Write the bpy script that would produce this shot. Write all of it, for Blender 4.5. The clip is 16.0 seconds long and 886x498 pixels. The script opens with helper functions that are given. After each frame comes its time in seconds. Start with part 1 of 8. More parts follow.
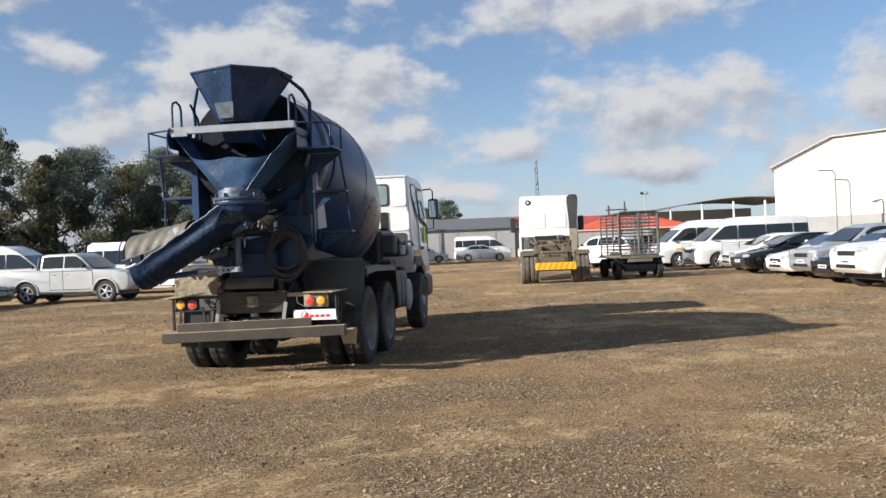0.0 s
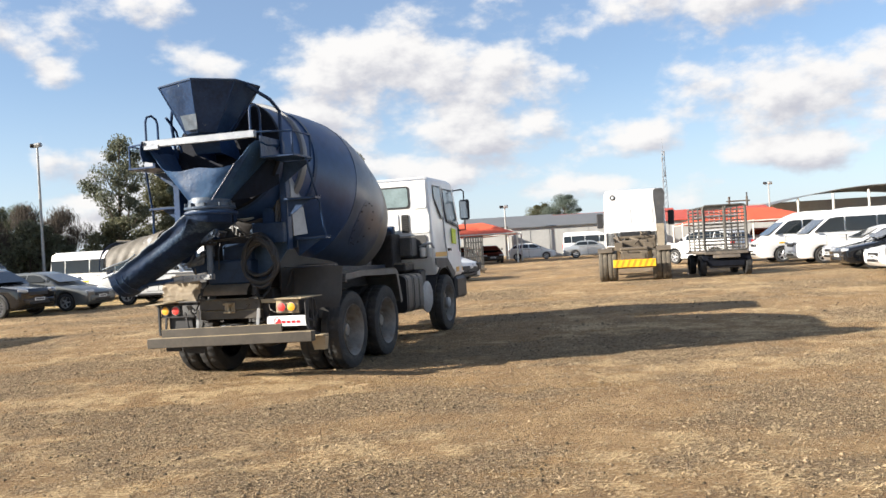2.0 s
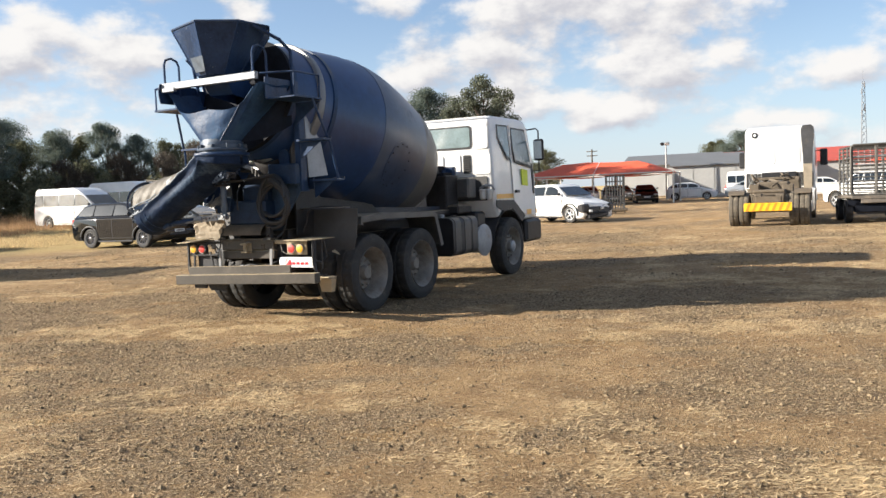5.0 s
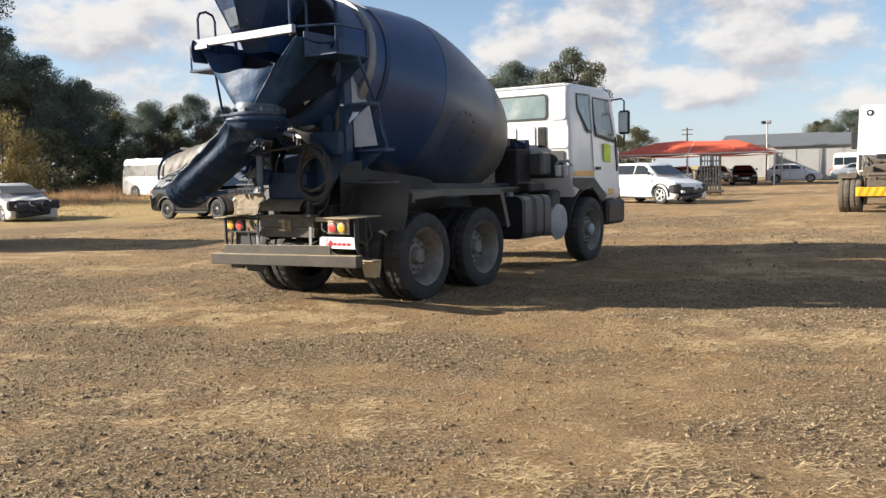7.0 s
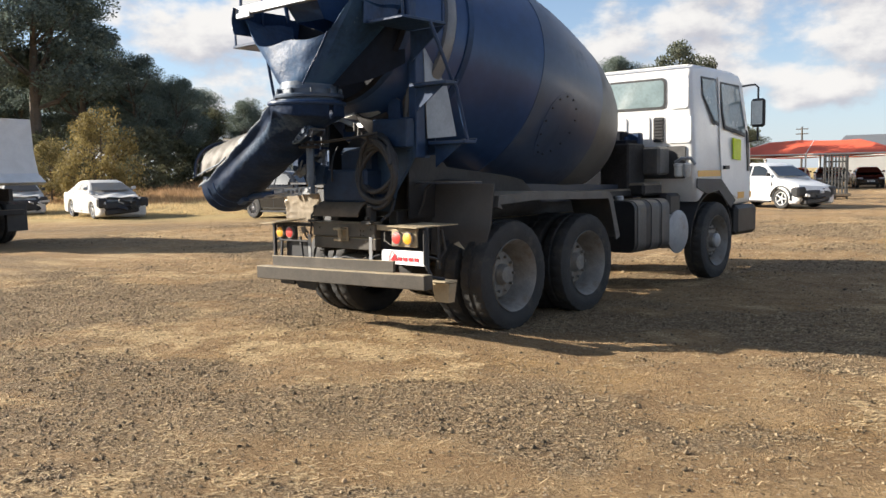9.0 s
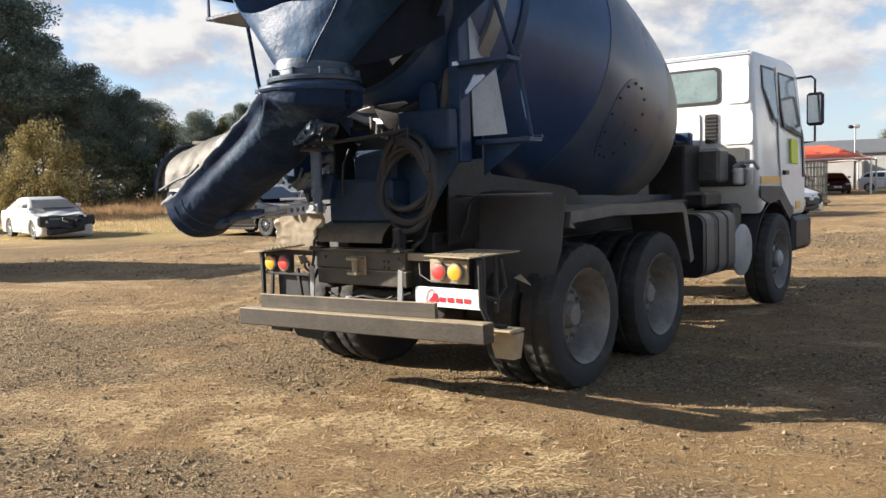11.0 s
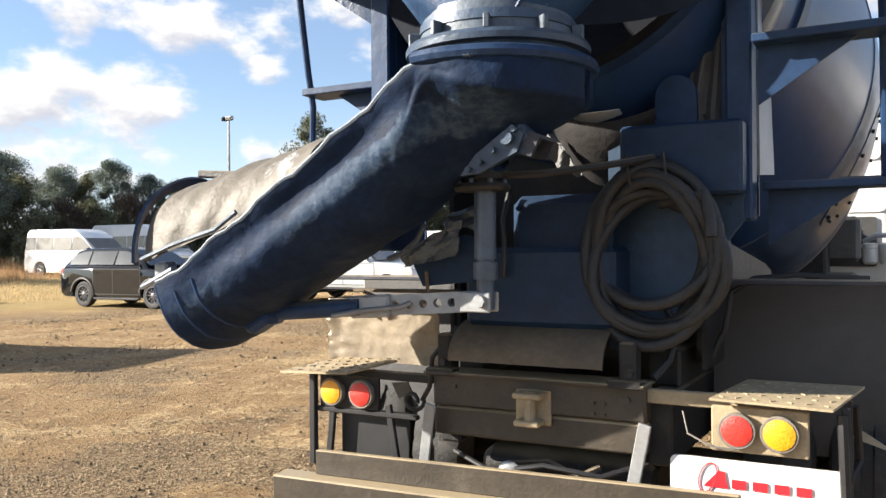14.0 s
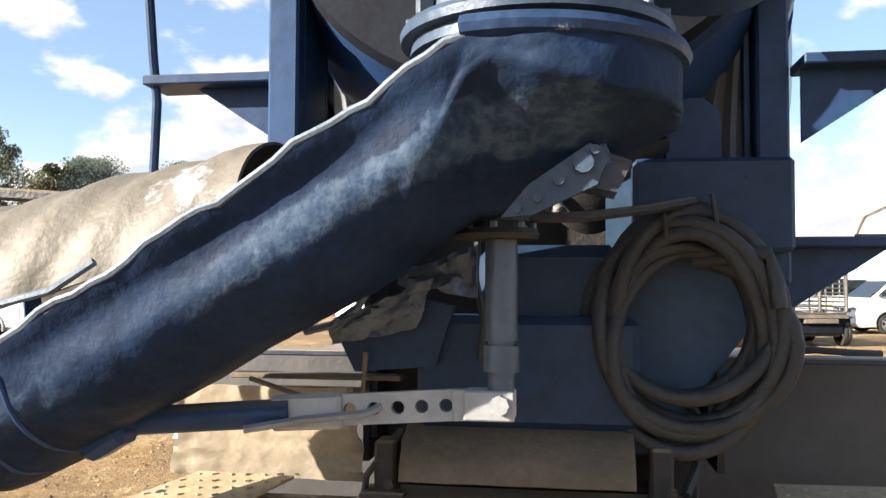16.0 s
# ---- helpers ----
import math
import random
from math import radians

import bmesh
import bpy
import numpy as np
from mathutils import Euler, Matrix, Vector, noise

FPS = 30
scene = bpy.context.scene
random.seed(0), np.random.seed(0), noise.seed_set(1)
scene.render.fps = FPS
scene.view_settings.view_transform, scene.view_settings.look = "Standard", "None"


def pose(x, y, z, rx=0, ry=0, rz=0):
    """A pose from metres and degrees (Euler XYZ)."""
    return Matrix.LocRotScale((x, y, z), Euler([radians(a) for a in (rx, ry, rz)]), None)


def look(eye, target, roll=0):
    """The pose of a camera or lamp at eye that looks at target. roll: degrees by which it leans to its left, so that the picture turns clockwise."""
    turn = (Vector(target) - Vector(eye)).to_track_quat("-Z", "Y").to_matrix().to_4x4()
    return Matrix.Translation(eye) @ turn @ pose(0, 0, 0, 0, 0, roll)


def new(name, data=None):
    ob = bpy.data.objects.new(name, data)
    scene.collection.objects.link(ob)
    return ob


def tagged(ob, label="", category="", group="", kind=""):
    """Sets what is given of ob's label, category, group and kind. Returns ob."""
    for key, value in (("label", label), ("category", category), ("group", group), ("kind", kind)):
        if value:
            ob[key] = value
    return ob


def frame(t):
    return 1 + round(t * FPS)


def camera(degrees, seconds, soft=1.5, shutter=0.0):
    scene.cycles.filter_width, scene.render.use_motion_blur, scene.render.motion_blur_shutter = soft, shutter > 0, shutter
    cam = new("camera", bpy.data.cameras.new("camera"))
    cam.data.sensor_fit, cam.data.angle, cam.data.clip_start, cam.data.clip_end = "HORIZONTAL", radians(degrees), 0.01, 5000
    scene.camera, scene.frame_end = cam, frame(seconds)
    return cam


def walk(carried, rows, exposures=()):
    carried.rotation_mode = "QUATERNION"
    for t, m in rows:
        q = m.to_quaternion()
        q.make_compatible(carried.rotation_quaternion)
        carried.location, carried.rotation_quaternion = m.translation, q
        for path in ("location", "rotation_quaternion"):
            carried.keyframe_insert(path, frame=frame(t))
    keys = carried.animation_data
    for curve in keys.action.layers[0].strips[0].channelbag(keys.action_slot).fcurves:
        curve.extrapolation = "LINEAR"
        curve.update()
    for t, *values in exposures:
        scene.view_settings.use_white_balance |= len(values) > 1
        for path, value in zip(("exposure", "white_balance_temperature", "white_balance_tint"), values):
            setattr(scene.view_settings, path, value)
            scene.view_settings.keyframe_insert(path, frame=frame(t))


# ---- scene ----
cam = camera(55.9, 16.0, soft=1.5)
METRES, EYE, TILT, LEAN, TURN = 13.761, 1.5, 0.0, 0.0, 0.0
ROWS = [
    (0.0, 0.0, 0.0, 0.0, -0.01, -0.23, 2.37),
    (0.5, 0.0353, 0.0009, -0.0003, 1.92, -0.04, 2.67),
    (1.0, 0.0688, 0.0064, 0.0009, 4.65, 0.06, 2.89),
    (1.5, 0.1038, 0.0163, 0.0019, 6.85, 0.12, 3.32),
    (2.0, 0.1393, 0.022, 0.0014, 8.85, -0.11, 3.21),
    (2.5, 0.169, 0.0332, 0.0003, 10.95, -1.31, 3.16),
    (3.0, 0.1989, 0.0424, 0.0014, 13.33, -1.58, 3.43),
    (5.5, 0.2769, 0.0996, 0.0006, 22.24, -4.21, 2.14),
    (6.0, 0.2689, 0.1208, -0.0008, 23.64, -4.27, 1.97),
    (6.5, 0.2647, 0.1515, -0.0038, 25.16, -5.18, 1.78),
    (7.0, 0.2582, 0.1817, -0.0017, 26.89, -5.28, 1.37),
    (7.5, 0.2458, 0.2139, -0.0017, 28.1, -5.53, 0.95),
    (8.0, 0.2379, 0.2498, -0.0034, 29.8, -5.75, -0.15),
    (8.5, 0.2188, 0.278, -0.0047, 33.51, -5.4, -0.13),
    (9.0, 0.1973, 0.3066, -0.0033, 33.55, -5.15, 0.98),
    (11.5, 0.0487, 0.4216, -0.0027, 29.63, -3.87, 1.82),
    (12.0, 0.0181, 0.4469, -0.0015, 29.19, -1.95, 1.53),
    (12.5, -0.0158, 0.4637, -0.0024, 28.51, -2.02, 0.48),
    (13.0, -0.0464, 0.4847, -0.0034, 26.74, -1.59, 0.56),
    (13.5, -0.0781, 0.5047, -0.001, 23.43, -0.73, 0.23),
    (14.0, -0.1102, 0.5175, 0.0, 21.24, 0.11, 0.41),
    (14.5, -0.1394, 0.5404, 0.0003, 19.37, -0.0, 0.28),
    (15.0, -0.1641, 0.5535, 0.0005, 13.08, -0.22, -1.29),
    (15.5, -0.1767, 0.5639, 0.0043, 7.1, 1.74, -0.8),
    (16.0, -0.1821, 0.5736, 0.007, 1.02, 2.46, -0.26),
]
walk(cam, [(t, pose(0, 0, EYE, TILT, LEAN, TURN) @ pose(METRES * x, METRES * y, METRES * z, 90 + pitch, roll, yaw)) for t, x, y, z, yaw, pitch, roll in ROWS],
     [(0.0, 0.85, 6150, 10), (1.5, 1.3, 6400, 10), (3.0, 1.4, 6500, 10), (5.5, 1.29, 6550, 10), (6.5, 1.22, 6550, 10), (9.0, 1.3, 6550, 10), (11.5, 1.32, 6530, 10), (12.5, 1.57, 6500, 10), (13.5, 1.68, 6520, 10), (14.5, 1.56, 6560, 10), (15.5, 1.76, 6700, 10), (16.0, 1.88, 6620, 10)])

# ---- world, sun ----
SUN_AZ, SUN_EL = 113.3, 22.6        # degrees to the left of +y, degrees above the horizon
CLOUDS = [                          # azimuth to the left of +y, elevation, half width, half height in degrees
    (12.0, 11.6, 9.5, 4.6), (4.0, 11.3, 5.0, 3.0), (-11.0, 15.2, 12.0, 3.0), (-14.0, 8.6, 8.0, 3.2),
    (-15.6, 5.0, 5.0, 1.5), (-28.0, 8.4, 4.0, 4.0), (24.0, 13.0, 3.0, 1.6), (8.0, 5.0, 8.0, 1.8),
    (-1.5, 3.6, 5.5, 1.2), (47.0, 8.6, 10.0, 4.4), (38.0, 14.5, 7.0, 2.0), (33.0, 12.0, 1.8, 1.2),
    (58.0, 14.0, 7.0, 3.0), (-42.0, 10.0, 8.0, 3.5), (75.0, 12.0, 9.0, 5.0), (29.0, 16.5, 4.0, 1.4),
    (6.0, 7.6, 8.0, 2.3), (14.0, 5.6, 7.0, 1.6), (-4.0, 6.4, 5.0, 1.5), (31.0, 4.2, 5.0, 1.0), (17.0, 20.0, 6.0, 2.2), (-33.0, 17.0, 8.0, 2.5), (26.0, 6.8, 2.2, 0.9),
]


def link(nt, a, b):
    nt.links.new(a, b)


def maths(nt, op, a, b=0.0, clamp=False):
    n = nt.nodes.new("ShaderNodeMath")
    n.operation, n.use_clamp = op, clamp
    for i, x in enumerate((a, b)):
        if isinstance(x, (int, float)):
            n.inputs[i].default_value = x
        else:
            nt.links.new(x, n.inputs[i])
    return n.outputs[0]


def vmaths(nt, op, a, b=(0, 0, 0)):
    n = nt.nodes.new("ShaderNodeVectorMath")
    n.operation = op
    for i, x in enumerate((a, b)):
        if isinstance(x, tuple):
            n.inputs[i].default_value = x
        else:
            nt.links.new(x, n.inputs[i])
    return n.outputs["Value" if op == "LENGTH" else "Vector"]


def mixed(nt, fac, a, b):
    n = nt.nodes.new("ShaderNodeMix")
    n.data_type = "RGBA"
    for i, x in ((0, fac), (6, a), (7, b)):
        if isinstance(x, (int, float)):
            n.inputs[i].default_value = x
        elif isinstance(x, tuple):
            n.inputs[i].default_value = (*x[:3], 1)
        else:
            nt.links.new(x, n.inputs[i])
    return n.outputs[2]


def noised(nt, vec, scale, detail=4.0, rough=0.55):
    n = nt.nodes.new("ShaderNodeTexNoise")
    n.inputs["Scale"].default_value, n.inputs["Detail"].default_value = scale, detail
    n.inputs["Roughness"].default_value = rough
    if vec is not None:
        nt.links.new(vec, n.inputs["Vector"])
    return n.outputs[0]


def ramped(nt, x, lo, hi, a=0.0, b=1.0):
    n = nt.nodes.new("ShaderNodeMapRange")
    n.interpolation_type = "SMOOTHSTEP"
    nt.links.new(x, n.inputs[0])
    for i, v in ((1, lo), (2, hi), (3, a), (4, b)):
        n.inputs[i].default_value = v
    return n.outputs[0]


def make_world():
    w = bpy.data.worlds.new("sky")
    scene.world = w
    w.use_nodes = True
    nt = w.node_tree
    nt.nodes.clear()
    sky = nt.nodes.new("ShaderNodeTexSky")
    sky.sky_type, sky.sun_disc = "NISHITA", False
    sky.sun_elevation, sky.sun_rotation = radians(SUN_EL), radians(-SUN_AZ)
    sky.air_density, sky.dust_density, sky.ozone_density = 1.0, 0.6, 1.6
    tc = nt.nodes.new("ShaderNodeTexCoord")
    sep = nt.nodes.new("ShaderNodeSeparateXYZ")
    link(nt, tc.outputs["Generated"], sep.inputs[0])
    az = maths(nt, "MULTIPLY", maths(nt, "ARCTAN2", maths(nt, "MULTIPLY", sep.outputs[0], -1.0), sep.outputs[1]), 57.2958)
    el = maths(nt, "MULTIPLY", maths(nt, "ARCSINE", sep.outputs[2]), 57.2958)
    comb = nt.nodes.new("ShaderNodeCombineXYZ")
    link(nt, az, comb.inputs[0])
    link(nt, el, comb.inputs[1])

    def density(vec):
        best = None
        for a, e, ww, hh in CLOUDS:
            d = vmaths(nt, "MULTIPLY", vmaths(nt, "SUBTRACT", vec, (a, e, 0.0)), (1 / ww, 1 / hh, 0.0))
            d = maths(nt, "SUBTRACT", 1.0, vmaths(nt, "LENGTH", d))
            best = d if best is None else maths(nt, "MAXIMUM", best, d)
        puff = noised(nt, vmaths(nt, "MULTIPLY", vec, (0.21, 0.34, 0.0)), 1.0, 8.0, 0.56)
        big = noised(nt, vmaths(nt, "MULTIPLY", vec, (0.05, 0.09, 0.0)), 1.0, 2.0, 0.5)
        t = maths(nt, "MULTIPLY", maths(nt, "SUBTRACT", puff, 0.5), 3.1)
        t = maths(nt, "ADD", t, maths(nt, "MULTIPLY", maths(nt, "SUBTRACT", big, 0.5), 0.8))
        # clouds all round, unseen ones too, added to brighten the shaded sides
        field = noised(nt, vmaths(nt, "MULTIPLY", tc.outputs["Generated"], (2.6, 2.6, 5.0)), 1.0, 2.0, 0.5)
        best = maths(nt, "MAXIMUM", best, ramped(nt, field, 0.36, 0.66, -1.1, 0.55))
        return maths(nt, "ADD", maths(nt, "MAXIMUM", best, -1.2), t)

    here = density(comb.outputs[0])
    sunward = density(vmaths(nt, "ADD", comb.outputs[0], (0.7, 1.1, 0.0)))
    mask = ramped(nt, here, -0.08, 0.66)
    mask = maths(nt, "MULTIPLY", mask, ramped(nt, el, 0.0, 2.5, 0.35, 1.0))
    lit = maths(nt, "SUBTRACT", here, sunward)
    lit = ramped(nt, maths(nt, "SUBTRACT", lit, maths(nt, "MULTIPLY", here, 0.22)), -0.75, 0.35)
    cloud = mixed(nt, lit, (0.60, 0.61, 0.675), (0.99, 0.975, 0.96))
    haze = ramped(nt, el, -2.0, 13.0, 0.5, 0.0)
    clear = vmaths(nt, "MULTIPLY", sky.outputs[0], (SKY * 0.86, SKY * 0.99, SKY * 1.15))
    clear = mixed(nt, 0.12, clear, (0.40, 0.44, 0.50))
    clear = mixed(nt, haze, clear, (0.335, 0.375, 0.455))
    col = mixed(nt, mask, clear, vmaths(nt, "MULTIPLY", cloud, (CLOUD, CLOUD, CLOUD)))
    bg = nt.nodes.new("ShaderNodeBackground")
    out = nt.nodes.new("ShaderNodeOutputWorld")
    link(nt, col, bg.inputs[0])
    link(nt, bg.outputs[0], out.inputs[0])


SKY, CLOUD = 0.056, 0.385
make_world()
sun = new("sun", bpy.data.lights.new("sun", "SUN"))
sun.data.energy, sun.data.angle, sun.data.color = 5.0, radians(0.55), (1.0, 0.92, 0.80)
to_sun = Vector((-math.sin(radians(SUN_AZ)) * math.cos(radians(SUN_EL)), math.cos(radians(SUN_AZ)) * math.cos(radians(SUN_EL)), math.sin(radians(SUN_EL))))
sun.matrix_world = look(to_sun * 50, (0, 0, 0))


# ---- materials ----
def mat(name, col, rough=0.55, metal=0.0, var=0.15, scale=5.0, dirt=None, amount=0.4, dscale=2.5, bump=0.0, bscale=50.0,
        coat=0.0, rand=0.0, wear=None, wear_amount=0.3, wscale=7.0, emit=0.0, grain=(1.0, 1.0, 1.0), spec=0.5, settle=None):
    """Colour with variation at two scales, dust or stains of another colour, worn patches and fine relief."""
    m = bpy.data.materials.new(name)
    m.use_nodes = True
    nt = m.node_tree
    p = nt.nodes["Principled BSDF"]
    tc = nt.nodes.new("ShaderNodeTexCoord")
    vec = vmaths(nt, "MULTIPLY", tc.outputs["Object"], grain)
    n1 = noised(nt, vec, scale, 5.0)
    n2 = noised(nt, vec, scale * 9.0, 3.0)
    f = maths(nt, "ADD", maths(nt, "MULTIPLY", n1, 0.65), maths(nt, "MULTIPLY", n2, 0.35))
    dark = tuple(c * (1 - var) for c in col)
    light = tuple(min(1, c * (1 + var)) for c in col)
    c = mixed(nt, ramped(nt, f, 0.32, 0.68), dark, light)
    if rand:
        oi = nt.nodes.new("ShaderNodeObjectInfo")
        c = mixed(nt, maths(nt, "MULTIPLY", oi.outputs["Random"], rand), c, tuple(x * 0.35 for x in col))
    r = None
    if dirt:
        d = noised(nt, vec, dscale, 8.0, 0.65)
        d = ramped(nt, d, 0.68 - 0.4 * amount, 0.92 - 0.4 * amount)
        c = mixed(nt, maths(nt, "MULTIPLY", d, min(1.0, 0.55 + amount * 0.5)), c, dirt)
        r = maths(nt, "ADD", rough, maths(nt, "MULTIPLY", d, max(0.0, 0.88 - rough)))
    if wear:
        d = noised(nt, vec, wscale, 9.0, 0.7)
        d = ramped(nt, d, 0.66 - 0.35 * wear_amount, 0.72 - 0.35 * wear_amount)
        c = mixed(nt, d, c, wear)
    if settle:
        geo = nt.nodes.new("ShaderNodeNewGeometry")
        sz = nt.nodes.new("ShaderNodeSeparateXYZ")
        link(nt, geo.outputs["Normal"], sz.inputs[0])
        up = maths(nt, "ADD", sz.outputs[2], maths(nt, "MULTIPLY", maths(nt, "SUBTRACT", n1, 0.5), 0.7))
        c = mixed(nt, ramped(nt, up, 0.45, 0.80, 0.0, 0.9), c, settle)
    link(nt, c, p.inputs["Base Color"])
    if r is not None:
        link(nt, r, p.inputs["Roughness"])
    else:
        rr = maths(nt, "ADD", rough - 0.06, maths(nt, "MULTIPLY", n1, 0.12))
        link(nt, rr, p.inputs["Roughness"])
    p.inputs["Metallic"].default_value = metal
    p.inputs["Specular IOR Level"].default_value = spec
    p.inputs["Coat Weight"].default_value = coat
    p.inputs["Coat Roughness"].default_value = 0.12
    if bump:
        b = nt.nodes.new("ShaderNodeBump")
        b.inputs["Strength"].default_value, b.inputs["Distance"].default_value = min(1.0, bump), 0.02
        link(nt, noised(nt, vec, bscale, 4.0, 0.6), b.inputs["Height"])
        link(nt, b.outputs[0], p.inputs["Normal"])
    if emit:
        link(nt, c, p.inputs["Emission Color"])
        p.inputs["Emission Strength"].default_value = emit
    return m


DUST = (0.34, 0.26, 0.17)
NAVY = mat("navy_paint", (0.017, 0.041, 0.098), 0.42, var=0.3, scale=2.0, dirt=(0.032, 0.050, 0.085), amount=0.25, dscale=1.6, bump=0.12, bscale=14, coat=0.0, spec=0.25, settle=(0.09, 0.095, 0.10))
NAVY_WORN = mat("worn_navy_paint", (0.016, 0.037, 0.088), 0.38, var=0.35, scale=3.0, dirt=(0.035, 0.065, 0.12), amount=0.4, dscale=1.7, bump=0.4, bscale=11, spec=0.25,
                wear=(0.20, 0.24, 0.28), wear_amount=0.05, wscale=12)
FUNNEL = mat("worn_blue_funnel_paint", (0.016, 0.046, 0.108), 0.5, var=0.35, scale=3.0, dirt=(0.04, 0.085, 0.150), amount=0.5, dscale=3.0, bump=0.35, bscale=18, spec=0.22,
             wear=(0.15, 0.22, 0.30), wear_amount=0.06, wscale=16)
# navy taken down to near black: the side cover's shade is in this colour
SHADED_NAVY = mat("shaded_navy_sheet", (0.007, 0.012, 0.024), 0.6, var=0.3, scale=2.0, dirt=(0.014, 0.018, 0.026), amount=0.3, dscale=1.6, spec=0.12, bump=0.08, bscale=12)


def chute_paint():
    """Navy paint; the sunlit strip below the chute's rim is painted in paler blue."""
    m = mat("hammered_chute_paint", (0.010, 0.022, 0.052), 0.62, var=0.35, scale=5.0, dirt=(0.020, 0.034, 0.062), amount=0.4, dscale=2.2, bump=0.30, bscale=17, spec=0.12)
    nt = m.node_tree
    p = nt.nodes["Principled BSDF"]
    tc = nt.nodes.new("ShaderNodeTexCoord")
    sep = nt.nodes.new("ShaderNodeSeparateXYZ")
    link(nt, tc.outputs["Object"], sep.inputs[0])
    x, y, z = sep.outputs
    below = maths(nt, "SUBTRACT", maths(nt, "ADD", maths(nt, "MULTIPLY", maths(nt, "MINIMUM", x, -0.10), 0.60), 2.115), z)
    warp = maths(nt, "MULTIPLY", maths(nt, "SUBTRACT", noised(nt, tc.outputs["Object"], 5.0, 6.0, 0.65), 0.5), 0.16)
    d = maths(nt, "ADD", below, warp)
    belt = maths(nt, "MULTIPLY", ramped(nt, d, 0.085, 0.100), ramped(nt, d, 0.205, 0.185))
    ends = maths(nt, "MULTIPLY", ramped(nt, maths(nt, "ADD", x, warp), -0.78, -0.52), ramped(nt, maths(nt, "ADD", x, warp), 0.22, 0.10))
    low = maths(nt, "MULTIPLY", ramped(nt, d, 0.11, 0.14), ramped(nt, d, 0.21, 0.17))
    low = maths(nt, "MULTIPLY", low, maths(nt, "MULTIPLY", ramped(nt, x, -1.22, -1.10), ramped(nt, x, -0.88, -0.98)))
    # worn: mask of the painted sun strip, with a fainter one near the end
    worn = maths(nt, "MAXIMUM", maths(nt, "MULTIPLY", belt, ends), maths(nt, "MULTIPLY", low, 0.6))
    worn = maths(nt, "MULTIPLY", worn, ramped(nt, y, -0.50, -0.56))
    grain = noised(nt, tc.outputs["Object"], 26.0, 6.0, 0.7)
    worn = maths(nt, "MULTIPLY", worn, ramped(nt, grain, 0.30, 0.55, 0.45, 1.0))
    was = p.inputs["Base Color"].links[0].from_socket
    col = mixed(nt, ramped(nt, grain, 0.42, 0.68), (0.026, 0.048, 0.088), (0.060, 0.088, 0.130))
    link(nt, mixed(nt, worn, was, col), p.inputs["Base Color"])
    return m


CHUTE = chute_paint()
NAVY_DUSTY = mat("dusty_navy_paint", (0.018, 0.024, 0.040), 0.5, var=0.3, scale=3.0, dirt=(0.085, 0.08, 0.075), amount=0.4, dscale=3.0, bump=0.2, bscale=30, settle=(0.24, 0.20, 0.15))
DRUM_PAINT = mat("drum_paint", (0.016, 0.044, 0.122), 0.36, var=0.22, scale=1.2, dirt=(0.045, 0.056, 0.08), amount=0.22, dscale=1.3, bump=0.05, bscale=9, coat=0.12)
DRUM_GREY = mat("drum_paint_dusty", (0.026, 0.044, 0.086), 0.36, var=0.24, scale=1.4, dirt=(0.085, 0.092, 0.105), amount=0.38, dscale=1.6, bump=0.05, bscale=9, coat=0.12)
MOUTH = mat("dark_stained_steel", (0.030, 0.028, 0.028), 0.7, spec=0.2, var=0.4, scale=4, dirt=(0.10, 0.085, 0.068), amount=0.35, bump=0.2)
# near-black, so the drum mouth stays dark in sun: shade kept in the colour
SHADED_BLACK = mat("shaded_black_steel", (0.009, 0.011, 0.017), 0.75, spec=0.12, var=0.4, scale=4, bump=0.1)
NECK = mat("scuffed_blue_grey_flange", (0.075, 0.098, 0.128), 0.5, 0.1, var=0.3, scale=9, dirt=(0.17, 0.19, 0.215), amount=0.4, dscale=7, bump=0.15)
TORN = mat("torn_pale_sheet", (0.085, 0.112, 0.155), 0.45, 0.2, var=0.3, scale=9, dirt=(0.15, 0.18, 0.22), amount=0.4, dscale=9, bump=0.5, bscale=22)
DRUM_HEAD = mat("drum_head_dusty", (0.085, 0.082, 0.078), 0.45, var=0.2, scale=1.6, dirt=(0.16, 0.145, 0.12), amount=0.4, dscale=1.8, bump=0.05, bscale=9)
COIL_PLATE = mat("pale_worn_blue_plate", (0.028, 0.054, 0.094), 0.5, spec=0.3, var=0.3, scale=3.0, dirt=(0.065, 0.102, 0.145), amount=0.45, dscale=2.2, bump=0.08, bscale=14)
BLUE_DULL = mat("dull_blue_grey_paint", (0.013, 0.031, 0.068), 0.5, spec=0.3, var=0.3, scale=3.0, dirt=(0.034, 0.056, 0.092), amount=0.35, dscale=3.0, bump=0.1, bscale=14)
POST = mat("dark_grey_post_paint", (0.072, 0.095, 0.128), 0.42, 0.15, var=0.2, scale=6, dirt=(0.17, 0.165, 0.155), amount=0.35, bump=0.12)
BRACKET = mat("blue_grey_bracket", (0.042, 0.066, 0.105), 0.45, 0.2, var=0.25, scale=6, dirt=(0.13, 0.135, 0.14), amount=0.35, bump=0.15)
DUSTY_STEEL = mat("dust_covered_steel", (0.115, 0.090, 0.062), 0.72, var=0.25, scale=4.0, dirt=(0.085, 0.07, 0.055), amount=0.4, dscale=5, bump=0.35, bscale=25)
PEELED = mat("dusty_steel_with_peeled_silver", (0.112, 0.098, 0.078), 0.62, var=0.2, scale=4.0, dirt=(0.085, 0.073, 0.057), amount=0.4, dscale=5, bump=0.5, bscale=12,
             wear=(0.30, 0.305, 0.315), wear_amount=0.17, wscale=4.2)
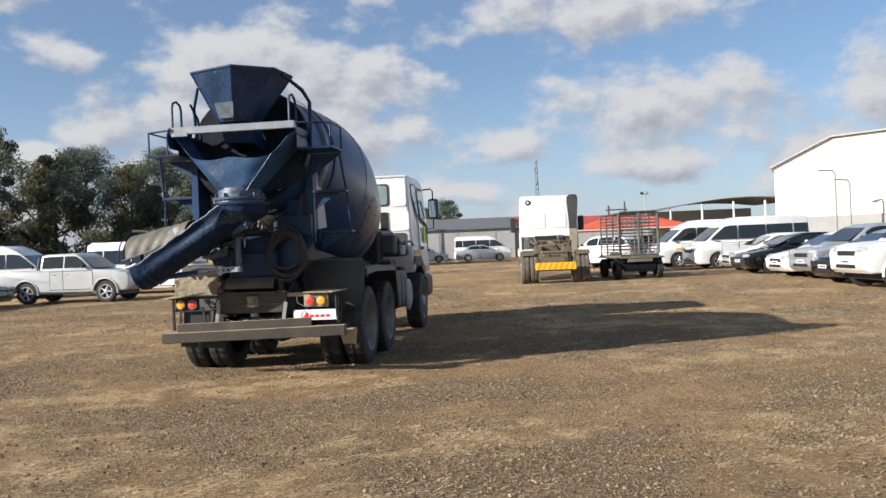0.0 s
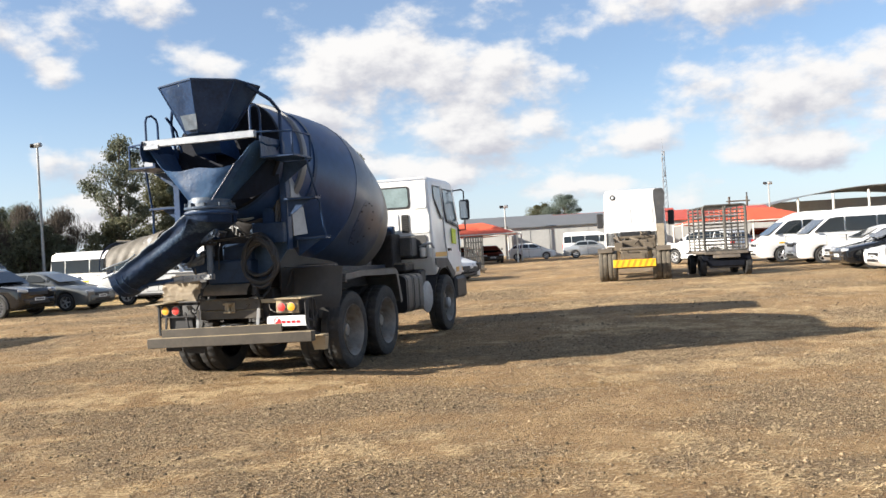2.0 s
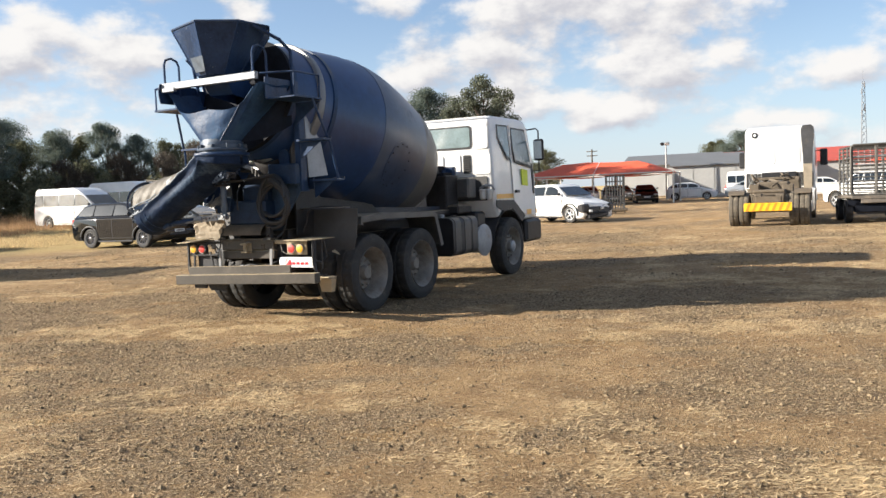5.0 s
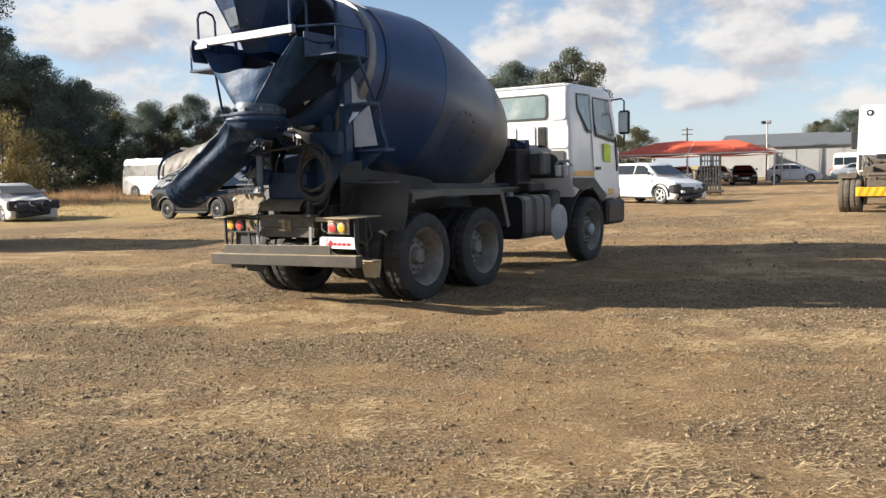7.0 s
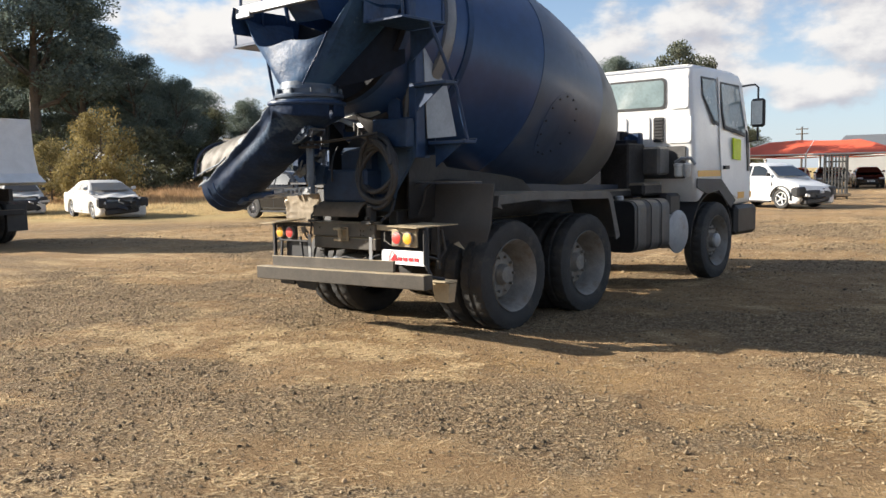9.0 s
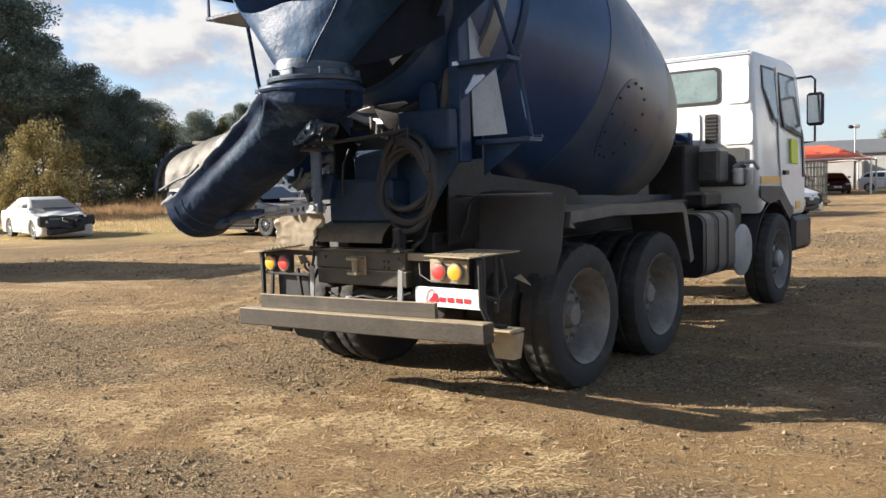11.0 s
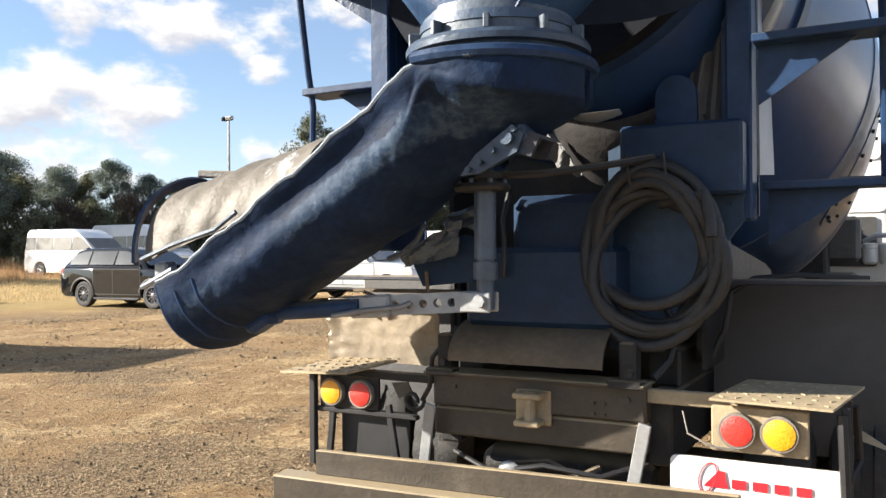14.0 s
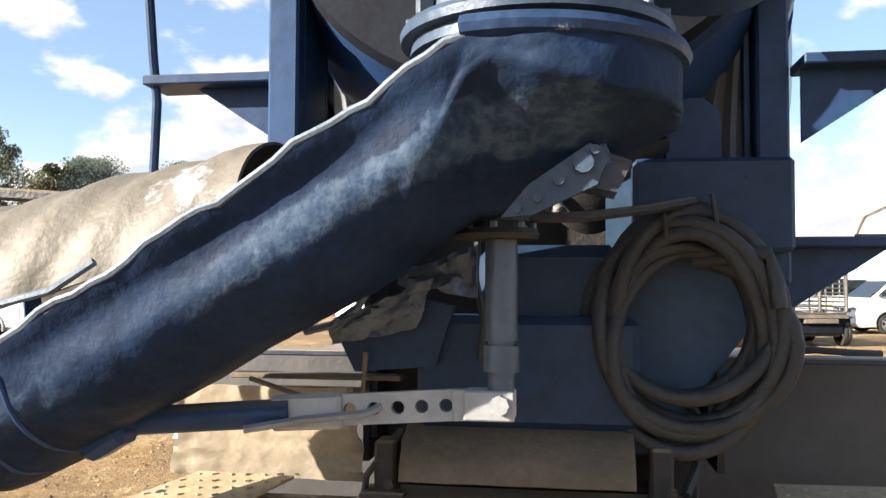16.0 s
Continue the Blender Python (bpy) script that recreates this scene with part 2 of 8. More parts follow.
SILVER = mat("scuffed_silver_paint", (0.24, 0.26, 0.29), 0.42, 0.35, var=0.15, scale=5, dirt=DUST, amount=0.3, bump=0.1)
PALE_STEEL = mat("pale_grey_steel", (0.30, 0.31, 0.32), 0.5, 0.2, var=0.15, scale=6, dirt=(0.3, 0.25, 0.18), amount=0.4, bump=0.12)
WHITE_TORN = mat("pale_dusty_metal", (0.62, 0.62, 0.60), 0.45, 0.1, var=0.12, scale=5, dirt=(0.36, 0.31, 0.25), amount=0.45, bump=0.3, bscale=18)
GUARD = mat("crumpled_dusty_guard", (0.30, 0.25, 0.185), 0.6, 0.1, var=0.18, scale=5, dirt=(0.24, 0.19, 0.135), amount=0.4, bump=0.3, bscale=14)
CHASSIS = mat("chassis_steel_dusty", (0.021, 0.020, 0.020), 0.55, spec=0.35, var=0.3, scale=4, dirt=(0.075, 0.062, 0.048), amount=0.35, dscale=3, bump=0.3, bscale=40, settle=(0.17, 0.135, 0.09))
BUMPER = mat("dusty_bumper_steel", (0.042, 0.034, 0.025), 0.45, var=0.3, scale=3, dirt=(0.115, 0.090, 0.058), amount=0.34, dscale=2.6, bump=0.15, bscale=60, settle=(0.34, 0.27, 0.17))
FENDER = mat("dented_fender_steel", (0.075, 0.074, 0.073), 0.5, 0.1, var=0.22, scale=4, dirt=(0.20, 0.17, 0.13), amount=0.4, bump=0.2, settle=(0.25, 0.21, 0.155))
CHECKER = mat("sandy_checker_plate", (0.34, 0.27, 0.17), 0.7, var=0.2, scale=8, dirt=(0.25, 0.20, 0.13), amount=0.4, bump=0.2)
PANEL = mat("dark_mud_panel", (0.048, 0.048, 0.049), 0.55, var=0.18, scale=2, dirt=(0.115, 0.105, 0.092), amount=0.4, dscale=2.4, bump=0.12)
RUBBER = mat("tyre_rubber", (0.022, 0.022, 0.022), 0.75, var=0.25, scale=6, dirt=(0.105, 0.09, 0.07), amount=0.38, dscale=5, bump=0.3, bscale=60)
HOSE = mat("dusty_rubber_hose", (0.021, 0.022, 0.024), 0.6, var=0.3, scale=8, dirt=(0.048, 0.047, 0.045), amount=0.45, dscale=9, bump=0.3, bscale=80)
RIM = mat("dusty_wheel_steel", (0.20, 0.188, 0.17), 0.55, 0.2, var=0.25, scale=8, dirt=(0.16, 0.125, 0.09), amount=0.5, dscale=6, bump=0.15)
ALLOY = mat("alloy_wheel", (0.55, 0.56, 0.57), 0.35, 0.7, var=0.1, scale=8)
DARK_ALLOY = mat("dark_alloy_wheel", (0.16, 0.16, 0.17), 0.35, 0.6, var=0.1, scale=8)
WHITE = mat("white_cab_paint", (0.72, 0.72, 0.71), 0.32, var=0.05, scale=3, dirt=(0.50, 0.43, 0.33), amount=0.12, dscale=2.0, coat=0.4)
BLACK = mat("black_plastic", (0.016, 0.016, 0.018), 0.5, var=0.3, scale=8, dirt=(0.05, 0.046, 0.042), amount=0.3)
GLASS = mat("tinted_glass", (0.012, 0.016, 0.018), 0.06, var=0.2, scale=2, coat=0.6)
# pale teal base stands for bright sky through the panes, with dust over it
CAB_GLASS = mat("dusty_sky_pale_glass", (0.20, 0.26, 0.27), 0.12, var=0.2, scale=3, dirt=(0.40, 0.42, 0.40), amount=0.35, coat=0.5)
RED_LENS = mat("red_lamp_lens", (0.62, 0.035, 0.025), 0.4, var=0.12, scale=30, bump=0.25, bscale=120, coat=0.15)
AMBER_LENS = mat("amber_lamp_lens", (0.78, 0.36, 0.012), 0.4, var=0.1, scale=30, bump=0.25, bscale=120, coat=0.15)
CLEAR_LENS = mat("headlamp_lens", (0.45, 0.47, 0.50), 0.08, 0.3, var=0.1, scale=10, coat=0.8)
SIGN_WHITE = mat("white_sign_sheet", (0.80, 0.80, 0.80), 0.4, var=0.04, scale=6, dirt=(0.6, 0.55, 0.48), amount=0.15)
SIGN_RED = mat("red_sign_film", (0.60, 0.02, 0.03), 0.4, var=0.06)
YELLOW = mat("yellow_bar_paint", (0.80, 0.47, 0.02), 0.45, var=0.12, dirt=(0.4, 0.28, 0.1), amount=0.3)
CHEVRON = mat("orange_red_chevron", (0.70, 0.24, 0.02), 0.45, var=0.12)
LIME = mat("lime_sticker", (0.62, 0.72, 0.02), 0.5, var=0.08)
ORANGE = mat("orange_stripe", (0.75, 0.42, 0.10), 0.45, var=0.08)


# ---- mesh helpers ----
class Mesh:
    """Collects vertices and faces of one part."""

    def __init__(self):
        self.v, self.f = [], []

    def add(self, verts, faces):
        o = len(self.v)
        self.v += [tuple(p) for p in verts]
        self.f += [tuple(i + o for i in f) for f in faces]
        return self

    def box(self, c, s, b=0.0, rot=None):
        hx, hy, hz = (x / 2 for x in s)
        b = min(b, hx * 0.9, hy * 0.9, hz * 0.9)
        vs, fs = [], []
        if b <= 0:
            vs = [(x, y, z) for x in (-hx, hx) for y in (-hy, hy) for z in (-hz, hz)]
            fs = [(0, 1, 3, 2), (4, 6, 7, 5), (0, 4, 5, 1), (2, 3, 7, 6), (0, 2, 6, 4), (1, 5, 7, 3)]
        else:
            idx = {}
            for sx in (-1, 1):
                for sy in (-1, 1):
                    for sz in (-1, 1):
                        for k in range(3):
                            h = [hx - b, hy - b, hz - b]
                            h[k] = (hx, hy, hz)[k]
                            idx[(sx, sy, sz, k)] = len(vs)
                            vs.append((sx * h[0], sy * h[1], sz * h[2]))
            I = idx
            for s1 in (-1, 1):
                fs.append(tuple(I[(s1, y, z, 0)] for y, z in ((-1, -1), (1, -1), (1, 1), (-1, 1))[::s1]))
                fs.append(tuple(I[(x, s1, z, 1)] for x, z in ((-1, -1), (-1, 1), (1, 1), (1, -1))[::s1]))
                fs.append(tuple(I[(x, y, s1, 2)] for x, y in ((-1, -1), (1, -1), (1, 1), (-1, 1))[::s1]))
                for s2 in (-1, 1):
                    q = (I[(s1, s2, -1, 0)], I[(s1, s2, 1, 0)], I[(s1, s2, 1, 1)], I[(s1, s2, -1, 1)])
                    fs.append(q if s1 * s2 < 0 else q[::-1])
                    q = (I[(s1, -1, s2, 0)], I[(s1, 1, s2, 0)], I[(s1, 1, s2, 2)], I[(s1, -1, s2, 2)])
                    fs.append(q if s1 * s2 > 0 else q[::-1])
                    q = (I[(-1, s1, s2, 1)], I[(1, s1, s2, 1)], I[(1, s1, s2, 2)], I[(-1, s1, s2, 2)])
                    fs.append(q if s1 * s2 < 0 else q[::-1])
                    for s3 in (-1, 1):
                        q = tuple(I[(s1, s2, s3, k)] for k in range(3))
                        fs.append(q if s1 * s2 * s3 > 0 else q[::-1])
        if rot is not None:
            m = Euler([radians(a) for a in rot]).to_matrix()
            vs = [m @ Vector(p) for p in vs]
        return self.add([(p[0] + c[0], p[1] + c[1], p[2] + c[2]) for p in vs], fs)

    def loft(self, rings, cap=True, closed=True):
        n = len(rings[0])
        vs = [p for r in rings for p in r]
        fs = []
        for i in range(len(rings) - 1):
            for j in range(n if closed else n - 1):
                k = (j + 1) % n
                fs.append((i * n + j, i * n + k, (i + 1) * n + k, (i + 1) * n + j))
        if cap:
            fs.append(tuple(range(n))[::-1])
            fs.append(tuple(range((len(rings) - 1) * n, len(rings) * n)))
        return self.add(vs, fs)

    def cyl(self, p0, p1, r0, r1=None, n=16, cap=True):
        return self.lathe(p0, p1, [(0, r0), ((Vector(p1) - Vector(p0)).length, r0 if r1 is None else r1)], n, cap)

    def lathe(self, p0, p1, profile, n=24, cap=True):
        """Turns a profile of (distance along the axis from p0, radius) round the axis p0 to p1."""
        p0, d = Vector(p0), (Vector(p1) - Vector(p0)).normalized()
        a = d.orthogonal().normalized()
        b = d.cross(a)
        rings = [[p0 + d * s + (a * math.cos(2 * math.pi * j / n) + b * math.sin(2 * math.pi * j / n)) * r for j in range(n)] for s, r in profile]
        return self.loft(rings, cap)

    def tube(self, pts, r, n=8, closed=False):
        pts = [Vector(p) for p in pts]
        rings, side = [], None
        m = len(pts)
        for i, p in enumerate(pts):
            if closed:
                d = pts[(i + 1) % m] - pts[i - 1]
            else:
                d = pts[min(i + 1, m - 1)] - pts[max(i - 1, 0)]
            d.normalize()
            side = d.orthogonal() if side is None else side - d * side.dot(d)
            side.normalize()
            up = d.cross(side)
            rings.append([p + (side * math.cos(2 * math.pi * j / n) + up * math.sin(2 * math.pi * j / n)) * r for j in range(n)])
        if closed:
            rings.append(rings[0])
        return self.loft(rings, not closed)

    def slab(self, poly, thick):
        """A flat polygon (3D points) given a thickness along the vector thick."""
        t = Vector(thick)
        a = [Vector(p) for p in poly]
        return self.loft([a, [p + t for p in a]])

    def sheet(self, fn, nu, nv, t):
        """A curved sheet of thickness t over fn(u, v), u and v from 0 to 1."""
        g = [[Vector(fn(i / nu, j / nv)) for j in range(nv + 1)] for i in range(nu + 1)]

        def nrm(i, j):
            du = g[min(i + 1, nu)][j] - g[max(i - 1, 0)][j]
            dv = g[i][min(j + 1, nv)] - g[i][max(j - 1, 0)]
            c = du.cross(dv)
            return c.normalized() if c.length > 1e-9 else Vector((0, 0, 1))
        h = [[g[i][j] + nrm(i, j) * t for j in range(nv + 1)] for i in range(nu + 1)]
        w = nv + 1
        vs = [p for r in g for p in r] + [p for r in h for p in r]
        o = (nu + 1) * w
        fs = []
        for i in range(nu):
            for j in range(nv):
                q = (i * w + j, (i + 1) * w + j, (i + 1) * w + j + 1, i * w + j + 1)
                fs.append(q[::-1])
                fs.append(tuple(k + o for k in q))
        rim = [i * w for i in range(nu + 1)] + [nu * w + j for j in range(1, w)] + [i * w + nv for i in range(nu - 1, -1, -1)] + [j for j in range(nv - 1, 0, -1)]
        for k in range(len(rim)):
            a, b = rim[k], rim[(k + 1) % len(rim)]
            fs.append((a, b, b + o, a + o))
        return self.add(vs, fs)

    def data(self, name, material, angle=35):
        me = bpy.data.meshes.new(name)
        me.from_pydata(self.v, [], self.f)
        me.polygons.foreach_set("use_smooth", [angle > 0] * len(me.polygons))
        if angle > 0:
            me.set_sharp_from_angle(angle=radians(angle))
        me.materials.append(material)
        me.update()
        return me


def part(name, mesh, material, parent, label="", angle=35, at=None):
    """Links a mesh as one object under a thing or a part."""
    ob = new(name, mesh if isinstance(mesh, bpy.types.Mesh) else mesh.data(name, material, angle))
    ob.parent = parent
    if at is not None:
        ob.matrix_basis = at
    if label:
        ob["label"] = label
    return ob


def thing(name, m, label, category, group="", kind=""):
    ob = new(name)
    ob.empty_display_size = 0.2
    ob.matrix_basis = m
    return tagged(ob, label, category, group, kind)


def single(name, mesh, material, m, label, category, group="", kind="", angle=35):
    ob = new(name, mesh.data(name, material, angle))
    ob.matrix_basis = m
    return tagged(ob, label, category, group, kind)


def lattice(x, y, seed):
    """Smooth value noise over numpy arrays, from 0 to 1."""
    def h(i, j):
        v = np.sin(i * 127.1 + j * 311.7 + seed * 74.7) * 43758.5453
        return v - np.floor(v)
    xi, yi = np.floor(x), np.floor(y)
    fx, fy = x - xi, y - yi
    fx, fy = fx * fx * (3 - 2 * fx), fy * fy * (3 - 2 * fy)
    return (h(xi, yi) * (1 - fx) + h(xi + 1, yi) * fx) * (1 - fy) + (h(xi, yi + 1) * (1 - fx) + h(xi + 1, yi + 1) * fx) * fy


def smooth(a, b, x):
    t = np.clip((x - a) / (b - a), 0, 1)
    return t * t * (3 - 2 * t)


# ---- ground ----
def rise(x, y):
    """The gentle rise of the yard towards the trees."""
    return 0.38 * smooth(-18.0, -30.0, x) * smooth(24.0, 36.0, y)


def ground_height(x, y):
    near = smooth(30.0, 12.0, np.hypot(x + 1, y - 6))
    h = (lattice(x * 0.9, y * 0.9, 1) - 0.5) * 0.03 + (lattice(x * 4.0, y * 4.0, 2) - 0.5) * 0.018 + (lattice(x * 11, y * 11, 3) - 0.5) * 0.012
    return h * near + rise(x, y) - 0.004


def gravel_share(x, y):
    """Where grey gravel lies thick on the dirt, 0 to 1."""
    u, v = x * 0.93 + y * 0.37, y * 0.93 - x * 0.37
    g = 0.46 * lattice(u * 0.42, v * 0.62, 21) + 0.30 * lattice(u * 1.1, v * 1.7, 22) + 0.24 * lattice(u * 3.1, v * 4.3, 23)
    return smooth(0.40, 0.68, g)


def straw_share(x, y):
    """Where trodden straw lies on the dirt, 0 to 1."""
    u, v = x * 0.97 - y * 0.24, y * 0.97 + x * 0.24
    g = 0.35 * lattice(u * 0.7, v * 0.8, 31) + 0.30 * lattice(u * 1.9, v * 2.6, 32) + 0.35 * lattice(u * 5.0, v * 7.0, 33)
    return smooth(0.50, 0.68, g) * (1 - 0.75 * gravel_share(x, y))


def node_colour(nt, v, scale):
    n = nt.nodes.new("ShaderNodeTexNoise")
    n.inputs["Scale"].default_value = scale
    nt.links.new(v, n.inputs["Vector"])
    return n.outputs[1]


def share(nt, name):
    n = nt.nodes.new("ShaderNodeAttribute")
    n.attribute_name = name
    return n.outputs["Fac"]


def ground_material():
    m = bpy.data.materials.new("gravelly_dirt")
    m.use_nodes = True
    nt = m.node_tree
    p = nt.nodes["Principled BSDF"]
    tc = nt.nodes.new("ShaderNodeTexCoord")
    v = tc.outputs["Object"]
    big = noised(nt, v, 0.22, 6.0, 0.6)
    mid = noised(nt, v, 1.6, 8.0, 0.68)
    fine = noised(nt, v, 16.0, 8.0, 0.75)
    grit = noised(nt, v, 70.0, 5.0, 0.75)
    # bare dirt, from dark ochre to pale sandy
    dirt = mixed(nt, ramped(nt, mid, 0.34, 0.68), (0.34, 0.208, 0.098), (0.55, 0.365, 0.182))
    ochre = noised(nt, vmaths(nt, "ADD", v, (31.0, 7.0, 0.0)), 0.45, 6.0, 0.62)
    dirt = mixed(nt, ramped(nt, ochre, 0.54, 0.66, 0.0, 0.75), dirt, (0.47, 0.28, 0.105))
    dirt = mixed(nt, ramped(nt, fine, 0.50, 0.34, 0.0, 0.55), dirt, (0.22, 0.14, 0.072))
    dirt = mixed(nt, ramped(nt, grit, 0.55, 0.66, 0.0, 0.6), dirt, (0.66, 0.48, 0.28))
    # gravel: single stones with their own tone and dark gaps
    warp = vmaths(nt, "ADD", v, vmaths(nt, "MULTIPLY", node_colour(nt, v, 34.0), (0.028, 0.028, 0.0)))

    def stones(scale):
        vor = nt.nodes.new("ShaderNodeTexVoronoi")
        vor.inputs["Scale"].default_value = scale
        link(nt, warp, vor.inputs["Vector"])
        tone = nt.nodes.new("ShaderNodeSeparateColor")
        link(nt, vor.outputs["Color"], tone.inputs[0])
        return vor.outputs["Distance"], tone.outputs[0], tone.outputs[1]
    d1, t1, k1 = stones(48.0)
    d2, t2, k2 = stones(25.0)
    gravel = mixed(nt, t1, (0.155, 0.115, 0.074), (0.55, 0.42, 0.27))
    gravel = mixed(nt, ramped(nt, d1, 0.42, 0.62, 0.0, 0.8), gravel, (0.12, 0.085, 0.052))
    cover = maths(nt, "ADD", share(nt, "gravel"), maths(nt, "MULTIPLY", maths(nt, "SUBTRACT", mid, 0.5), 1.8))
    cover = maths(nt, "MULTIPLY", ramped(nt, cover, 0.1, 0.95), ramped(nt, fine, 0.36, 0.52))
    c = mixed(nt, maths(nt, "ADD", maths(nt, "MULTIPLY", cover, 0.62), 0.20), dirt, gravel)
    # scattered single stones, darker or paler than the dirt
    lone = maths(nt, "MULTIPLY", ramped(nt, d2, 0.16, 0.30, 1.0, 0.0), ramped(nt, k2, 0.60, 0.66))
    c = mixed(nt, maths(nt, "MULTIPLY", lone, 0.85), c, mixed(nt, t2, (0.11, 0.082, 0.055), (0.60, 0.49, 0.35)))
    # trodden straw
    fleck = noised(nt, vmaths(nt, "MULTIPLY", v, (0.62, 1.5, 1.0)), 22.0, 7.0, 0.78)
    straw = maths(nt, "ADD", maths(nt, "MULTIPLY", share(nt, "straw"), 0.14), fleck)
    c = mixed(nt, ramped(nt, straw, 0.565, 0.66, 0.0, 0.68), c, (0.72, 0.55, 0.32))
    c = mixed(nt, ramped(nt, fleck, 0.43, 0.35, 0.0, 0.7), c, (0.15, 0.10, 0.056))
    c = mixed(nt, ramped(nt, grit, 0.44, 0.36, 0.0, 0.7), c, (0.12, 0.08, 0.046))
    # drier grass-coloured earth towards the trees
    sep = nt.nodes.new("ShaderNodeSeparateXYZ")
    link(nt, v, sep.inputs[0])
    edge = maths(nt, "ADD", maths(nt, "ADD", maths(nt, "MULTIPLY", sep.outputs[0], -0.55), sep.outputs[1]), maths(nt, "MULTIPLY", big, 8.0))
    dry = ramped(nt, edge, 36.0, 41.0)
    dry = maths(nt, "MULTIPLY", dry, ramped(nt, sep.outputs[0], -14.0, -19.0))
    c = mixed(nt, maths(nt, "MULTIPLY", dry, 0.8), c, mixed(nt, mid, (0.40, 0.29, 0.12), (0.55, 0.43, 0.20)))
    link(nt, c, p.inputs["Base Color"])
    p.inputs["Roughness"].default_value = 0.95
    p.inputs["Specular IOR Level"].default_value = 0.2
    b = nt.nodes.new("ShaderNodeBump")
    b.inputs["Strength"].default_value, b.inputs["Distance"].default_value = 1.0, 0.065
    pebble = maths(nt, "MULTIPLY", ramped(nt, d1, 0.05, 0.60, 1.0, 0.0), maths(nt, "ADD", maths(nt, "MULTIPLY", cover, 0.75), 0.12))
    hgt = maths(nt, "ADD", maths(nt, "MULTIPLY", fine, 1.3), maths(nt, "MULTIPLY", fleck, 0.7))
    hgt = maths(nt, "ADD", hgt, maths(nt, "ADD", maths(nt, "MULTIPLY", pebble, 0.5), maths(nt, "MULTIPLY", lone, 0.35)))
    hgt = maths(nt, "ADD", hgt, maths(nt, "MULTIPLY", grit, 0.5))
    link(nt, hgt, b.inputs["Height"])
    link(nt, b.outputs[0], p.inputs["Normal"])
    return m


def make_ground():
    xs = np.concatenate([-np.geomspace(2500, 46, 16), np.linspace(-44, -9.5, 50), np.arange(-9, 9, 0.075), np.linspace(9.5, 44, 40), np.geomspace(46, 2500, 16)])
    ys = np.concatenate([-np.geomspace(2500, 12, 12), np.linspace(-10, 1, 16), np.arange(1.5, 15, 0.075), np.linspace(15.5, 60, 60), np.geomspace(63, 3000, 20)])
    X, Y = np.meshgrid(xs, ys, indexing="ij")
    Z = ground_height(X, Y)
    nx, ny = len(xs), len(ys)
    me = bpy.data.meshes.new("ground")
    i = np.arange(nx - 1)[:, None] * ny + np.arange(ny - 1)[None, :]
    quads = np.stack([i, i + ny, i + ny + 1, i + 1], -1).reshape(-1, 4)
    me.from_pydata(np.stack([X, Y, Z], -1).reshape(-1, 3).tolist(), [], quads.tolist())
    me.polygons.foreach_set("use_smooth", [True] * len(me.polygons))
    for name, fn in (("gravel", gravel_share), ("straw", straw_share)):
        me.attributes.new(name, "FLOAT", "POINT").data.foreach_set("value", fn(X, Y).ravel().astype(np.float32))
    me.materials.append(ground_material())
    return tagged(new("ground", me), "dry brown gravelly dirt yard with ochre scrapes", "ground", kind="structure")


ground = make_ground()


# ---- wheels ----
def tyre_mesh(r, w, rim_r, n=40, tread=True):
    """Tyre about the x axis, centred; the shoulders of a truck tyre are cut into blocks."""
    m = Mesh()
    h = w / 2
    prof = [(-h * 0.86, rim_r), (-h, rim_r + (r - rim_r) * 0.30), (-h * 0.98, rim_r + (r - rim_r) * 0.72), (-h * 0.88, r * 0.972), (-h * 0.62, r),
            (-h * 0.18, r), (-h * 0.13, r * 0.97), (h * 0.13, r * 0.97), (h * 0.18, r), (h * 0.62, r), (h * 0.88, r * 0.972), (h * 0.98, rim_r + (r - rim_r) * 0.72),
            (h, rim_r + (r - rim_r) * 0.30), (h * 0.86, rim_r)]
    if tread:
        n *= 3
    rings = []
    for i, (x, q) in enumerate(prof):
        ring = []
        for j in range(n):
            a = 2 * math.pi * j / n
            cut = 0.982 if tread and j % 4 == 0 and i in (3, 4, 5, 8, 9, 10) else 1.0
            ring.append((x, math.cos(a) * q * cut, math.sin(a) * q * cut))
        rings.append(ring)
    return m.loft(rings, False)


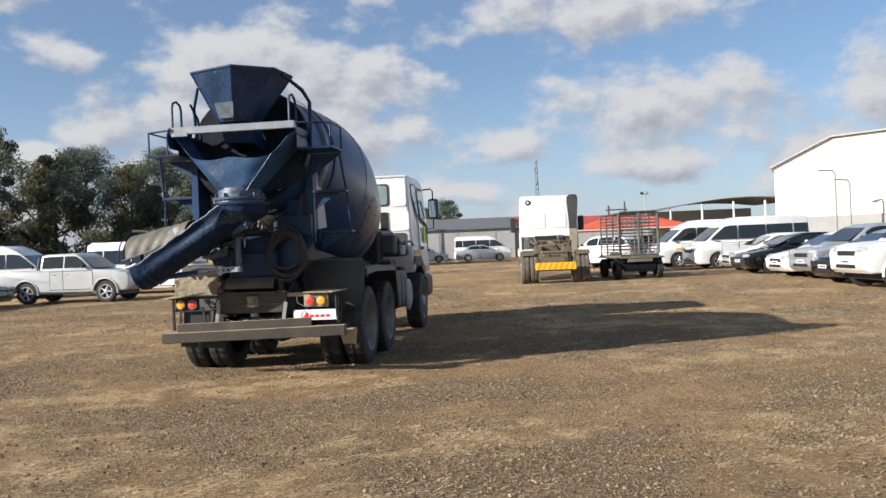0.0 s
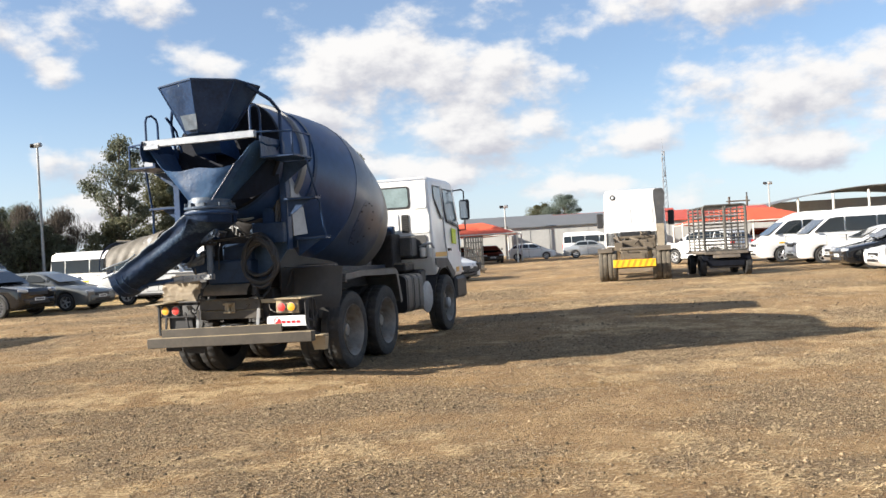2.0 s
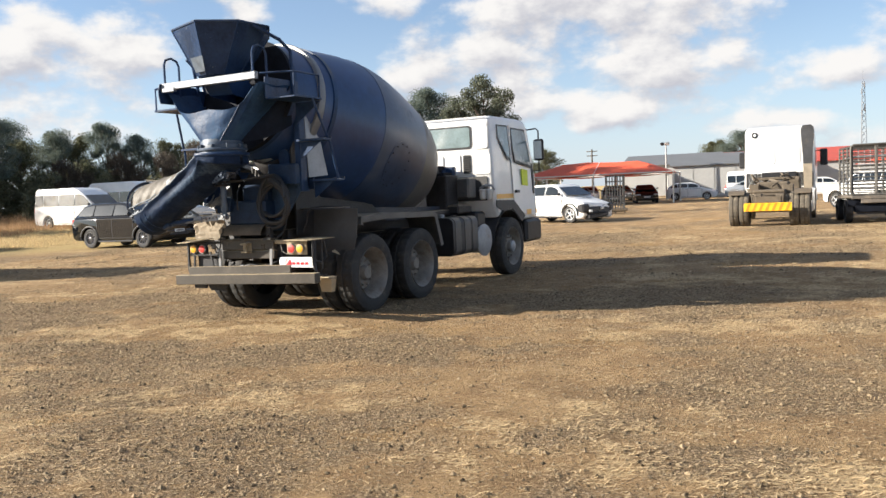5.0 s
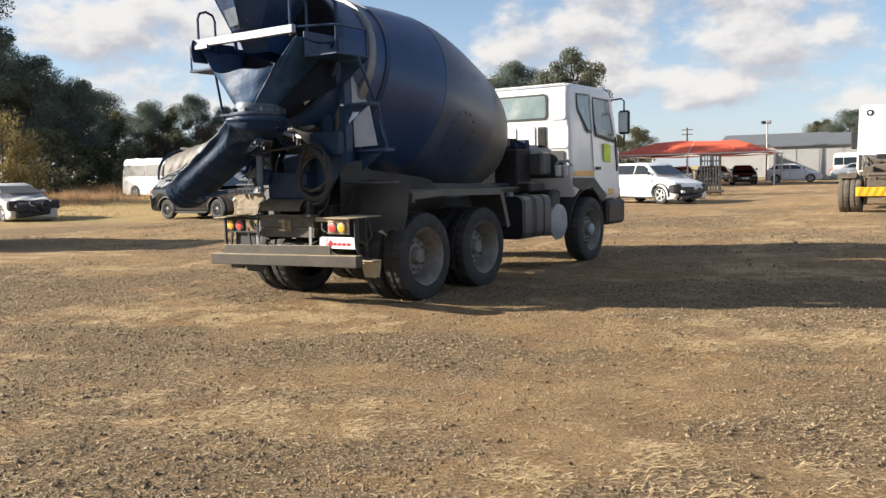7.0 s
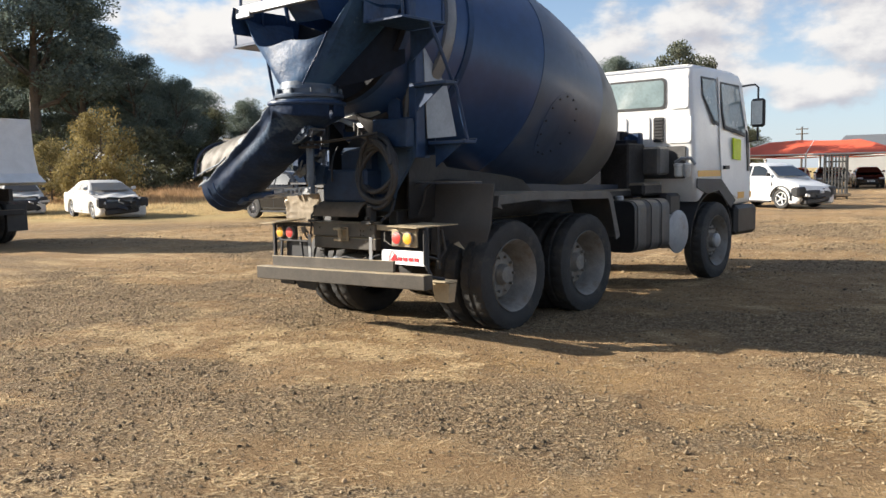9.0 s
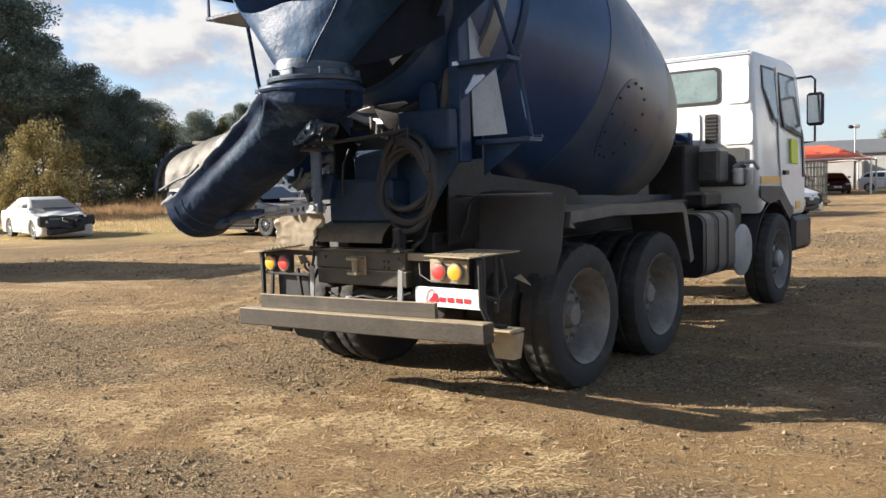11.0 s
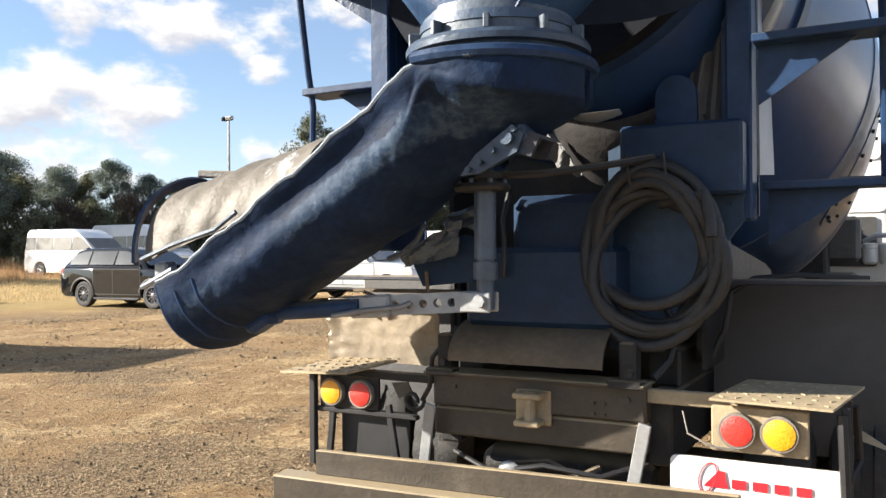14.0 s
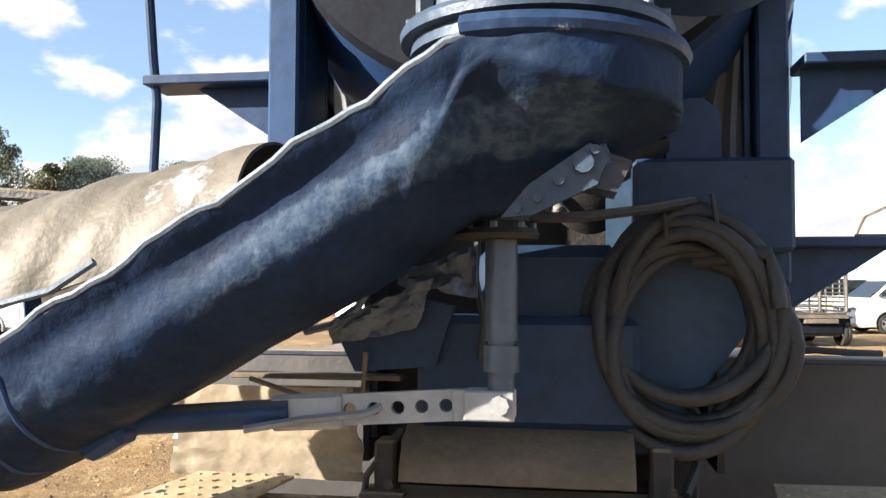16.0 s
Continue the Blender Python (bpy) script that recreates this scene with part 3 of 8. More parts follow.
def truck_wheel(name, at, parent, side, r=0.515, w=0.27, dual=True, rubber=None):
    """side 1: the outer face looks to +x. A dual wheel has a second tyre inboard."""
    deep = -0.075 if dual else 0.0
    hub = Mesh().lathe((side * (0.02 + deep), 0, 0), (side * 1, 0, 0), [(0, 0.105), (0.05, 0.10), (0.07, 0.085), (0.09, 0.075), (0.095, 0.04)], 20)
    wh = part(name, hub, RIM, parent, at=Matrix.Translation(at))
    if not dual:
        # black discs carry the shade of the hand holes; nothing is cut out
        for k in range(10):
            a = 2 * math.pi * (k + 0.5) / 10
            part("hand_hole_disc", Mesh().cyl((side * 0.01, math.cos(a) * 0.205, math.sin(a) * 0.205), (side * 0.04, math.cos(a) * 0.205, math.sin(a) * 0.205), 0.022, n=12), BLACK, wh, "black disc painted as a shaded hand hole")
        part("hub_cap", Mesh().lathe((side * 0.1, 0, 0), (side * 1, 0, 0), [(0, 0.10), (0.03, 0.095), (0.05, 0.06), (0.055, 0.0)], 20), PALE_STEEL, wh)
    nut = Mesh().cyl((side * (0.04 + deep), 0, 0), (side * (0.075 + deep), 0, 0), 0.014, n=6).data("wheel_nut", RIM)
    for k in range(10):
        a = 2 * math.pi * k / 10
        part("wheel_nut", nut, None, wh, at=Matrix.Translation((0, math.cos(a) * 0.165, math.sin(a) * 0.165)))
    rr = 0.32
    rim = Mesh().lathe((0, 0, 0), (side, 0, 0), [(-0.12, rr), (-0.10, rr * 0.93), (-0.05 + deep, rr * 0.78), (0.03 + deep, rr * 0.66), (0.045 + deep, 0.1), (0.045 + deep, 0.02), (0.035 + deep, 0.02), (0.035 + deep, 0.1), (0.02 + deep, rr * 0.64), (-0.06 + deep, rr * 0.74), (-0.02, rr * 0.86),
                                                  (0.10, rr * 0.95), (0.135, rr * 1.05), (0.12, rr * 1.06), (-0.12, rr * 1.06)], 32, False)
    part("rim", rim, RIM, wh)
    part("tyre", tyre_mesh(r, w, rr), rubber or RUBBER, wh)
    if dual:
        part("tyre", tyre_mesh(r, w, rr), rubber or RUBBER, wh, "inner dual tyre", at=Matrix.Translation((-side * 0.31, 0, 0)))
    return wh


# ---- the concrete mixer truck ----
def rounded(cx, cz, w, h, r, n=4):
    """Outline of a rounded rectangle in two coordinates."""
    pts = []
    for sx, sz, a0 in ((1, 1, 0), (-1, 1, 90), (-1, -1, 180), (1, -1, 270)):
        for k in range(n + 1):
            a = radians(a0 + 90 * k / n)
            pts.append((cx + sx * (w / 2 - r) + r * math.cos(a), cz + sz * (h / 2 - r) + r * math.sin(a)))
    return pts


def mixer_truck():
    T = thing("concrete_mixer_truck", pose(-2.30, 10.156, 0, 0, 0, -7.5), "navy blue concrete mixer truck with white cab standing on gravelly dirt", "truck")
    # chassis
    ch = Mesh()
    for s in (-1, 1):
        ch.box((s * 0.42, 3.4, 0.86), (0.09, 6.7, 0.26), 0.01)
        ch.box((s * 0.40, 2.4, 1.06), (0.12, 4.4, 0.14), 0.01)
    for y in (0.5, 1.65, 2.9, 3.9, 4.8):
        ch.box((0, y, 0.86), (0.78, 0.12, 0.2), 0.01)
    for y in (1.0, 2.28):
        ch.cyl((-0.95, y, 0.5), (0.95, y, 0.5), 0.09, n=12)
        ch.lathe((0, y - 0.22, 0.52), (0, y + 0.22, 0.52), [(0, 0.1), (0.1, 0.2), (0.34, 0.2), (0.44, 0.1)], 14)
    ch.cyl((-0.95, 5.57, 0.48), (0.95, 5.57, 0.48), 0.06, n=10)
    ch.cyl((0, 2.5, 0.6), (0, 5.0, 0.8), 0.06, n=10)
    part("chassis_frame", ch, CHASSIS, T, "dusty black chassis frame and axles")
    for y in (1.0, 2.28):
        truck_wheel("wheel", (1.06, y, 0.505), T, 1)
        truck_wheel("wheel", (-1.06, y, 0.505), T, -1)
    truck_wheel("wheel", (1.06, 5.57, 0.505), T, 1, dual=False)
    truck_wheel("wheel", (-1.06, 5.57, 0.505), T, -1, dual=False)

    # drum
    A0, A1 = Vector((-0.03, 0.12, 2.83)), Vector((-0.03, 4.5, 1.74))
    d = (A1 - A0).normalized()
    rear = Mesh().lathe(A0, A1, [(0.0, 0.58), (0.0, 0.71), (0.04, 0.725), (0.5, 0.84), (0.8, 0.925), (1.0, 0.98), (1.3, 1.05), (1.58, 1.096)], 72, False)
    dr = part("drum", rear, DRUM_PAINT, T, "glossy navy drum shell")
    mid = Mesh().lathe(A0, A1, [(1.58, 1.096), (1.582, 1.102), (1.75, 1.115), (1.9, 1.119), (2.1, 1.112), (2.4, 1.084), (2.7, 1.043), (2.88, 1.018)], 72, False)
    part("drum_belt", mid, DRUM_GREY, dr, "dusty grey-blue belt of the drum")
    front = Mesh().lathe(A0, A1, [(2.88, 1.018), (2.883, 1.012), (3.0, 0.998), (3.2, 0.955), (3.4, 0.895), (3.6, 0.815), (3.8, 0.705), (4.0, 0.56), (4.1, 0.42), (4.15, 0.0)], 72, False)
    part("drum_head", front, DRUM_HEAD, dr, "dusty beige-grey front head of the drum")
    for s, r in ((0.05, 0.733), (0.68, 0.895)):
        band = Mesh().lathe(A0, A1, [(s - 0.03, r - 0.02), (s - 0.03, r + 0.006), (s + 0.03, r + 0.016), (s + 0.03, r - 0.01)], 72, False)
        part("drum_band", band, NAVY, dr)
    ring = Mesh().lathe(A0, A1, [(0.40, 0.80), (0.40, 0.855), (0.42, 0.865), (0.50, 0.865), (0.52, 0.855), (0.52, 0.82)], 72, False)
    part("roller_ring", ring, mat("worn_ring_steel", (0.17, 0.175, 0.18), 0.45, 0.3, dirt=(0.14, 0.13, 0.12), amount=0.35), dr, "worn steel roller ring")
    # plug and disc close the mouth; their near-black stands for its shade
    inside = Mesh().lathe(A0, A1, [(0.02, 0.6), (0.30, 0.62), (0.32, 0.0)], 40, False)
    part("mouth_plug", inside, SHADED_BLACK, dr, "black plug for the shade inside the drum mouth")
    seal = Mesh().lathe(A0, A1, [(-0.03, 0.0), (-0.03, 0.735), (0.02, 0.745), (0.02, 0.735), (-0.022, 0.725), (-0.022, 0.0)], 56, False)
    part("mouth_shade_disc", seal, SHADED_BLACK, T, "added black disc standing for the shade of the drum mouth")
    # manhole cover on the drum head, with bolts
    e1 = Vector((1, 0, 0))
    e2 = d.cross(e1)

    def on_drum(s, a, lift=0.0):
        r = np.interp(s, [1.58, 1.75, 1.9, 2.1, 2.4, 2.7], [1.10, 1.115, 1.119, 1.112, 1.084, 1.043]) + lift
        return A0 + d * float(s) + (e1 * math.cos(a) + e2 * math.sin(a)) * float(r)
    sign = 1 if (e2 * math.sin(0.3)).z > 0 else -1

    def egg(a, k, lift):
        up = 0.33 * math.sin(a) * k
        wide = (0.27 + 0.05 * math.sin(a)) * math.cos(a) * k
        return on_drum(2.07 + 0.1 * up + wide, sign * (-0.40 + up), lift)
    cover = Mesh().sheet(lambda u, v: egg(2 * math.pi * u, 0.02 + 0.98 * v, 0.004), 36, 4, 0.008)
    mh = part("manhole_cover", cover, DRUM_GREY, dr, "bolted egg-shaped manhole cover")
    for k in range(14):
        a = 2 * math.pi * k / 14
        part("bolt", Mesh().cyl(egg(a, 0.88, 0.0), egg(a, 0.88, 0.017), 0.010, n=6), BLACK, mh)

    # front pedestal and rear frame
    ped = Mesh()
    for s in (-1, 1):
        ped.slab([(s * 0.45, 4.35, 1.1), (s * 0.45, 4.9, 1.1), (s * 0.3, 4.88, 1.9), (s * 0.3, 4.7, 1.9)], (-s * 0.06, 0, 0))
    ped.box((0, 4.84, 1.6), (0.9, 0.12, 0.7), 0.02)
    part("front_pedestal", ped, NAVY, T)
    tank = Mesh().box((-0.2, 4.66, 1.52), (1.24, 0.38, 0.66), 0.015)
    tank.box((0.18, 4.7, 1.9), (0.2, 0.2, 0.14), 0.02)
    part("water_tank", tank, SHADED_BLACK, T, "black water tank behind the cab")
    part("equipment_box", Mesh().box((0.47, 4.30, 1.46), (0.40, 0.44, 0.66), 0.02), MOUTH, T, "black equipment box beside the drum head")
    tb = Mesh().box((0.66, 4.62, 1.57), (0.46, 0.3, 0.36), 0.03)
    part("pump_box", tb, FENDER, T, "grey dusty pump cover")
    for x0, r_ in ((0.95, 0.06), (1.06, 0.045)):
        part("filter_canister", Mesh().lathe((x0, 4.90, 1.36), (x0, 4.90, 2.0), [(0, r_ * 0.7), (0.02, r_), (0.13, r_), (0.14, r_ * 1.12), (0.17, r_ * 1.12), (0.18, r_ * 0.5)], 14), WHITE_TORN, T, "dusty white filter canister")
    part("filter_pipe", Mesh().tube([(0.90, 4.9, 1.55), (1.0, 4.86, 1.60), (1.10, 4.92, 1.60), (1.14, 4.96, 1.52)], 0.022, 8), PALE_STEEL, T)
    for s in (-1, 1):
        col = Mesh()
        cx, zb = (0.67, 1.60) if s > 0 else (0.715, 1.50)
        dy = 0.20 if s > 0 else 0.0
        col.box((s * cx, 0.06 + dy, (zb + 2.75) / 2), (0.09, 0.12, 2.75 - zb), 0.008)
        inner = 0.06 if s > 0 else 0.04
        col.box((s * (cx - inner), 0.17 + dy, (zb + 2.75) / 2), (0.015, 0.22, 2.75 - zb), 0.0)
        col.box((s * (cx + 0.04 - inner), 0.27 + dy, (zb + 2.75) / 2), (0.10, 0.015, 2.7 - zb), 0.0)
        part("rear_column", col, NAVY, T, "navy steel column carrying the drum mouth")
        roll = Mesh().cyl((s * 0.42, 0.55, 2.18), (s * 0.42, 0.68, 2.16), 0.12, n=20)
        roll.box((s * 0.46, 0.6, 2.0), (0.2, 0.2, 0.22), 0.02)
        part("support_roller", roll, CHASSIS, T)
        web = Mesh().slab([(s * 0.52, 0.28, 1.05), (s * 0.52, 2.5, 1.05), (s * 0.52, 2.0, 1.40), (s * 0.52, 0.8, 1.52), (s * 0.52, 0.28, 2.0)], (s * 0.02, 0, 0))
        part("side_web", web, CHASSIS, T, "dark dusty support web under the drum")
        if s < 0:
            continue
        foot = Mesh().slab([(s * 0.46, 0.0, 1.30), (s * 0.69, 0.0, 1.60), (s * 0.69, 0.0, 1.92), (s * 0.20, 0.0, 1.92), (s * 0.20, 0.0, 1.12), (s * 0.40, 0.0, 1.12)], (0, 0.03, 0))
        part("bearing_plate", foot, COIL_PLATE, T, at=Matrix.Translation((0, 0.18, 0)))
    # bent drip apron under the drum mouth; the pale strip above paints a sunlit crescent
    def apron(u, v):
        x = -0.10 + 0.48 * u
        a = 0.30 * math.sin(math.pi * u)
        return Vector((x, 0.17 + 0.16 * v * v - 0.10 * a, 2.02 + 0.10 * (1 - u) ** 3 - (0.08 + 0.50 * a) * v - 0.05 * math.sin(math.pi * u)))
    ap = part("drip_apron", Mesh().sheet(apron, 20, 10, 0.006), MOUTH, T, "dark bent drip apron under the drum mouth")

    def lip_at(u, v):
        a = 0.34 - 0.62 * u
        s_ = 0.31 - 0.03 * v * math.sin(math.pi * (0.5 + 0.5 * u)) - 0.06 * v * math.sin(math.pi * u)
        r = float(np.interp(s_, [0.04, 0.5], [0.725, 0.84])) + 0.012
        return A0 + d * s_ + (e1 * math.sin(a) + e2 * (-sign) * math.cos(a)) * r
    lip_ = Mesh().sheet(lip_at, 24, 3, 0.005)
    part("apron_lip", lip_, WHITE_TORN, ap, "pale crescent painted as sunlight on the drum edge")
    rag = Mesh().sheet(lambda u, v: (-0.06 + 0.13 * u + 0.03 * v, 0.15 + 0.03 * u + 0.008 * math.sin(19 * u + 3 * v), 1.94 - 0.15 * u ** 0.75 + (0.032 - 0.022 * u) * (v - 0.5) * 2 * (0.35 + math.sin(math.pi * u)) + 0.005 * math.sin(23 * u)), 18, 6, 0.004)
    part("hanging_sheet", rag, FENDER, ap, "dusty torn edge of the apron")
    back = Mesh().slab([(-0.50, 0.46, 1.05), (0.50, 0.46, 1.05), (0.50, 0.46, 1.70), (0.28, 0.46, 1.95), (-0.28, 0.46, 1.95), (-0.50, 0.46, 1.70)], (0, 0.03, 0))
    part("rear_bulkhead", back, CHASSIS, T, "dark dusty bulkhead plate under the drum")
    part("grease_pipe", Mesh().tube([(-0.02, -0.36, 1.75), (0.12, -0.30, 1.755), (0.30, -0.12, 1.79), (0.42, 0.0, 1.82)], 0.013, 7), CHASSIS, T)
    cross = Mesh().box((0, 0.62, 1.86), (1.30, 0.1, 0.14), 0.01)
    part("rear_cross_frame", cross, NAVY, T)
    cb = Mesh().box((0.485, 0.14, 1.82), (0.43, 0.1, 0.26), 0.012)
    cb.box((0.56, 0.095, 1.80), (0.10, 0.006, 0.006))
    part("control_box", cb, BLUE_DULL, T)
    # long sub-frame rails with the dusty cover between
    side_rail = Mesh()
    for s in (-1, 1):
        side_rail.slab([(s * 0.5, 0.3, 1.12), (s * 0.5, 4.2, 1.12), (s * 0.5, 4.2, 1.28), (s * 0.5, 0.3, 1.38)], (s * 0.03, 0, 0))
        side_rail.box((s * 0.9, 0.4, 1.375), (0.7, 0.1, 0.02), 0.004)
    part("subframe", side_rail, NAVY_DUSTY, T)

    # charge hopper
    top = [(-0.39, -0.72), (0.14, -0.88), (0.56, -0.62), (0.62, -0.16), (0.38, 0.12), (-0.28, 0.14), (-0.52, -0.25)]
    low = [(-0.14, -0.60), (0.06, -0.66), (0.22, -0.52), (0.24, -0.30), (0.15, -0.10), (-0.12, -0.10), (-0.22, -0.32)]
    n = len(top)
    zt = [3.57, 3.59, 3.58, 3.57, 3.50, 3.50, 3.55]
    out_ = [(x, y, z) for (x, y), z in zip(top, zt)]
    low_ = [(x, y, 3.02) for x, y in low]
    inn = [(x * 0.97, -0.35 + (y + 0.35) * 0.97, z) for x, y, z in out_]
    lin = [(x * 0.95, -0.35 + (y + 0.35) * 0.95, z) for x, y, z in low_]
    hp = Mesh().loft([lin, inn, out_, low_, lin], cap=False)
    hopper = part("charge_hopper", hp, NAVY_WORN, T, "navy sheet-steel charge hopper", angle=20)
    rimm = Mesh().tube([Vector(p) + Vector((0, 0, 0.005)) for p in out_], 0.014, 6, True)
    part("hopper_rim", rimm, NAVY, hopper)
    for k in range(n):
        rb = Mesh().tube([out_[k], low_[k]], 0.009, 5)
        part("hopper_seam", rb, NAVY, hopper)
    spout = Mesh().loft([[(-0.14, -0.60, 3.04), (0.22, -0.52, 3.04), (0.18, -0.1, 3.04), (-0.2, -0.1, 3.04)], [(-0.14, -0.40, 2.80), (0.18, -0.36, 2.80), (0.16, 0.2, 2.72), (-0.16, 0.2, 2.72)]], cap=False)
    part("hopper_spout", spout, NAVY, hopper)
    patch = Mesh().slab([(-0.10, -0.655, 3.05), (0.09, -0.70, 3.05), (0.11, -0.755, 3.22), (-0.13, -0.70, 3.22)], (0, -0.008, 0))
    part("repair_patch", patch, NECK, hopper, "bare metal repair patch")
    for path_, r_ in (([(0.58, -0.40, 3.56), (0.72, -0.1, 3.42), (0.76, 0.05, 3.3), (0.74, 0.1, 2.75)], 0.022),
                      ([(-0.52, -0.25, 3.5), (-0.6, -0.2, 3.25), (-0.62, -0.1, 2.9)], 0.02),
                      ([(-0.60, -0.3, 3.3), (-0.60, -0.1, 3.15), (-0.6, 0.0, 2.9)], 0.016)):
        part("hopper_brace", Mesh().tube(path_, r_, 8), NAVY, hopper)

    # platform, cross bar, guard hoops
    bar = Mesh().box((0.02, -0.60, 2.945), (1.50, 0.06, 0.085), 0.006)
    bar.box((-0.60, -0.615, 2.90), (0.20, 0.05, 0.05), 0.004)
    part("cross_bar", bar, SILVER, T, "scuffed pale cross bar under the hopper")
    for s in (-1, 1):
        pl = Mesh().box((s * 0.93, -0.12, 2.70), (0.40, 0.52, 0.025), 0.004)
        pl.box((s * 0.72, -0.1, 2.82), (0.012, 0.62, 0.26), 0.0)
        pl.slab([(s * 0.74, 0.12, 2.68), (s * 1.12, 0.12, 2.68), (s * 0.74, 0.12, 2.42)], (0, 0.012, 0))
        pf = part("platform", pl, NAVY_WORN, T, "scratched steel standing platform")
        hoop = Mesh().tube([(s * 0.70, -0.58, 2.95), (s * 0.70, -0.58, 3.22), (s * 0.70, -0.55, 3.28), (s * 0.70, -0.46, 3.31), (s * 0.70, -0.37, 3.28), (s * 0.70, -0.34, 3.22), (s * 0.70, -0.34, 2.72)], 0.014, 8)
        part("guard_hoop", hoop, NAVY, pf)
        rail = Mesh().tube([(s * 1.11, -0.36, 2.70), (s * 1.11, -0.36, 2.98), (s * 1.11, 0.12, 2.98), (s * 1.11, 0.12, 2.70)], 0.012, 8)
        rail.tube([(s * 1.11, -0.36, 2.98), (s * 0.72, -0.5, 2.98)], 0.012, 8)
        part("guard_rail", rail, NAVY, pf)
        # ladder under the platform
        if s > 0:
            ld = Mesh().tube([(1.12, -0.05, 2.70), (1.13, 0.22, 2.22), (1.13, 0.26, 2.18), (1.13, 0.40, 1.74)], 0.016, 8)
        else:
            ld = Mesh().tube([(-1.17, 0.04, 2.70), (-1.175, 0.12, 2.30), (-1.18, 0.16, 2.16), (-1.20, 0.17, 1.74)], 0.015, 8)
        ladder = part("ladder", ld, NAVY, T, "navy welded step ladder")
        for y0, z0 in ((0.18, 2.22), (0.42, 1.73)):
            st = Mesh().box((s * (0.94 if s > 0 else 0.965), y0, z0), (0.42 if s > 0 else 0.47, 0.16, 0.03), 0.004)
            st.slab([(s * 0.74, y0, z0 - 0.01), (s * 1.06, y0, z0 - 0.01), (s * 0.74, y0, z0 - 0.22)], (0, 0.012, 0))
            st.tube([(s * 0.98, y0 + 0.08, z0 + 0.02), (s * 1.15, y0 + 0.08, z0 + 0.02)], 0.012, 6)
            part("step", st, NAVY, ladder)
        leaf = Mesh().slab([(s * 0.71, 0.34, 1.77), (s * 0.71, 0.74, 1.80), (s * 0.71, 0.60, 2.3), (s * 0.71, 0.46, 2.62), (s * 0.71, 0.30, 2.62)], (s * 0.012, 0, 0))
        part("ladder_panel", leaf, SILVER, ladder, "pale scuffed sheet behind the ladder")

    # flap carried on out of sight to keep sun off the drum mouth
    flap = Mesh().sheet(lambda u, v: (-0.715 - 0.03 * math.sin(math.pi * v) * (1 - u), -0.66 + 0.62 * u, 2.74 + 0.24 * v), 12, 6, 0.008)
    part("side_flap", flap, NAVY_WORN, T, "curved navy side flap beside the funnel")
    # discharge funnel: bent plates narrowing from the cross bar to a round neck
    def along(path, t):
        n_ = len(path) - 1
        k = min(n_ - 1, int(t * n_))
        f = t * n_ - k
        return path[k][0] + (path[k + 1][0] - path[k][0]) * f, path[k][1] + (path[k + 1][1] - path[k][1]) * f

    def funnel(u, v):
        a = radians(165 + 210 * u)
        xt, yt = along([(-0.72, 0.02), (-0.71, -0.54), (-0.36, -0.62), (0.30, -0.62), (0.73, -0.52), (0.75, 0.02)], u)
        wing = float(smooth(0.42, 0.72, abs(xt))) if yt < -0.4 else 1.0
        zt_ = 2.60 + 0.27 * wing + 0.012 * math.sin(40 * u)
        e = v ** 0.92
        wob = 0.008 * math.sin(19 * u + 5 * v) * math.sin(math.pi * v)
        return (xt * (1 - e) + (0.02 + 0.235 * math.cos(a)) * e, yt * (1 - e) + (-0.42 + 0.235 * math.sin(a)) * e + wob, zt_ * (1 - e) + 2.22 * e)
    fn = part("discharge_funnel", Mesh().sheet(funnel, 50, 10, 0.008), FUNNEL, T, "worn lighter blue discharge funnel with torn upper edge", angle=28)
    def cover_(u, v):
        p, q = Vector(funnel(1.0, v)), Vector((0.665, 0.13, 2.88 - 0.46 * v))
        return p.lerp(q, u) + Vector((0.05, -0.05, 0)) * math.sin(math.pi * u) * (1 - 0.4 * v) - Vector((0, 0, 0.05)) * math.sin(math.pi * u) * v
    part("side_cover", Mesh().sheet(cover_, 16, 14, 0.006), SHADED_NAVY, T, "navy cover sheet between funnel and column, its shade painted in")
    seam = Mesh().tube([Vector(funnel(0.68, k / 8)) + Vector((0.004, -0.008, 0)) for k in range(9)], 0.007, 6)
    part("funnel_seam", seam, NAVY_WORN, fn)
    neck = Mesh().lathe((0.02, -0.42, 2.26), (0.02, -0.42, 2.0), [(0, 0.232), (0.0, 0.243), (0.055, 0.252), (0.105, 0.258), (0.105, 0.24)], 48, False)
    part("funnel_neck", neck, NECK, fn, "scuffed pale neck collar")
    ring_ = Mesh().lathe((0.02, -0.42, 2.155), (0.02, -0.42, 2.0), [(0, 0.24), (0.0, 0.295), (0.012, 0.302), (0.030, 0.300), (0.032, 0.275), (0.062, 0.280), (0.062, 0.25)], 48, False)
    part("flange_ring", ring_, BRACKET, fn, "blue-grey flange ring")
    part("neck_strap", Mesh().lathe((0.02, -0.42, 2.225), (0.02, -0.42, 2.0), [(0, 0.245), (0.0, 0.254), (0.03, 0.258), (0.03, 0.248)], 48, False), BRACKET, fn)
    for k in range(10):
        a = 2 * math.pi * k / 10
        part("flange_lug", Mesh().box((0.02 + 0.275 * math.cos(a), -0.42 + 0.275 * math.sin(a), 2.178), (0.036, 0.018, 0.045), 0.003, (0, 0, math.degrees(a))), NECK, fn)

    # chute: collar, skirt and U-shaped trough in one bent sheet
    C = Vector((0.0, -0.44, 2.06))
    R0 = 0.325
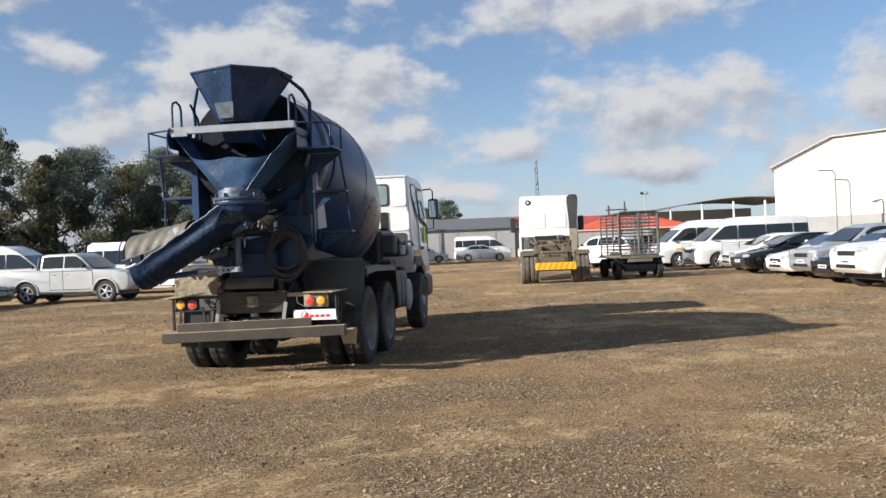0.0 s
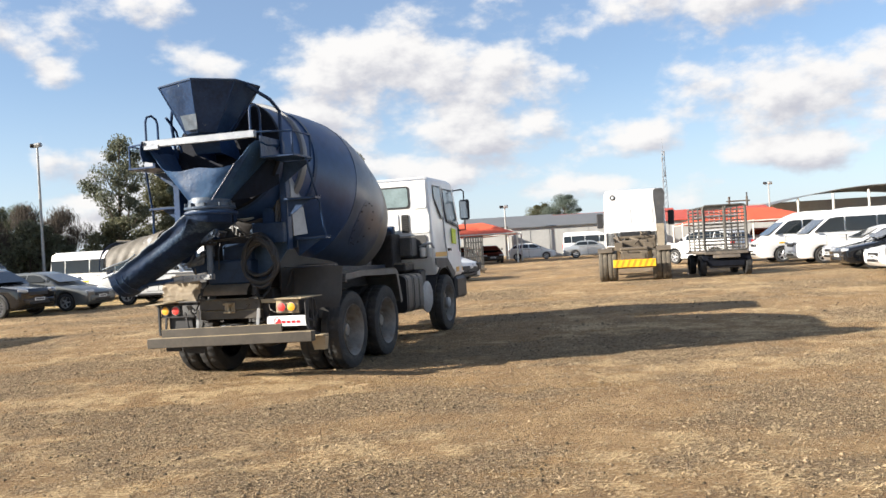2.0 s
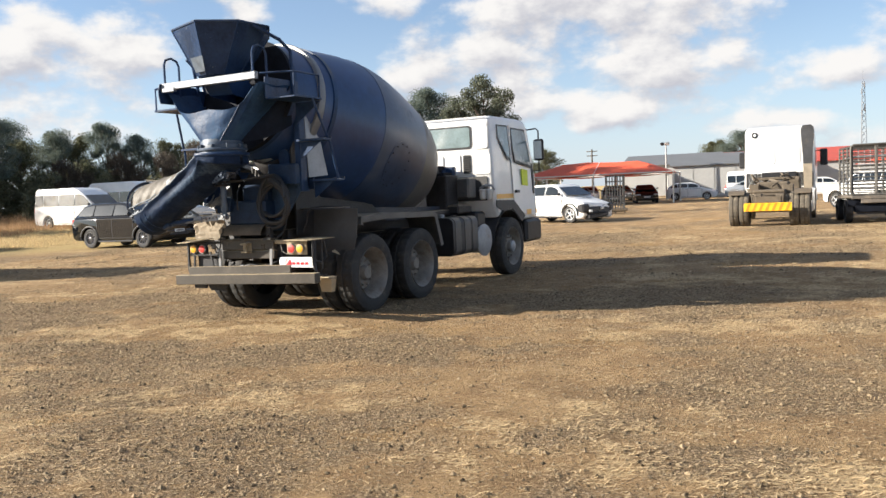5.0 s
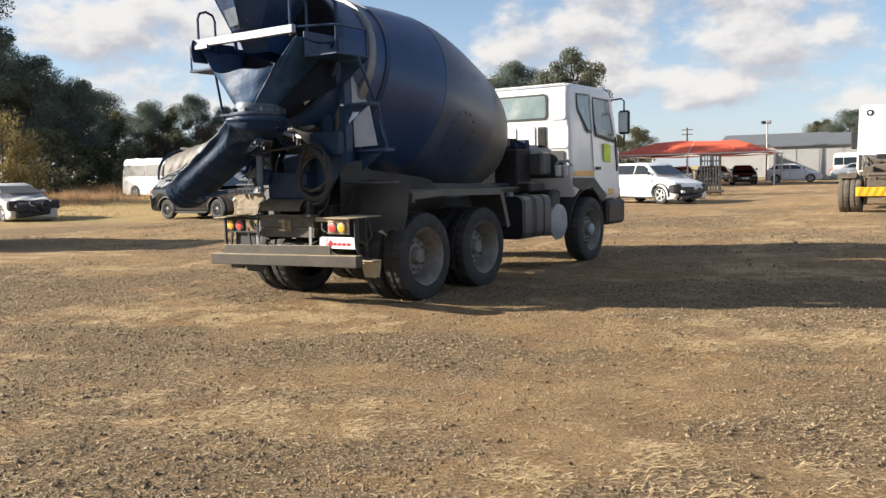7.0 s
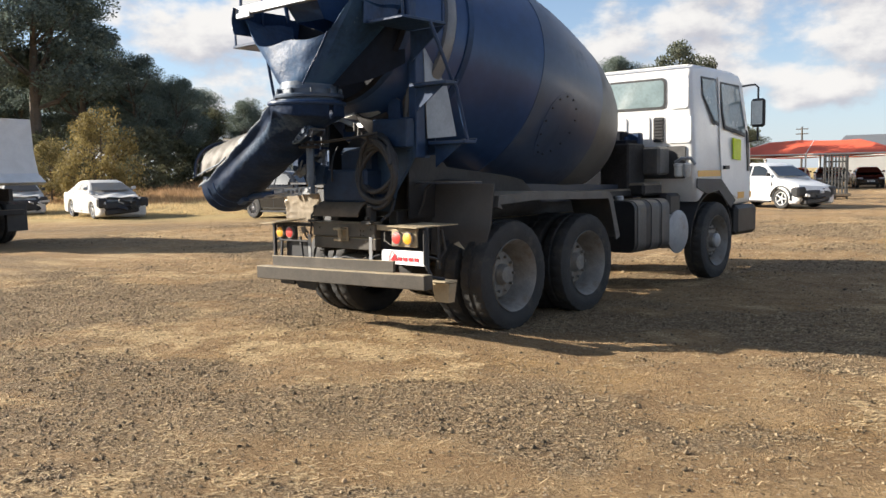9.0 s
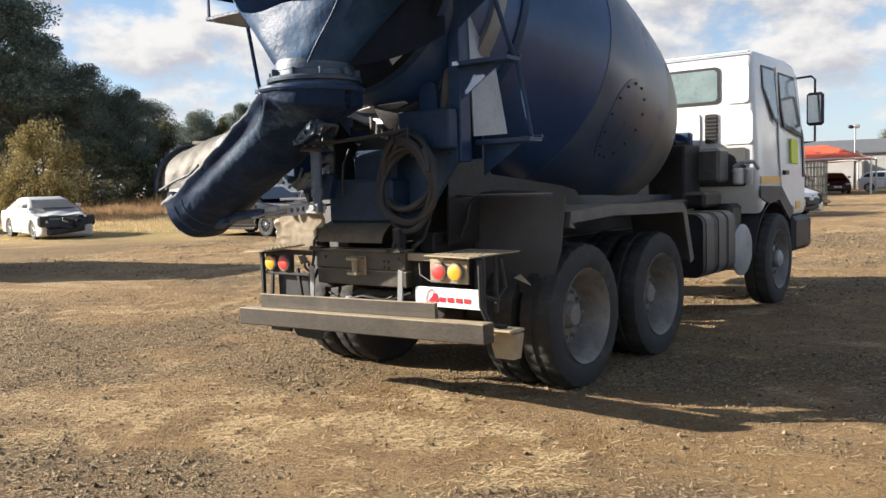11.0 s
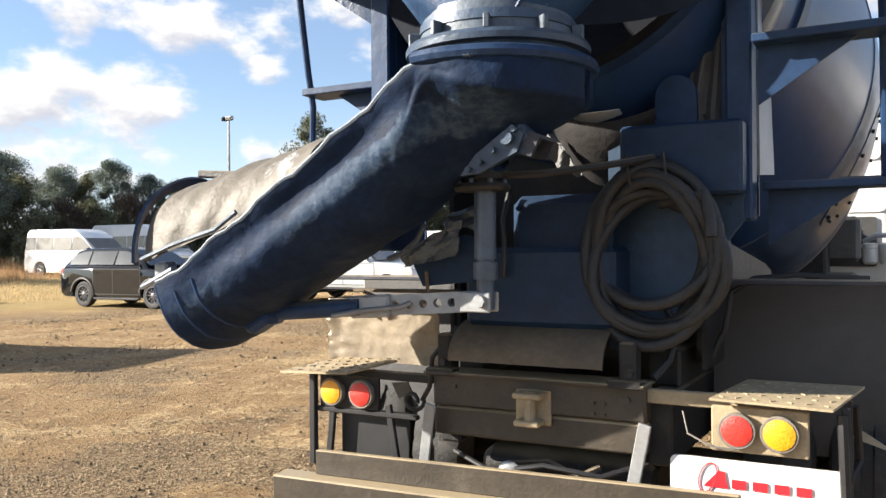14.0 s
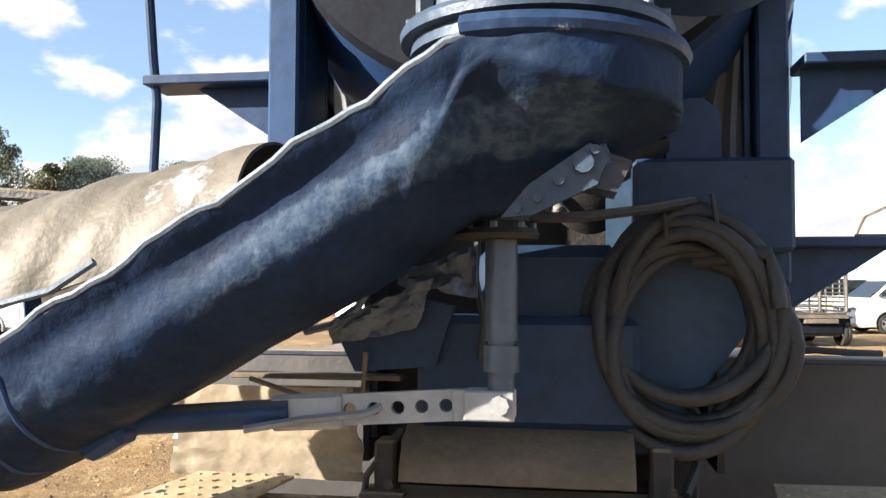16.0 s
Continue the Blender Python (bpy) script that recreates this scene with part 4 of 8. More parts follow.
    lip = Mesh().tube([(C.x + (R0 + 0.006) * math.cos(radians(-108 + 216 * k / 36)), C.y + (R0 + 0.006) * math.sin(radians(-108 + 216 * k / 36)), 2.075) for k in range(37)], 0.022, 8)
    rim_x, rim_z = [-1.24, -1.16, -0.87, -0.51, -0.25, -0.10, 0.34], [1.375, 1.41, 1.585, 1.81, 1.975, 2.055, 2.065]
    dep_x, dep_z = [-1.24, -1.10, -0.66, -0.36, -0.07, 0.17, 0.325], [0.25, 0.23, 0.258, 0.295, 0.30, 0.20, 0.125]

    def trough(u, v):
        x = 0.324 - 1.555 * u
        a = radians(-90 + 180 * v)
        w = 0.278 + 0.047 * float(smooth(-0.35, -0.02, x))
        if x > 0:
            w = math.sqrt(max(0.0004, R0 * R0 - x * x))
        rz, dz = float(np.interp(x, rim_x, rim_z)), float(np.interp(x, dep_x, dep_z))
        dent = 0.010 * math.sin(7 * x + 4 * v) + 0.007 * math.sin(17 * x - 9 * v)
        dent += 0.011 * noise.noise(Vector((x * 11, v * 7, 0.3))) + 0.006 * noise.noise(Vector((x * 26, v * 15, 4.1)))
        down = dz * math.copysign(abs(math.cos(a)) ** 0.85, math.cos(a))
        y = C.y + (w + dent * math.cos(a)) * math.copysign(abs(math.sin(a)) ** 0.7, math.sin(a))
        # below the collar: an upright band, a sharp crease, then a plane turning in under the neck
        t_ = float(smooth(-0.22, -0.04, x))
        q, sd = (v, -1) if v < 0.5 else (1 - v, 1)
        crease_ = float(np.interp(x, [-0.22, 0.0, 0.325], [0.03, 0.045, 0.115])) + 0.008 * math.sin(14 * x)
        f = max(0.0, (q - 0.18) / 0.32)
        y += t_ * (C.y + sd * (w + 0.5 * dent) * (1 - 0.92 * f) - y)
        down += t_ * ((crease_ * min(1.0, q / 0.18) + (dz - crease_) * f) - down)
        # a long fold pressed into the near flank below the rim
        h = down / dz
        fold = float(smooth(0.0, 0.20, h)) * float(smooth(0.58, 0.24, h)) * float(smooth(-1.18, -0.9, x)) * float(smooth(0.08, -0.12, x))
        if v < 0.5:
            y += fold * (0.026 + 0.006 * math.sin(9 * x))
        return Vector((x + 0.28 * down * float(smooth(-0.1, -0.6, x)), y, rz - down - dent * 0.5 * math.cos(a)))
    ct = part("chute", Mesh().sheet(trough, 150, 72, 0.008), CHUTE, T, "long navy discharge chute with a sunlit strip painted on its flank", angle=50)
    part("chute_collar", lip, NAVY_WORN, ct)
    for v0 in (0.0, 1.0):
        rim = Mesh().tube([trough(0.27 + 0.73 * k / 30, v0) + Vector((0, 0, 0.003 + 0.008 * math.sin(k * 0.9) + 0.004 * math.sin(k * 2.3))) for k in range(31)], 0.010, 8)
        part("chute_rim", rim, NECK if v0 == 0 else NAVY, ct)
    part("chute_end_rim", Mesh().tube([trough(1.0, k / 20) for k in range(21)], 0.010, 7), NAVY, ct)
    for u0 in (0.90, 0.95):
        part("chute_ridge", Mesh().tube([trough(u0, k / 20) + Vector((0, -0.006, -0.006)) for k in range(1, 11)], 0.006, 6), NAVY, ct)
    part("chute_lug", Mesh().box((-0.98, -0.44, 1.25), (0.12, 0.10, 0.10), 0.02, (0, -30, 0)), NAVY, ct)

    # folded extension chute lying upside down in the trough
    def ext(u, v):
        a = radians(-90 + 180 * v)
        x = -0.57 - 0.76 * u
        base = float(np.interp(x, [-1.33, -0.57], [1.465, 1.70]))
        apex = float(np.interp(x, [-1.33, -1.12, -0.57], [1.77, 1.80, 1.925]))
        k = 0.006 * math.sin(9 * u + 7 * v) + 0.006 * math.sin(31 * u + 13 * v)
        return Vector((x, -0.42 + (0.262 + k) * math.sin(a), base + (apex - base + k) * abs(math.cos(a)) ** 0.9))
    ex = part("extension_chute", Mesh().sheet(ext, 26, 22, 0.007), PEELED, T, "dust-covered extension chute folded upside down", angle=50)
    mid_ = Vector((-1.33, -0.42, 1.50))
    fl = Mesh().sheet(lambda u, v: ext(1.0, u) + (ext(1.0, u) - mid_).normalized() * (0.012 - 0.04 * v + 0.02) + Vector((-0.02 - 0.03 * v, 0, 0)), 24, 2, 0.012)
    part("extension_flange", fl, NAVY, ex)
    rod = Mesh().tube([(-1.33, -0.70, 1.475), (-1.15, -0.71, 1.53), (-0.95, -0.71, 1.58), (-0.86, -0.70, 1.64)], 0.009, 7)
    part("hinge_rod", rod, NECK, ex, "bent hinge rod")
    part("hinge_hook", Mesh().tube([(-1.37, -0.66, 1.37), (-1.28, -0.70, 1.39), (-1.15, -0.715, 1.44)], 0.011, 7), SILVER, ex)
    part("hinge_block", Mesh().box((-1.29, -0.62, 1.42), (0.07, 0.06, 0.09), 0.01), SILVER, ex)
    part("latch", Mesh().box((-1.25, -0.36, 1.815), (0.22, 0.05, 0.03), 0.006, (0, 4, 0)), CHASSIS, ex)

    # chute support: swivel post, perforated strut, hinge bracket
    post = Mesh().cyl((-0.06, -0.36, 1.30), (-0.06, -0.36, 1.84), 0.030, n=18)
    post.cyl((-0.06, -0.36, 1.40), (-0.06, -0.36, 1.46), 0.041, n=18)
    post.cyl((-0.06, -0.36, 1.47), (-0.06, -0.36, 1.70), 0.037, n=18)
    sp = part("swivel_post", post, POST, T, "grey painted swivel post")
    disc = Mesh().lathe((-0.07, -0.36, 1.70), (-0.07, -0.36, 1.8), [(0, 0.03), (0, 0.092), (0.012, 0.098), (0.024, 0.092), (0.024, 0.06), (0.04, 0.06), (0.04, 0.075), (0.062, 0.075), (0.062, 0.02)], 28)
    part("swivel_flange", disc, CHASSIS, sp, "dark bolted swivel flange")
    for k in range(8):
        a = 2 * math.pi * k / 8
        part("bolt", Mesh().cyl((-0.07 + 0.082 * math.cos(a), -0.36 + 0.082 * math.sin(a), 1.72), (-0.07 + 0.082 * math.cos(a), -0.36 + 0.082 * math.sin(a), 1.737), 0.009, n=6), POST, sp)
    jaw = Mesh()
    for s in (-1, 1):
        jaw.box((-0.085, -0.36 + s * 0.032, 1.325), (0.115, 0.010, 0.068), 0.004)
    jaw.cyl((-0.06, -0.42, 1.33), (-0.06, -0.30, 1.33), 0.022, n=8)
    part("clevis", jaw, PALE_STEEL, sp)
    st = Mesh()
    a, b = Vector((-0.13, -0.37, 1.325)), Vector((-0.52, -0.385, 1.30))
    u1 = (b - a).normalized()
    w1 = Vector((0, 0, 1))
    # bar with five round holes, one square cell about each
    n_ = Vector((0, -1, 0))
    w1 = n_.cross(u1) * (1 if n_.cross(u1).z > 0 else -1)
    for k in range(5):
        cc = a + u1 * (0.055 + 0.056 * k)
        ring_o, ring_i = [], []
        for q in range(16):
            an = 2 * math.pi * q / 16
            cx_, cz_ = math.cos(an), math.sin(an)
            mx = max(abs(cx_), abs(cz_))
            ring_o.append(cc + u1 * (0.0281 * cx_ / mx) + w1 * (0.036 * cz_ / mx))
            ring_i.append(cc + u1 * (0.0155 * cx_) + w1 * (0.0155 * cz_))
        fr_ = [ring_o, ring_i, [p + Vector((0, 0.022, 0)) for p in ring_i], [p + Vector((0, 0.022, 0)) for p in ring_o], ring_o]
        st.loft(fr_, cap=False)
    st.box(tuple(a + u1 * 0.015), (0.05, 0.022, 0.072), 0.003, (0, -3.7, 0))
    st.box(tuple(b + Vector((0.01, 0.005, 0))), (0.17, 0.04, 0.082), 0.008, (0, -3.7, 0))
    str_ = part("strut", st, PALE_STEEL, T, "perforated adjusting strut under the chute")
    part("strut_tube", Mesh().cyl((-0.55, -0.385, 1.298), (-0.99, -0.40, 1.265), 0.034, n=14), NAVY, str_)
    part("strut_pin", Mesh().tube([(-0.64, -0.44, 1.265), (-0.5, -0.43, 1.29), (-0.36, -0.42, 1.305), (-0.33, -0.40, 1.32)], 0.010, 6), SILVER, str_)
    part("strut_eye", Mesh().cyl((-0.98, -0.46, 1.265), (-0.98, -0.34, 1.265), 0.05, n=14).box((-0.95, -0.40, 1.31), (0.08, 0.08, 0.12), 0.012), NAVY, str_)
    hb = Mesh().slab([(-0.045, -0.57, 1.735), (0.02, -0.57, 1.74), (0.15, -0.57, 1.80), (0.172, -0.57, 1.855), (0.135, -0.57, 1.885), (0.01, -0.57, 1.80)], (0, 0.02, 0))
    hb.box((0.14, -0.50, 1.85), (0.08, 0.12, 0.06), 0.01, (0, -25, 0))
    lug_ = Mesh().slab([(0.10, -0.555, 1.885), (0.12, -0.555, 1.80), (0.19, -0.555, 1.785), (0.218, -0.555, 1.842)], (0, 0.016, 0))
    lug_.slab([(0.10, -0.43, 1.885), (0.12, -0.43, 1.80), (0.19, -0.43, 1.785), (0.218, -0.43, 1.842)], (0, 0.016, 0))
    lug_.slab([(0.10, -0.555, 1.892), (0.22, -0.555, 1.849), (0.22, -0.414, 1.849), (0.10, -0.414, 1.892)], (0, 0, -0.012))
    part("hinge_lug", lug_, NAVY_DUSTY, ct, "open dusty navy hinge lug")
    hing = part("hinge_bracket", hb, BRACKET, ct, "grey bolted hinge bracket")
    for x, z, r in ((0.122, 1.842, 0.021), (0.073, 1.808, 0.011), (0.03, 1.772, 0.009), (-0.01, 1.752, 0.009), (0.145, 1.868, 0.010)):
        part("bolt", Mesh().cyl((x, -0.572, z), (x, -0.592, z), r, n=10), BRACKET, hing)

    # rear body behind the post: tanks, crumpled guard, dusty cover
    tk = Mesh().box((0.04, 0.20, 1.46), (0.40, 0.26, 0.50), 0.035)
    part("hydraulic_tank", tk, BLUE_DULL, T, "dull navy hydraulic tank")
    dk = Mesh().box((-0.02, 0.12, 1.36), (0.60, 0.26, 0.30), 0.02)
    dk.slab([(-0.53, -0.06, 1.46), (-0.48, -0.06, 1.36), (-0.26, -0.06, 1.38), (-0.21, -0.06, 1.54), (-0.30, -0.06, 1.56)], (0, 0.05, 0))
    part("gear_housing", dk, BLUE_DULL, T)
    cov = Mesh().sheet(lambda u, v: (-0.35 + 0.61 * u, 0.12 - 0.22 * math.sin(v * math.pi / 2) + 0.004 * math.sin(23 * u), 1.08 + 0.15 * math.cos(v * math.pi / 2)), 12, 8, 0.008)
    part("dusty_cover", cov, DUSTY_STEEL, T, "dust-covered rounded gear cover")
    for x in (-0.40, 0.33):
        br = Mesh().box((x, 0.0, 1.10), (0.06, 0.08, 0.15), 0.008)
        br.box((x, -0.05, 1.03), (0.12, 0.06, 0.03), 0.004)
        br.cyl((x + 0.02, -0.09, 1.07), (x + 0.02, -0.06, 1.07), 0.015, n=6)
        part("mount_bracket", br, CHASSIS, T)
    tn = Mesh()
    crease = lambda u, v, k: 0.014 * noise.noise(Vector((u * 4, v * 3, k))) + 0.007 * noise.noise(Vector((u * 9, v * 8, k)))
    tn.sheet(lambda u, v: (-0.35 + 0.21 * u, -0.12 + 2 * crease(u, v, 1.0), 1.61 + 0.02 * u + (v - 0.5) * (0.02 + 0.12 * u) + crease(v, u, 2.0)), 16, 8, 0.005)
    tn.sheet(lambda u, v: (-0.53 + 0.23 * u + 0.05 * v * u, -0.11 + 2 * crease(u, v, 3.0) - 0.05 * v, 1.435 + 0.05 * u + 0.13 * v * (0.45 + 0.55 * u) + crease(v, u, 4.0)), 16, 10, 0.005)
    tn.tube([(-0.60, -0.12, 1.47), (-0.52, -0.15, 1.49), (-0.45, -0.16, 1.535), (-0.41, -0.16, 1.60)], 0.011, 7)
    part("torn_guard_sheet", tn, TORN, T, "torn pale sheet-metal guard")
    def guard(u, v):
        edge = abs(2 * u - 1) ** 6
        k = 0.013 * edge + 0.003
        q = Vector((u * 7, v * 5, 0.7))
        return (-1.10 + 0.56 * u + 0.07 * (1 - v) * (u - 0.5) + k * noise.noise(q), 0.15 + 0.05 * (1 - v) + 1.6 * k * noise.noise(q * 1.7) + 0.012 * math.sin(3.2 * u + 1), 1.01 + 0.28 * v + 0.6 * k * noise.noise(q + Vector((9, 0, 0))))
    crump = Mesh().sheet(guard, 34, 20, 0.006)
    part("crumpled_mudguard", crump, GUARD, T, "crumpled dusty metal mudguard", angle=22)
    wir = Mesh().tube([(-0.80, 0.0, 1.33), (-0.62, -0.02, 1.28), (-0.46, -0.05, 1.30), (-0.44, -0.1, 1.42)], 0.008, 6)
    wir.box((-0.62, 0.05, 1.335), (0.5, 0.06, 0.015), 0.003)
    part("loose_rail", wir, DUSTY_STEEL, T)

    for pts_, r_, m_ in (([(-0.36, 0.0, 1.20), (-0.45, -0.04, 1.08), (-0.47, -0.03, 0.96), (-0.52, 0.0, 0.90)], 0.010, BLACK),
                         ([(0.38, 0.20, 1.32), (0.46, 0.16, 1.22), (0.44, 0.12, 1.10), (0.40, 0.05, 1.04)], 0.014, HOSE),
                         ([(-0.16, 0.06, 1.72), (-0.16, 0.0, 1.62), (-0.13, -0.05, 1.50), (-0.14, -0.04, 1.40)], 0.010, BLACK),
                         ([(0.10, 0.06, 1.20), (0.12, 0.0, 1.27), (0.20, 0.0, 1.33), (0.24, 0.05, 1.42)], 0.011, NAVY),
                         ([(-0.40, 0.05, 0.70), (-0.20, -0.04, 0.66), (0.02, -0.05, 0.71), (0.22, 0.0, 0.68), (0.38, 0.05, 0.74)], 0.010, BLACK)):
        part("cable", Mesh().tube(pts_, r_, 7), m_, T)
    bolt_ = Mesh().cyl((0, -0.012, 0), (0, 0, 0), 0.011, n=6).data("bolt", BLUE_DULL)
    for x, y, z in ((-0.12, 0.07, 1.66), (0.20, 0.07, 1.66), (-0.12, 0.07, 1.26), (0.20, 0.07, 1.26), (0.30, 0.10, 1.90), (0.58, 0.10, 1.90), (0.30, 0.10, 1.76), (0.58, 0.10, 1.76), (0.52, 0.18, 1.36), (0.64, 0.18, 1.66), (0.64, 0.18, 1.84), (0.24, 0.18, 1.20)):
        part("bolt", bolt_, None, T, at=Matrix.Translation((x, y - 0.002, z)))
    # rear beam with tow hook
    bm_ = Mesh().box((-0.035, 0.03, 0.955), (0.85, 0.10, 0.13), 0.008)
    beam = part("rear_beam", bm_, BUMPER, T, "dusty steel rear cross beam")
    part("lower_beam", Mesh().box((-0.035, 0.035, 0.83), (0.85, 0.09, 0.11), 0.008), BUMPER, beam)
    part("beam_ledge", Mesh().box((-0.035, 0.0, 1.025), (0.87, 0.16, 0.012), 0.003), BUMPER, beam)
    hk = Mesh().box((-0.03, -0.05, 0.965), (0.11, 0.10, 0.022), 0.006)
    hk.box((-0.03, -0.05, 0.865), (0.10, 0.10, 0.022), 0.006)
    hk.cyl((-0.03, -0.06, 0.85), (-0.03, -0.06, 0.98), 0.022, n=10)
    hk.box((-0.03, -0.02, 0.915), (0.14, 0.015, 0.13), 0.004)
    part("tow_hook", hk, CHECKER, beam, "sandy coloured tow coupling")
    for x, z in ((0.2, 0.95), (0.24, 0.95), (0.2, 0.91), (0.24, 0.91), (0.33, 0.97), (-0.36, 0.97)):
        part("rivet", Mesh().cyl((x, -0.018, z), (x, -0.030, z), 0.009, n=6), BUMPER, beam)
    for x0, x1 in ((-0.44, -0.50), (0.40, 0.34)):
        part("bumper_stay", Mesh().box(((x0 + x1) / 2, -0.055, 0.76), (0.045, 0.012, 0.30), 0.003, (12, 14, 0)), PALE_STEEL, T)

    # bumper: lower beam and upper rail
    bp = Mesh().box((0.01, -0.15, 0.535), (2.27, 0.11, 0.125), 0.006, (0, -1.2, 0))
    bu = part("rear_bumper", bp, BUMPER, T, "long dusty steel rear bumper beam, slightly bent")
    part("bumper_rail", Mesh().box((-0.12, -0.115, 0.645), (1.68, 0.03, 0.10), 0.004, (0, -1.2, 0)), BUMPER, bu)
    part("bumper_flap", Mesh().box((-0.86, -0.02, 0.44), (0.22, 0.03, 0.10), 0.006), BLACK, bu)
    part("bumper_flap", Mesh().slab([(-0.74, -0.05, 0.47), (-0.35, -0.05, 0.47), (-0.42, -0.05, 0.36), (-0.66, -0.05, 0.37)], (0, 0.012, 0)), CHASSIS, bu)

    # lamp brackets
    def lamp(x, y, z, material, parent):
        m = Mesh().lathe((x, y, z), (x, y - 1, z), [(0, 0.058), (0.02, 0.060), (0.026, 0.057), (0.026, 0.05)], 28)
        b = part("tail_lamp", m, RIM, parent, "round tail lamp with grey bezel")
        lens = Mesh().lathe((x, y - 0.02, z), (x, y - 1, z), [(0, 0.051), (0.009, 0.049), (0.013, 0.036), (0.015, 0.018), (0.0155, 0.0)], 28)
        part("lens", lens, material, b, "red lens" if material is RED_LENS else "amber lens")
    lb = Mesh().box((0.765, -0.03, 0.905), (0.30, 0.02, 0.15), 0.004)
    lb.box((0.60, 0.02, 0.985), (0.55, 0.03, 0.05), 0.004)
    rb = part("lamp_bracket", lb, CHECKER, T, "sandy dusty lamp plate")
    lamp(0.70, -0.04, 0.905, RED_LENS, rb)
    lamp(0.83, -0.04, 0.905, AMBER_LENS, rb)
    lb = Mesh().box((-0.875, 0.0, 0.905), (0.30, 0.02, 0.14), 0.004)
    lb.box((-0.80, 0.02, 0.985), (0.66, 0.04, 0.035), 0.004)
    lf = part("lamp_bracket", lb, CHASSIS, T)
    lamp(-0.95, -0.01, 0.905, AMBER_LENS, lf)
    lamp(-0.80, -0.01, 0.905, RED_LENS, lf)
    fr = Mesh()
    fr.box((-1.05, -0.02, 0.80), (0.03, 0.03, 0.42), 0.004)
    fr.box((-0.97, 0.0, 0.74), (0.03, 0.02, 0.26), 0.004, (0, 6, 0))
    fr.box((-0.66, 0.0, 0.74), (0.03, 0.02, 0.26), 0.004, (0, -10, 0))
    fr.box((-0.80, 0.0, 0.825), (0.52, 0.03, 0.02), 0.004)
    fr.box((-0.78, 0.05, 0.72), (0.34, 0.012, 0.22), 0.003)
    part("lamp_frame", fr, BLACK, lf)
    junk = Mesh()
    junk.slab([(-0.66, -0.01, 0.96), (-0.58, -0.02, 0.97), (-0.56, -0.02, 0.93), (-0.62, -0.02, 0.90)], (0, 0.01, 0))
    part("torn_strip", junk, BUMPER, lf)
    junk = Mesh().tube([(-0.56 + 0.036 * math.cos(k * 0.5), -0.03 + 0.004 * k, 0.89 + 0.036 * math.sin(k * 0.5)) for k in range(14)], 0.009, 7)
    part("cable_loop", junk, BLACK, lf)
    fr = Mesh()
    for y in (-0.02, 0.12):
        fr.box((1.02, y, 0.82), (0.025, 0.025, 0.36), 0.003)
    fr.tube([(1.02, -0.02, 0.76), (1.02, 0.12, 0.72), (1.05, 0.18, 0.8), (1.04, 0.14, 0.98)], 0.013, 7)
    fr.tube([(1.01, -0.04, 0.98), (1.02, -0.05, 0.7), (1.05, 0.0, 0.58), (1.12, 0.08, 0.56)], 0.016, 7)
    part("lamp_frame", fr, BLACK, rb)
    part("wire", Mesh().tube([(0.52, -0.03, 0.95), (0.54, -0.05, 0.88), (0.62, -0.06, 0.845), (0.70, -0.05, 0.84)], 0.0035, 6), RIM, rb)

    # checker-plate steps above the lamps
    def checker(poly, name_label):
        m = Mesh().slab(poly, (0, 0, 0.008))
        b = part("checker_plate", m, CHECKER, T, name_label)
        p0, pu, pv = Vector(poly[0]), Vector(poly[1]) - Vector(poly[0]), Vector(poly[3]) - Vector(poly[0])
        bars = [Mesh().box((0, 0, 0.009), (0.020, 0.006, 0.004), 0, (0, 0, q)).data("tread_bar", CHECKER) for q in (-45, 45)]
        for i in range(7):
            for j in range(5):
                q = p0 + pu * ((i + 0.5) / 7) + pv * ((j + 0.5) / 5)
                part("tread_bar", bars[(i + j) % 2], None, b, at=Matrix.Translation(q))
    checker([(0.62, -0.10, 1.005), (0.99, -0.12, 1.000), (1.06, 0.34, 1.01), (0.68, 0.30, 1.015)], "sandy checker-plate step")
    checker([(-1.15, -0.12, 0.985), (-0.78, -0.16, 1.005), (-0.70, 0.10, 1.03), (-1.02, 0.16, 1.02)], "bent sandy checker-plate step")

    # sign plate with red emblem and bars
    sg = Mesh().slab([(0.475 + dx, -0.025, 0.735 + dz) for dx, dz in [(x + 0.275, z) for x, z in rounded(0, 0, 0.55, 0.125, 0.02)]], (0, 0.012, 0))
    sgo = part("sign_plate", sg, SIGN_WHITE, T, "white plate with a red emblem")
    part("emblem", Mesh().slab([(0.585, -0.028, 0.705), (0.665, -0.028, 0.705), (0.655, -0.028, 0.76), (0.635, -0.028, 0.76)], (0, -0.003, 0)), SIGN_RED, sgo, "plain red emblem block")
    for k in range(4):
        part("emblem_bar", Mesh().box((0.70 + 0.066 * k, -0.0295, 0.722), (0.046, 0.003, 0.030)), SIGN_RED, sgo)
    part("emblem_ring", Mesh().tube([(0.60 + 0.028 * math.cos(a / 12 * 6.283) + 0.012 * math.sin(a / 12 * 6.283), -0.0295, 0.735 + 0.05 * math.sin(a / 12 * 6.283)) for a in range(12)], 0.0025, 5, True), SIGN_RED, sgo)

    # mud panel, fender over the tandem
    for s in (-1, 1):
        mp = Mesh().slab([(s * 0.50, 0.60, 0.70), (s * 1.12, 0.60, 0.70), (s * 1.20, 0.62, 1.00), (s * 1.23, 0.64, 1.36), (s * 0.50, 0.64, 1.36)], (0, 0.015, 0))
        part("mud_panel", mp, PANEL, T, "dark grey flat mud panel")
        path = [(0.675, 1.13), (0.70, 1.24), (1.3, 1.25), (2.0, 1.235), (2.62, 1.235), (2.70, 1.16), (2.86, 0.72)]
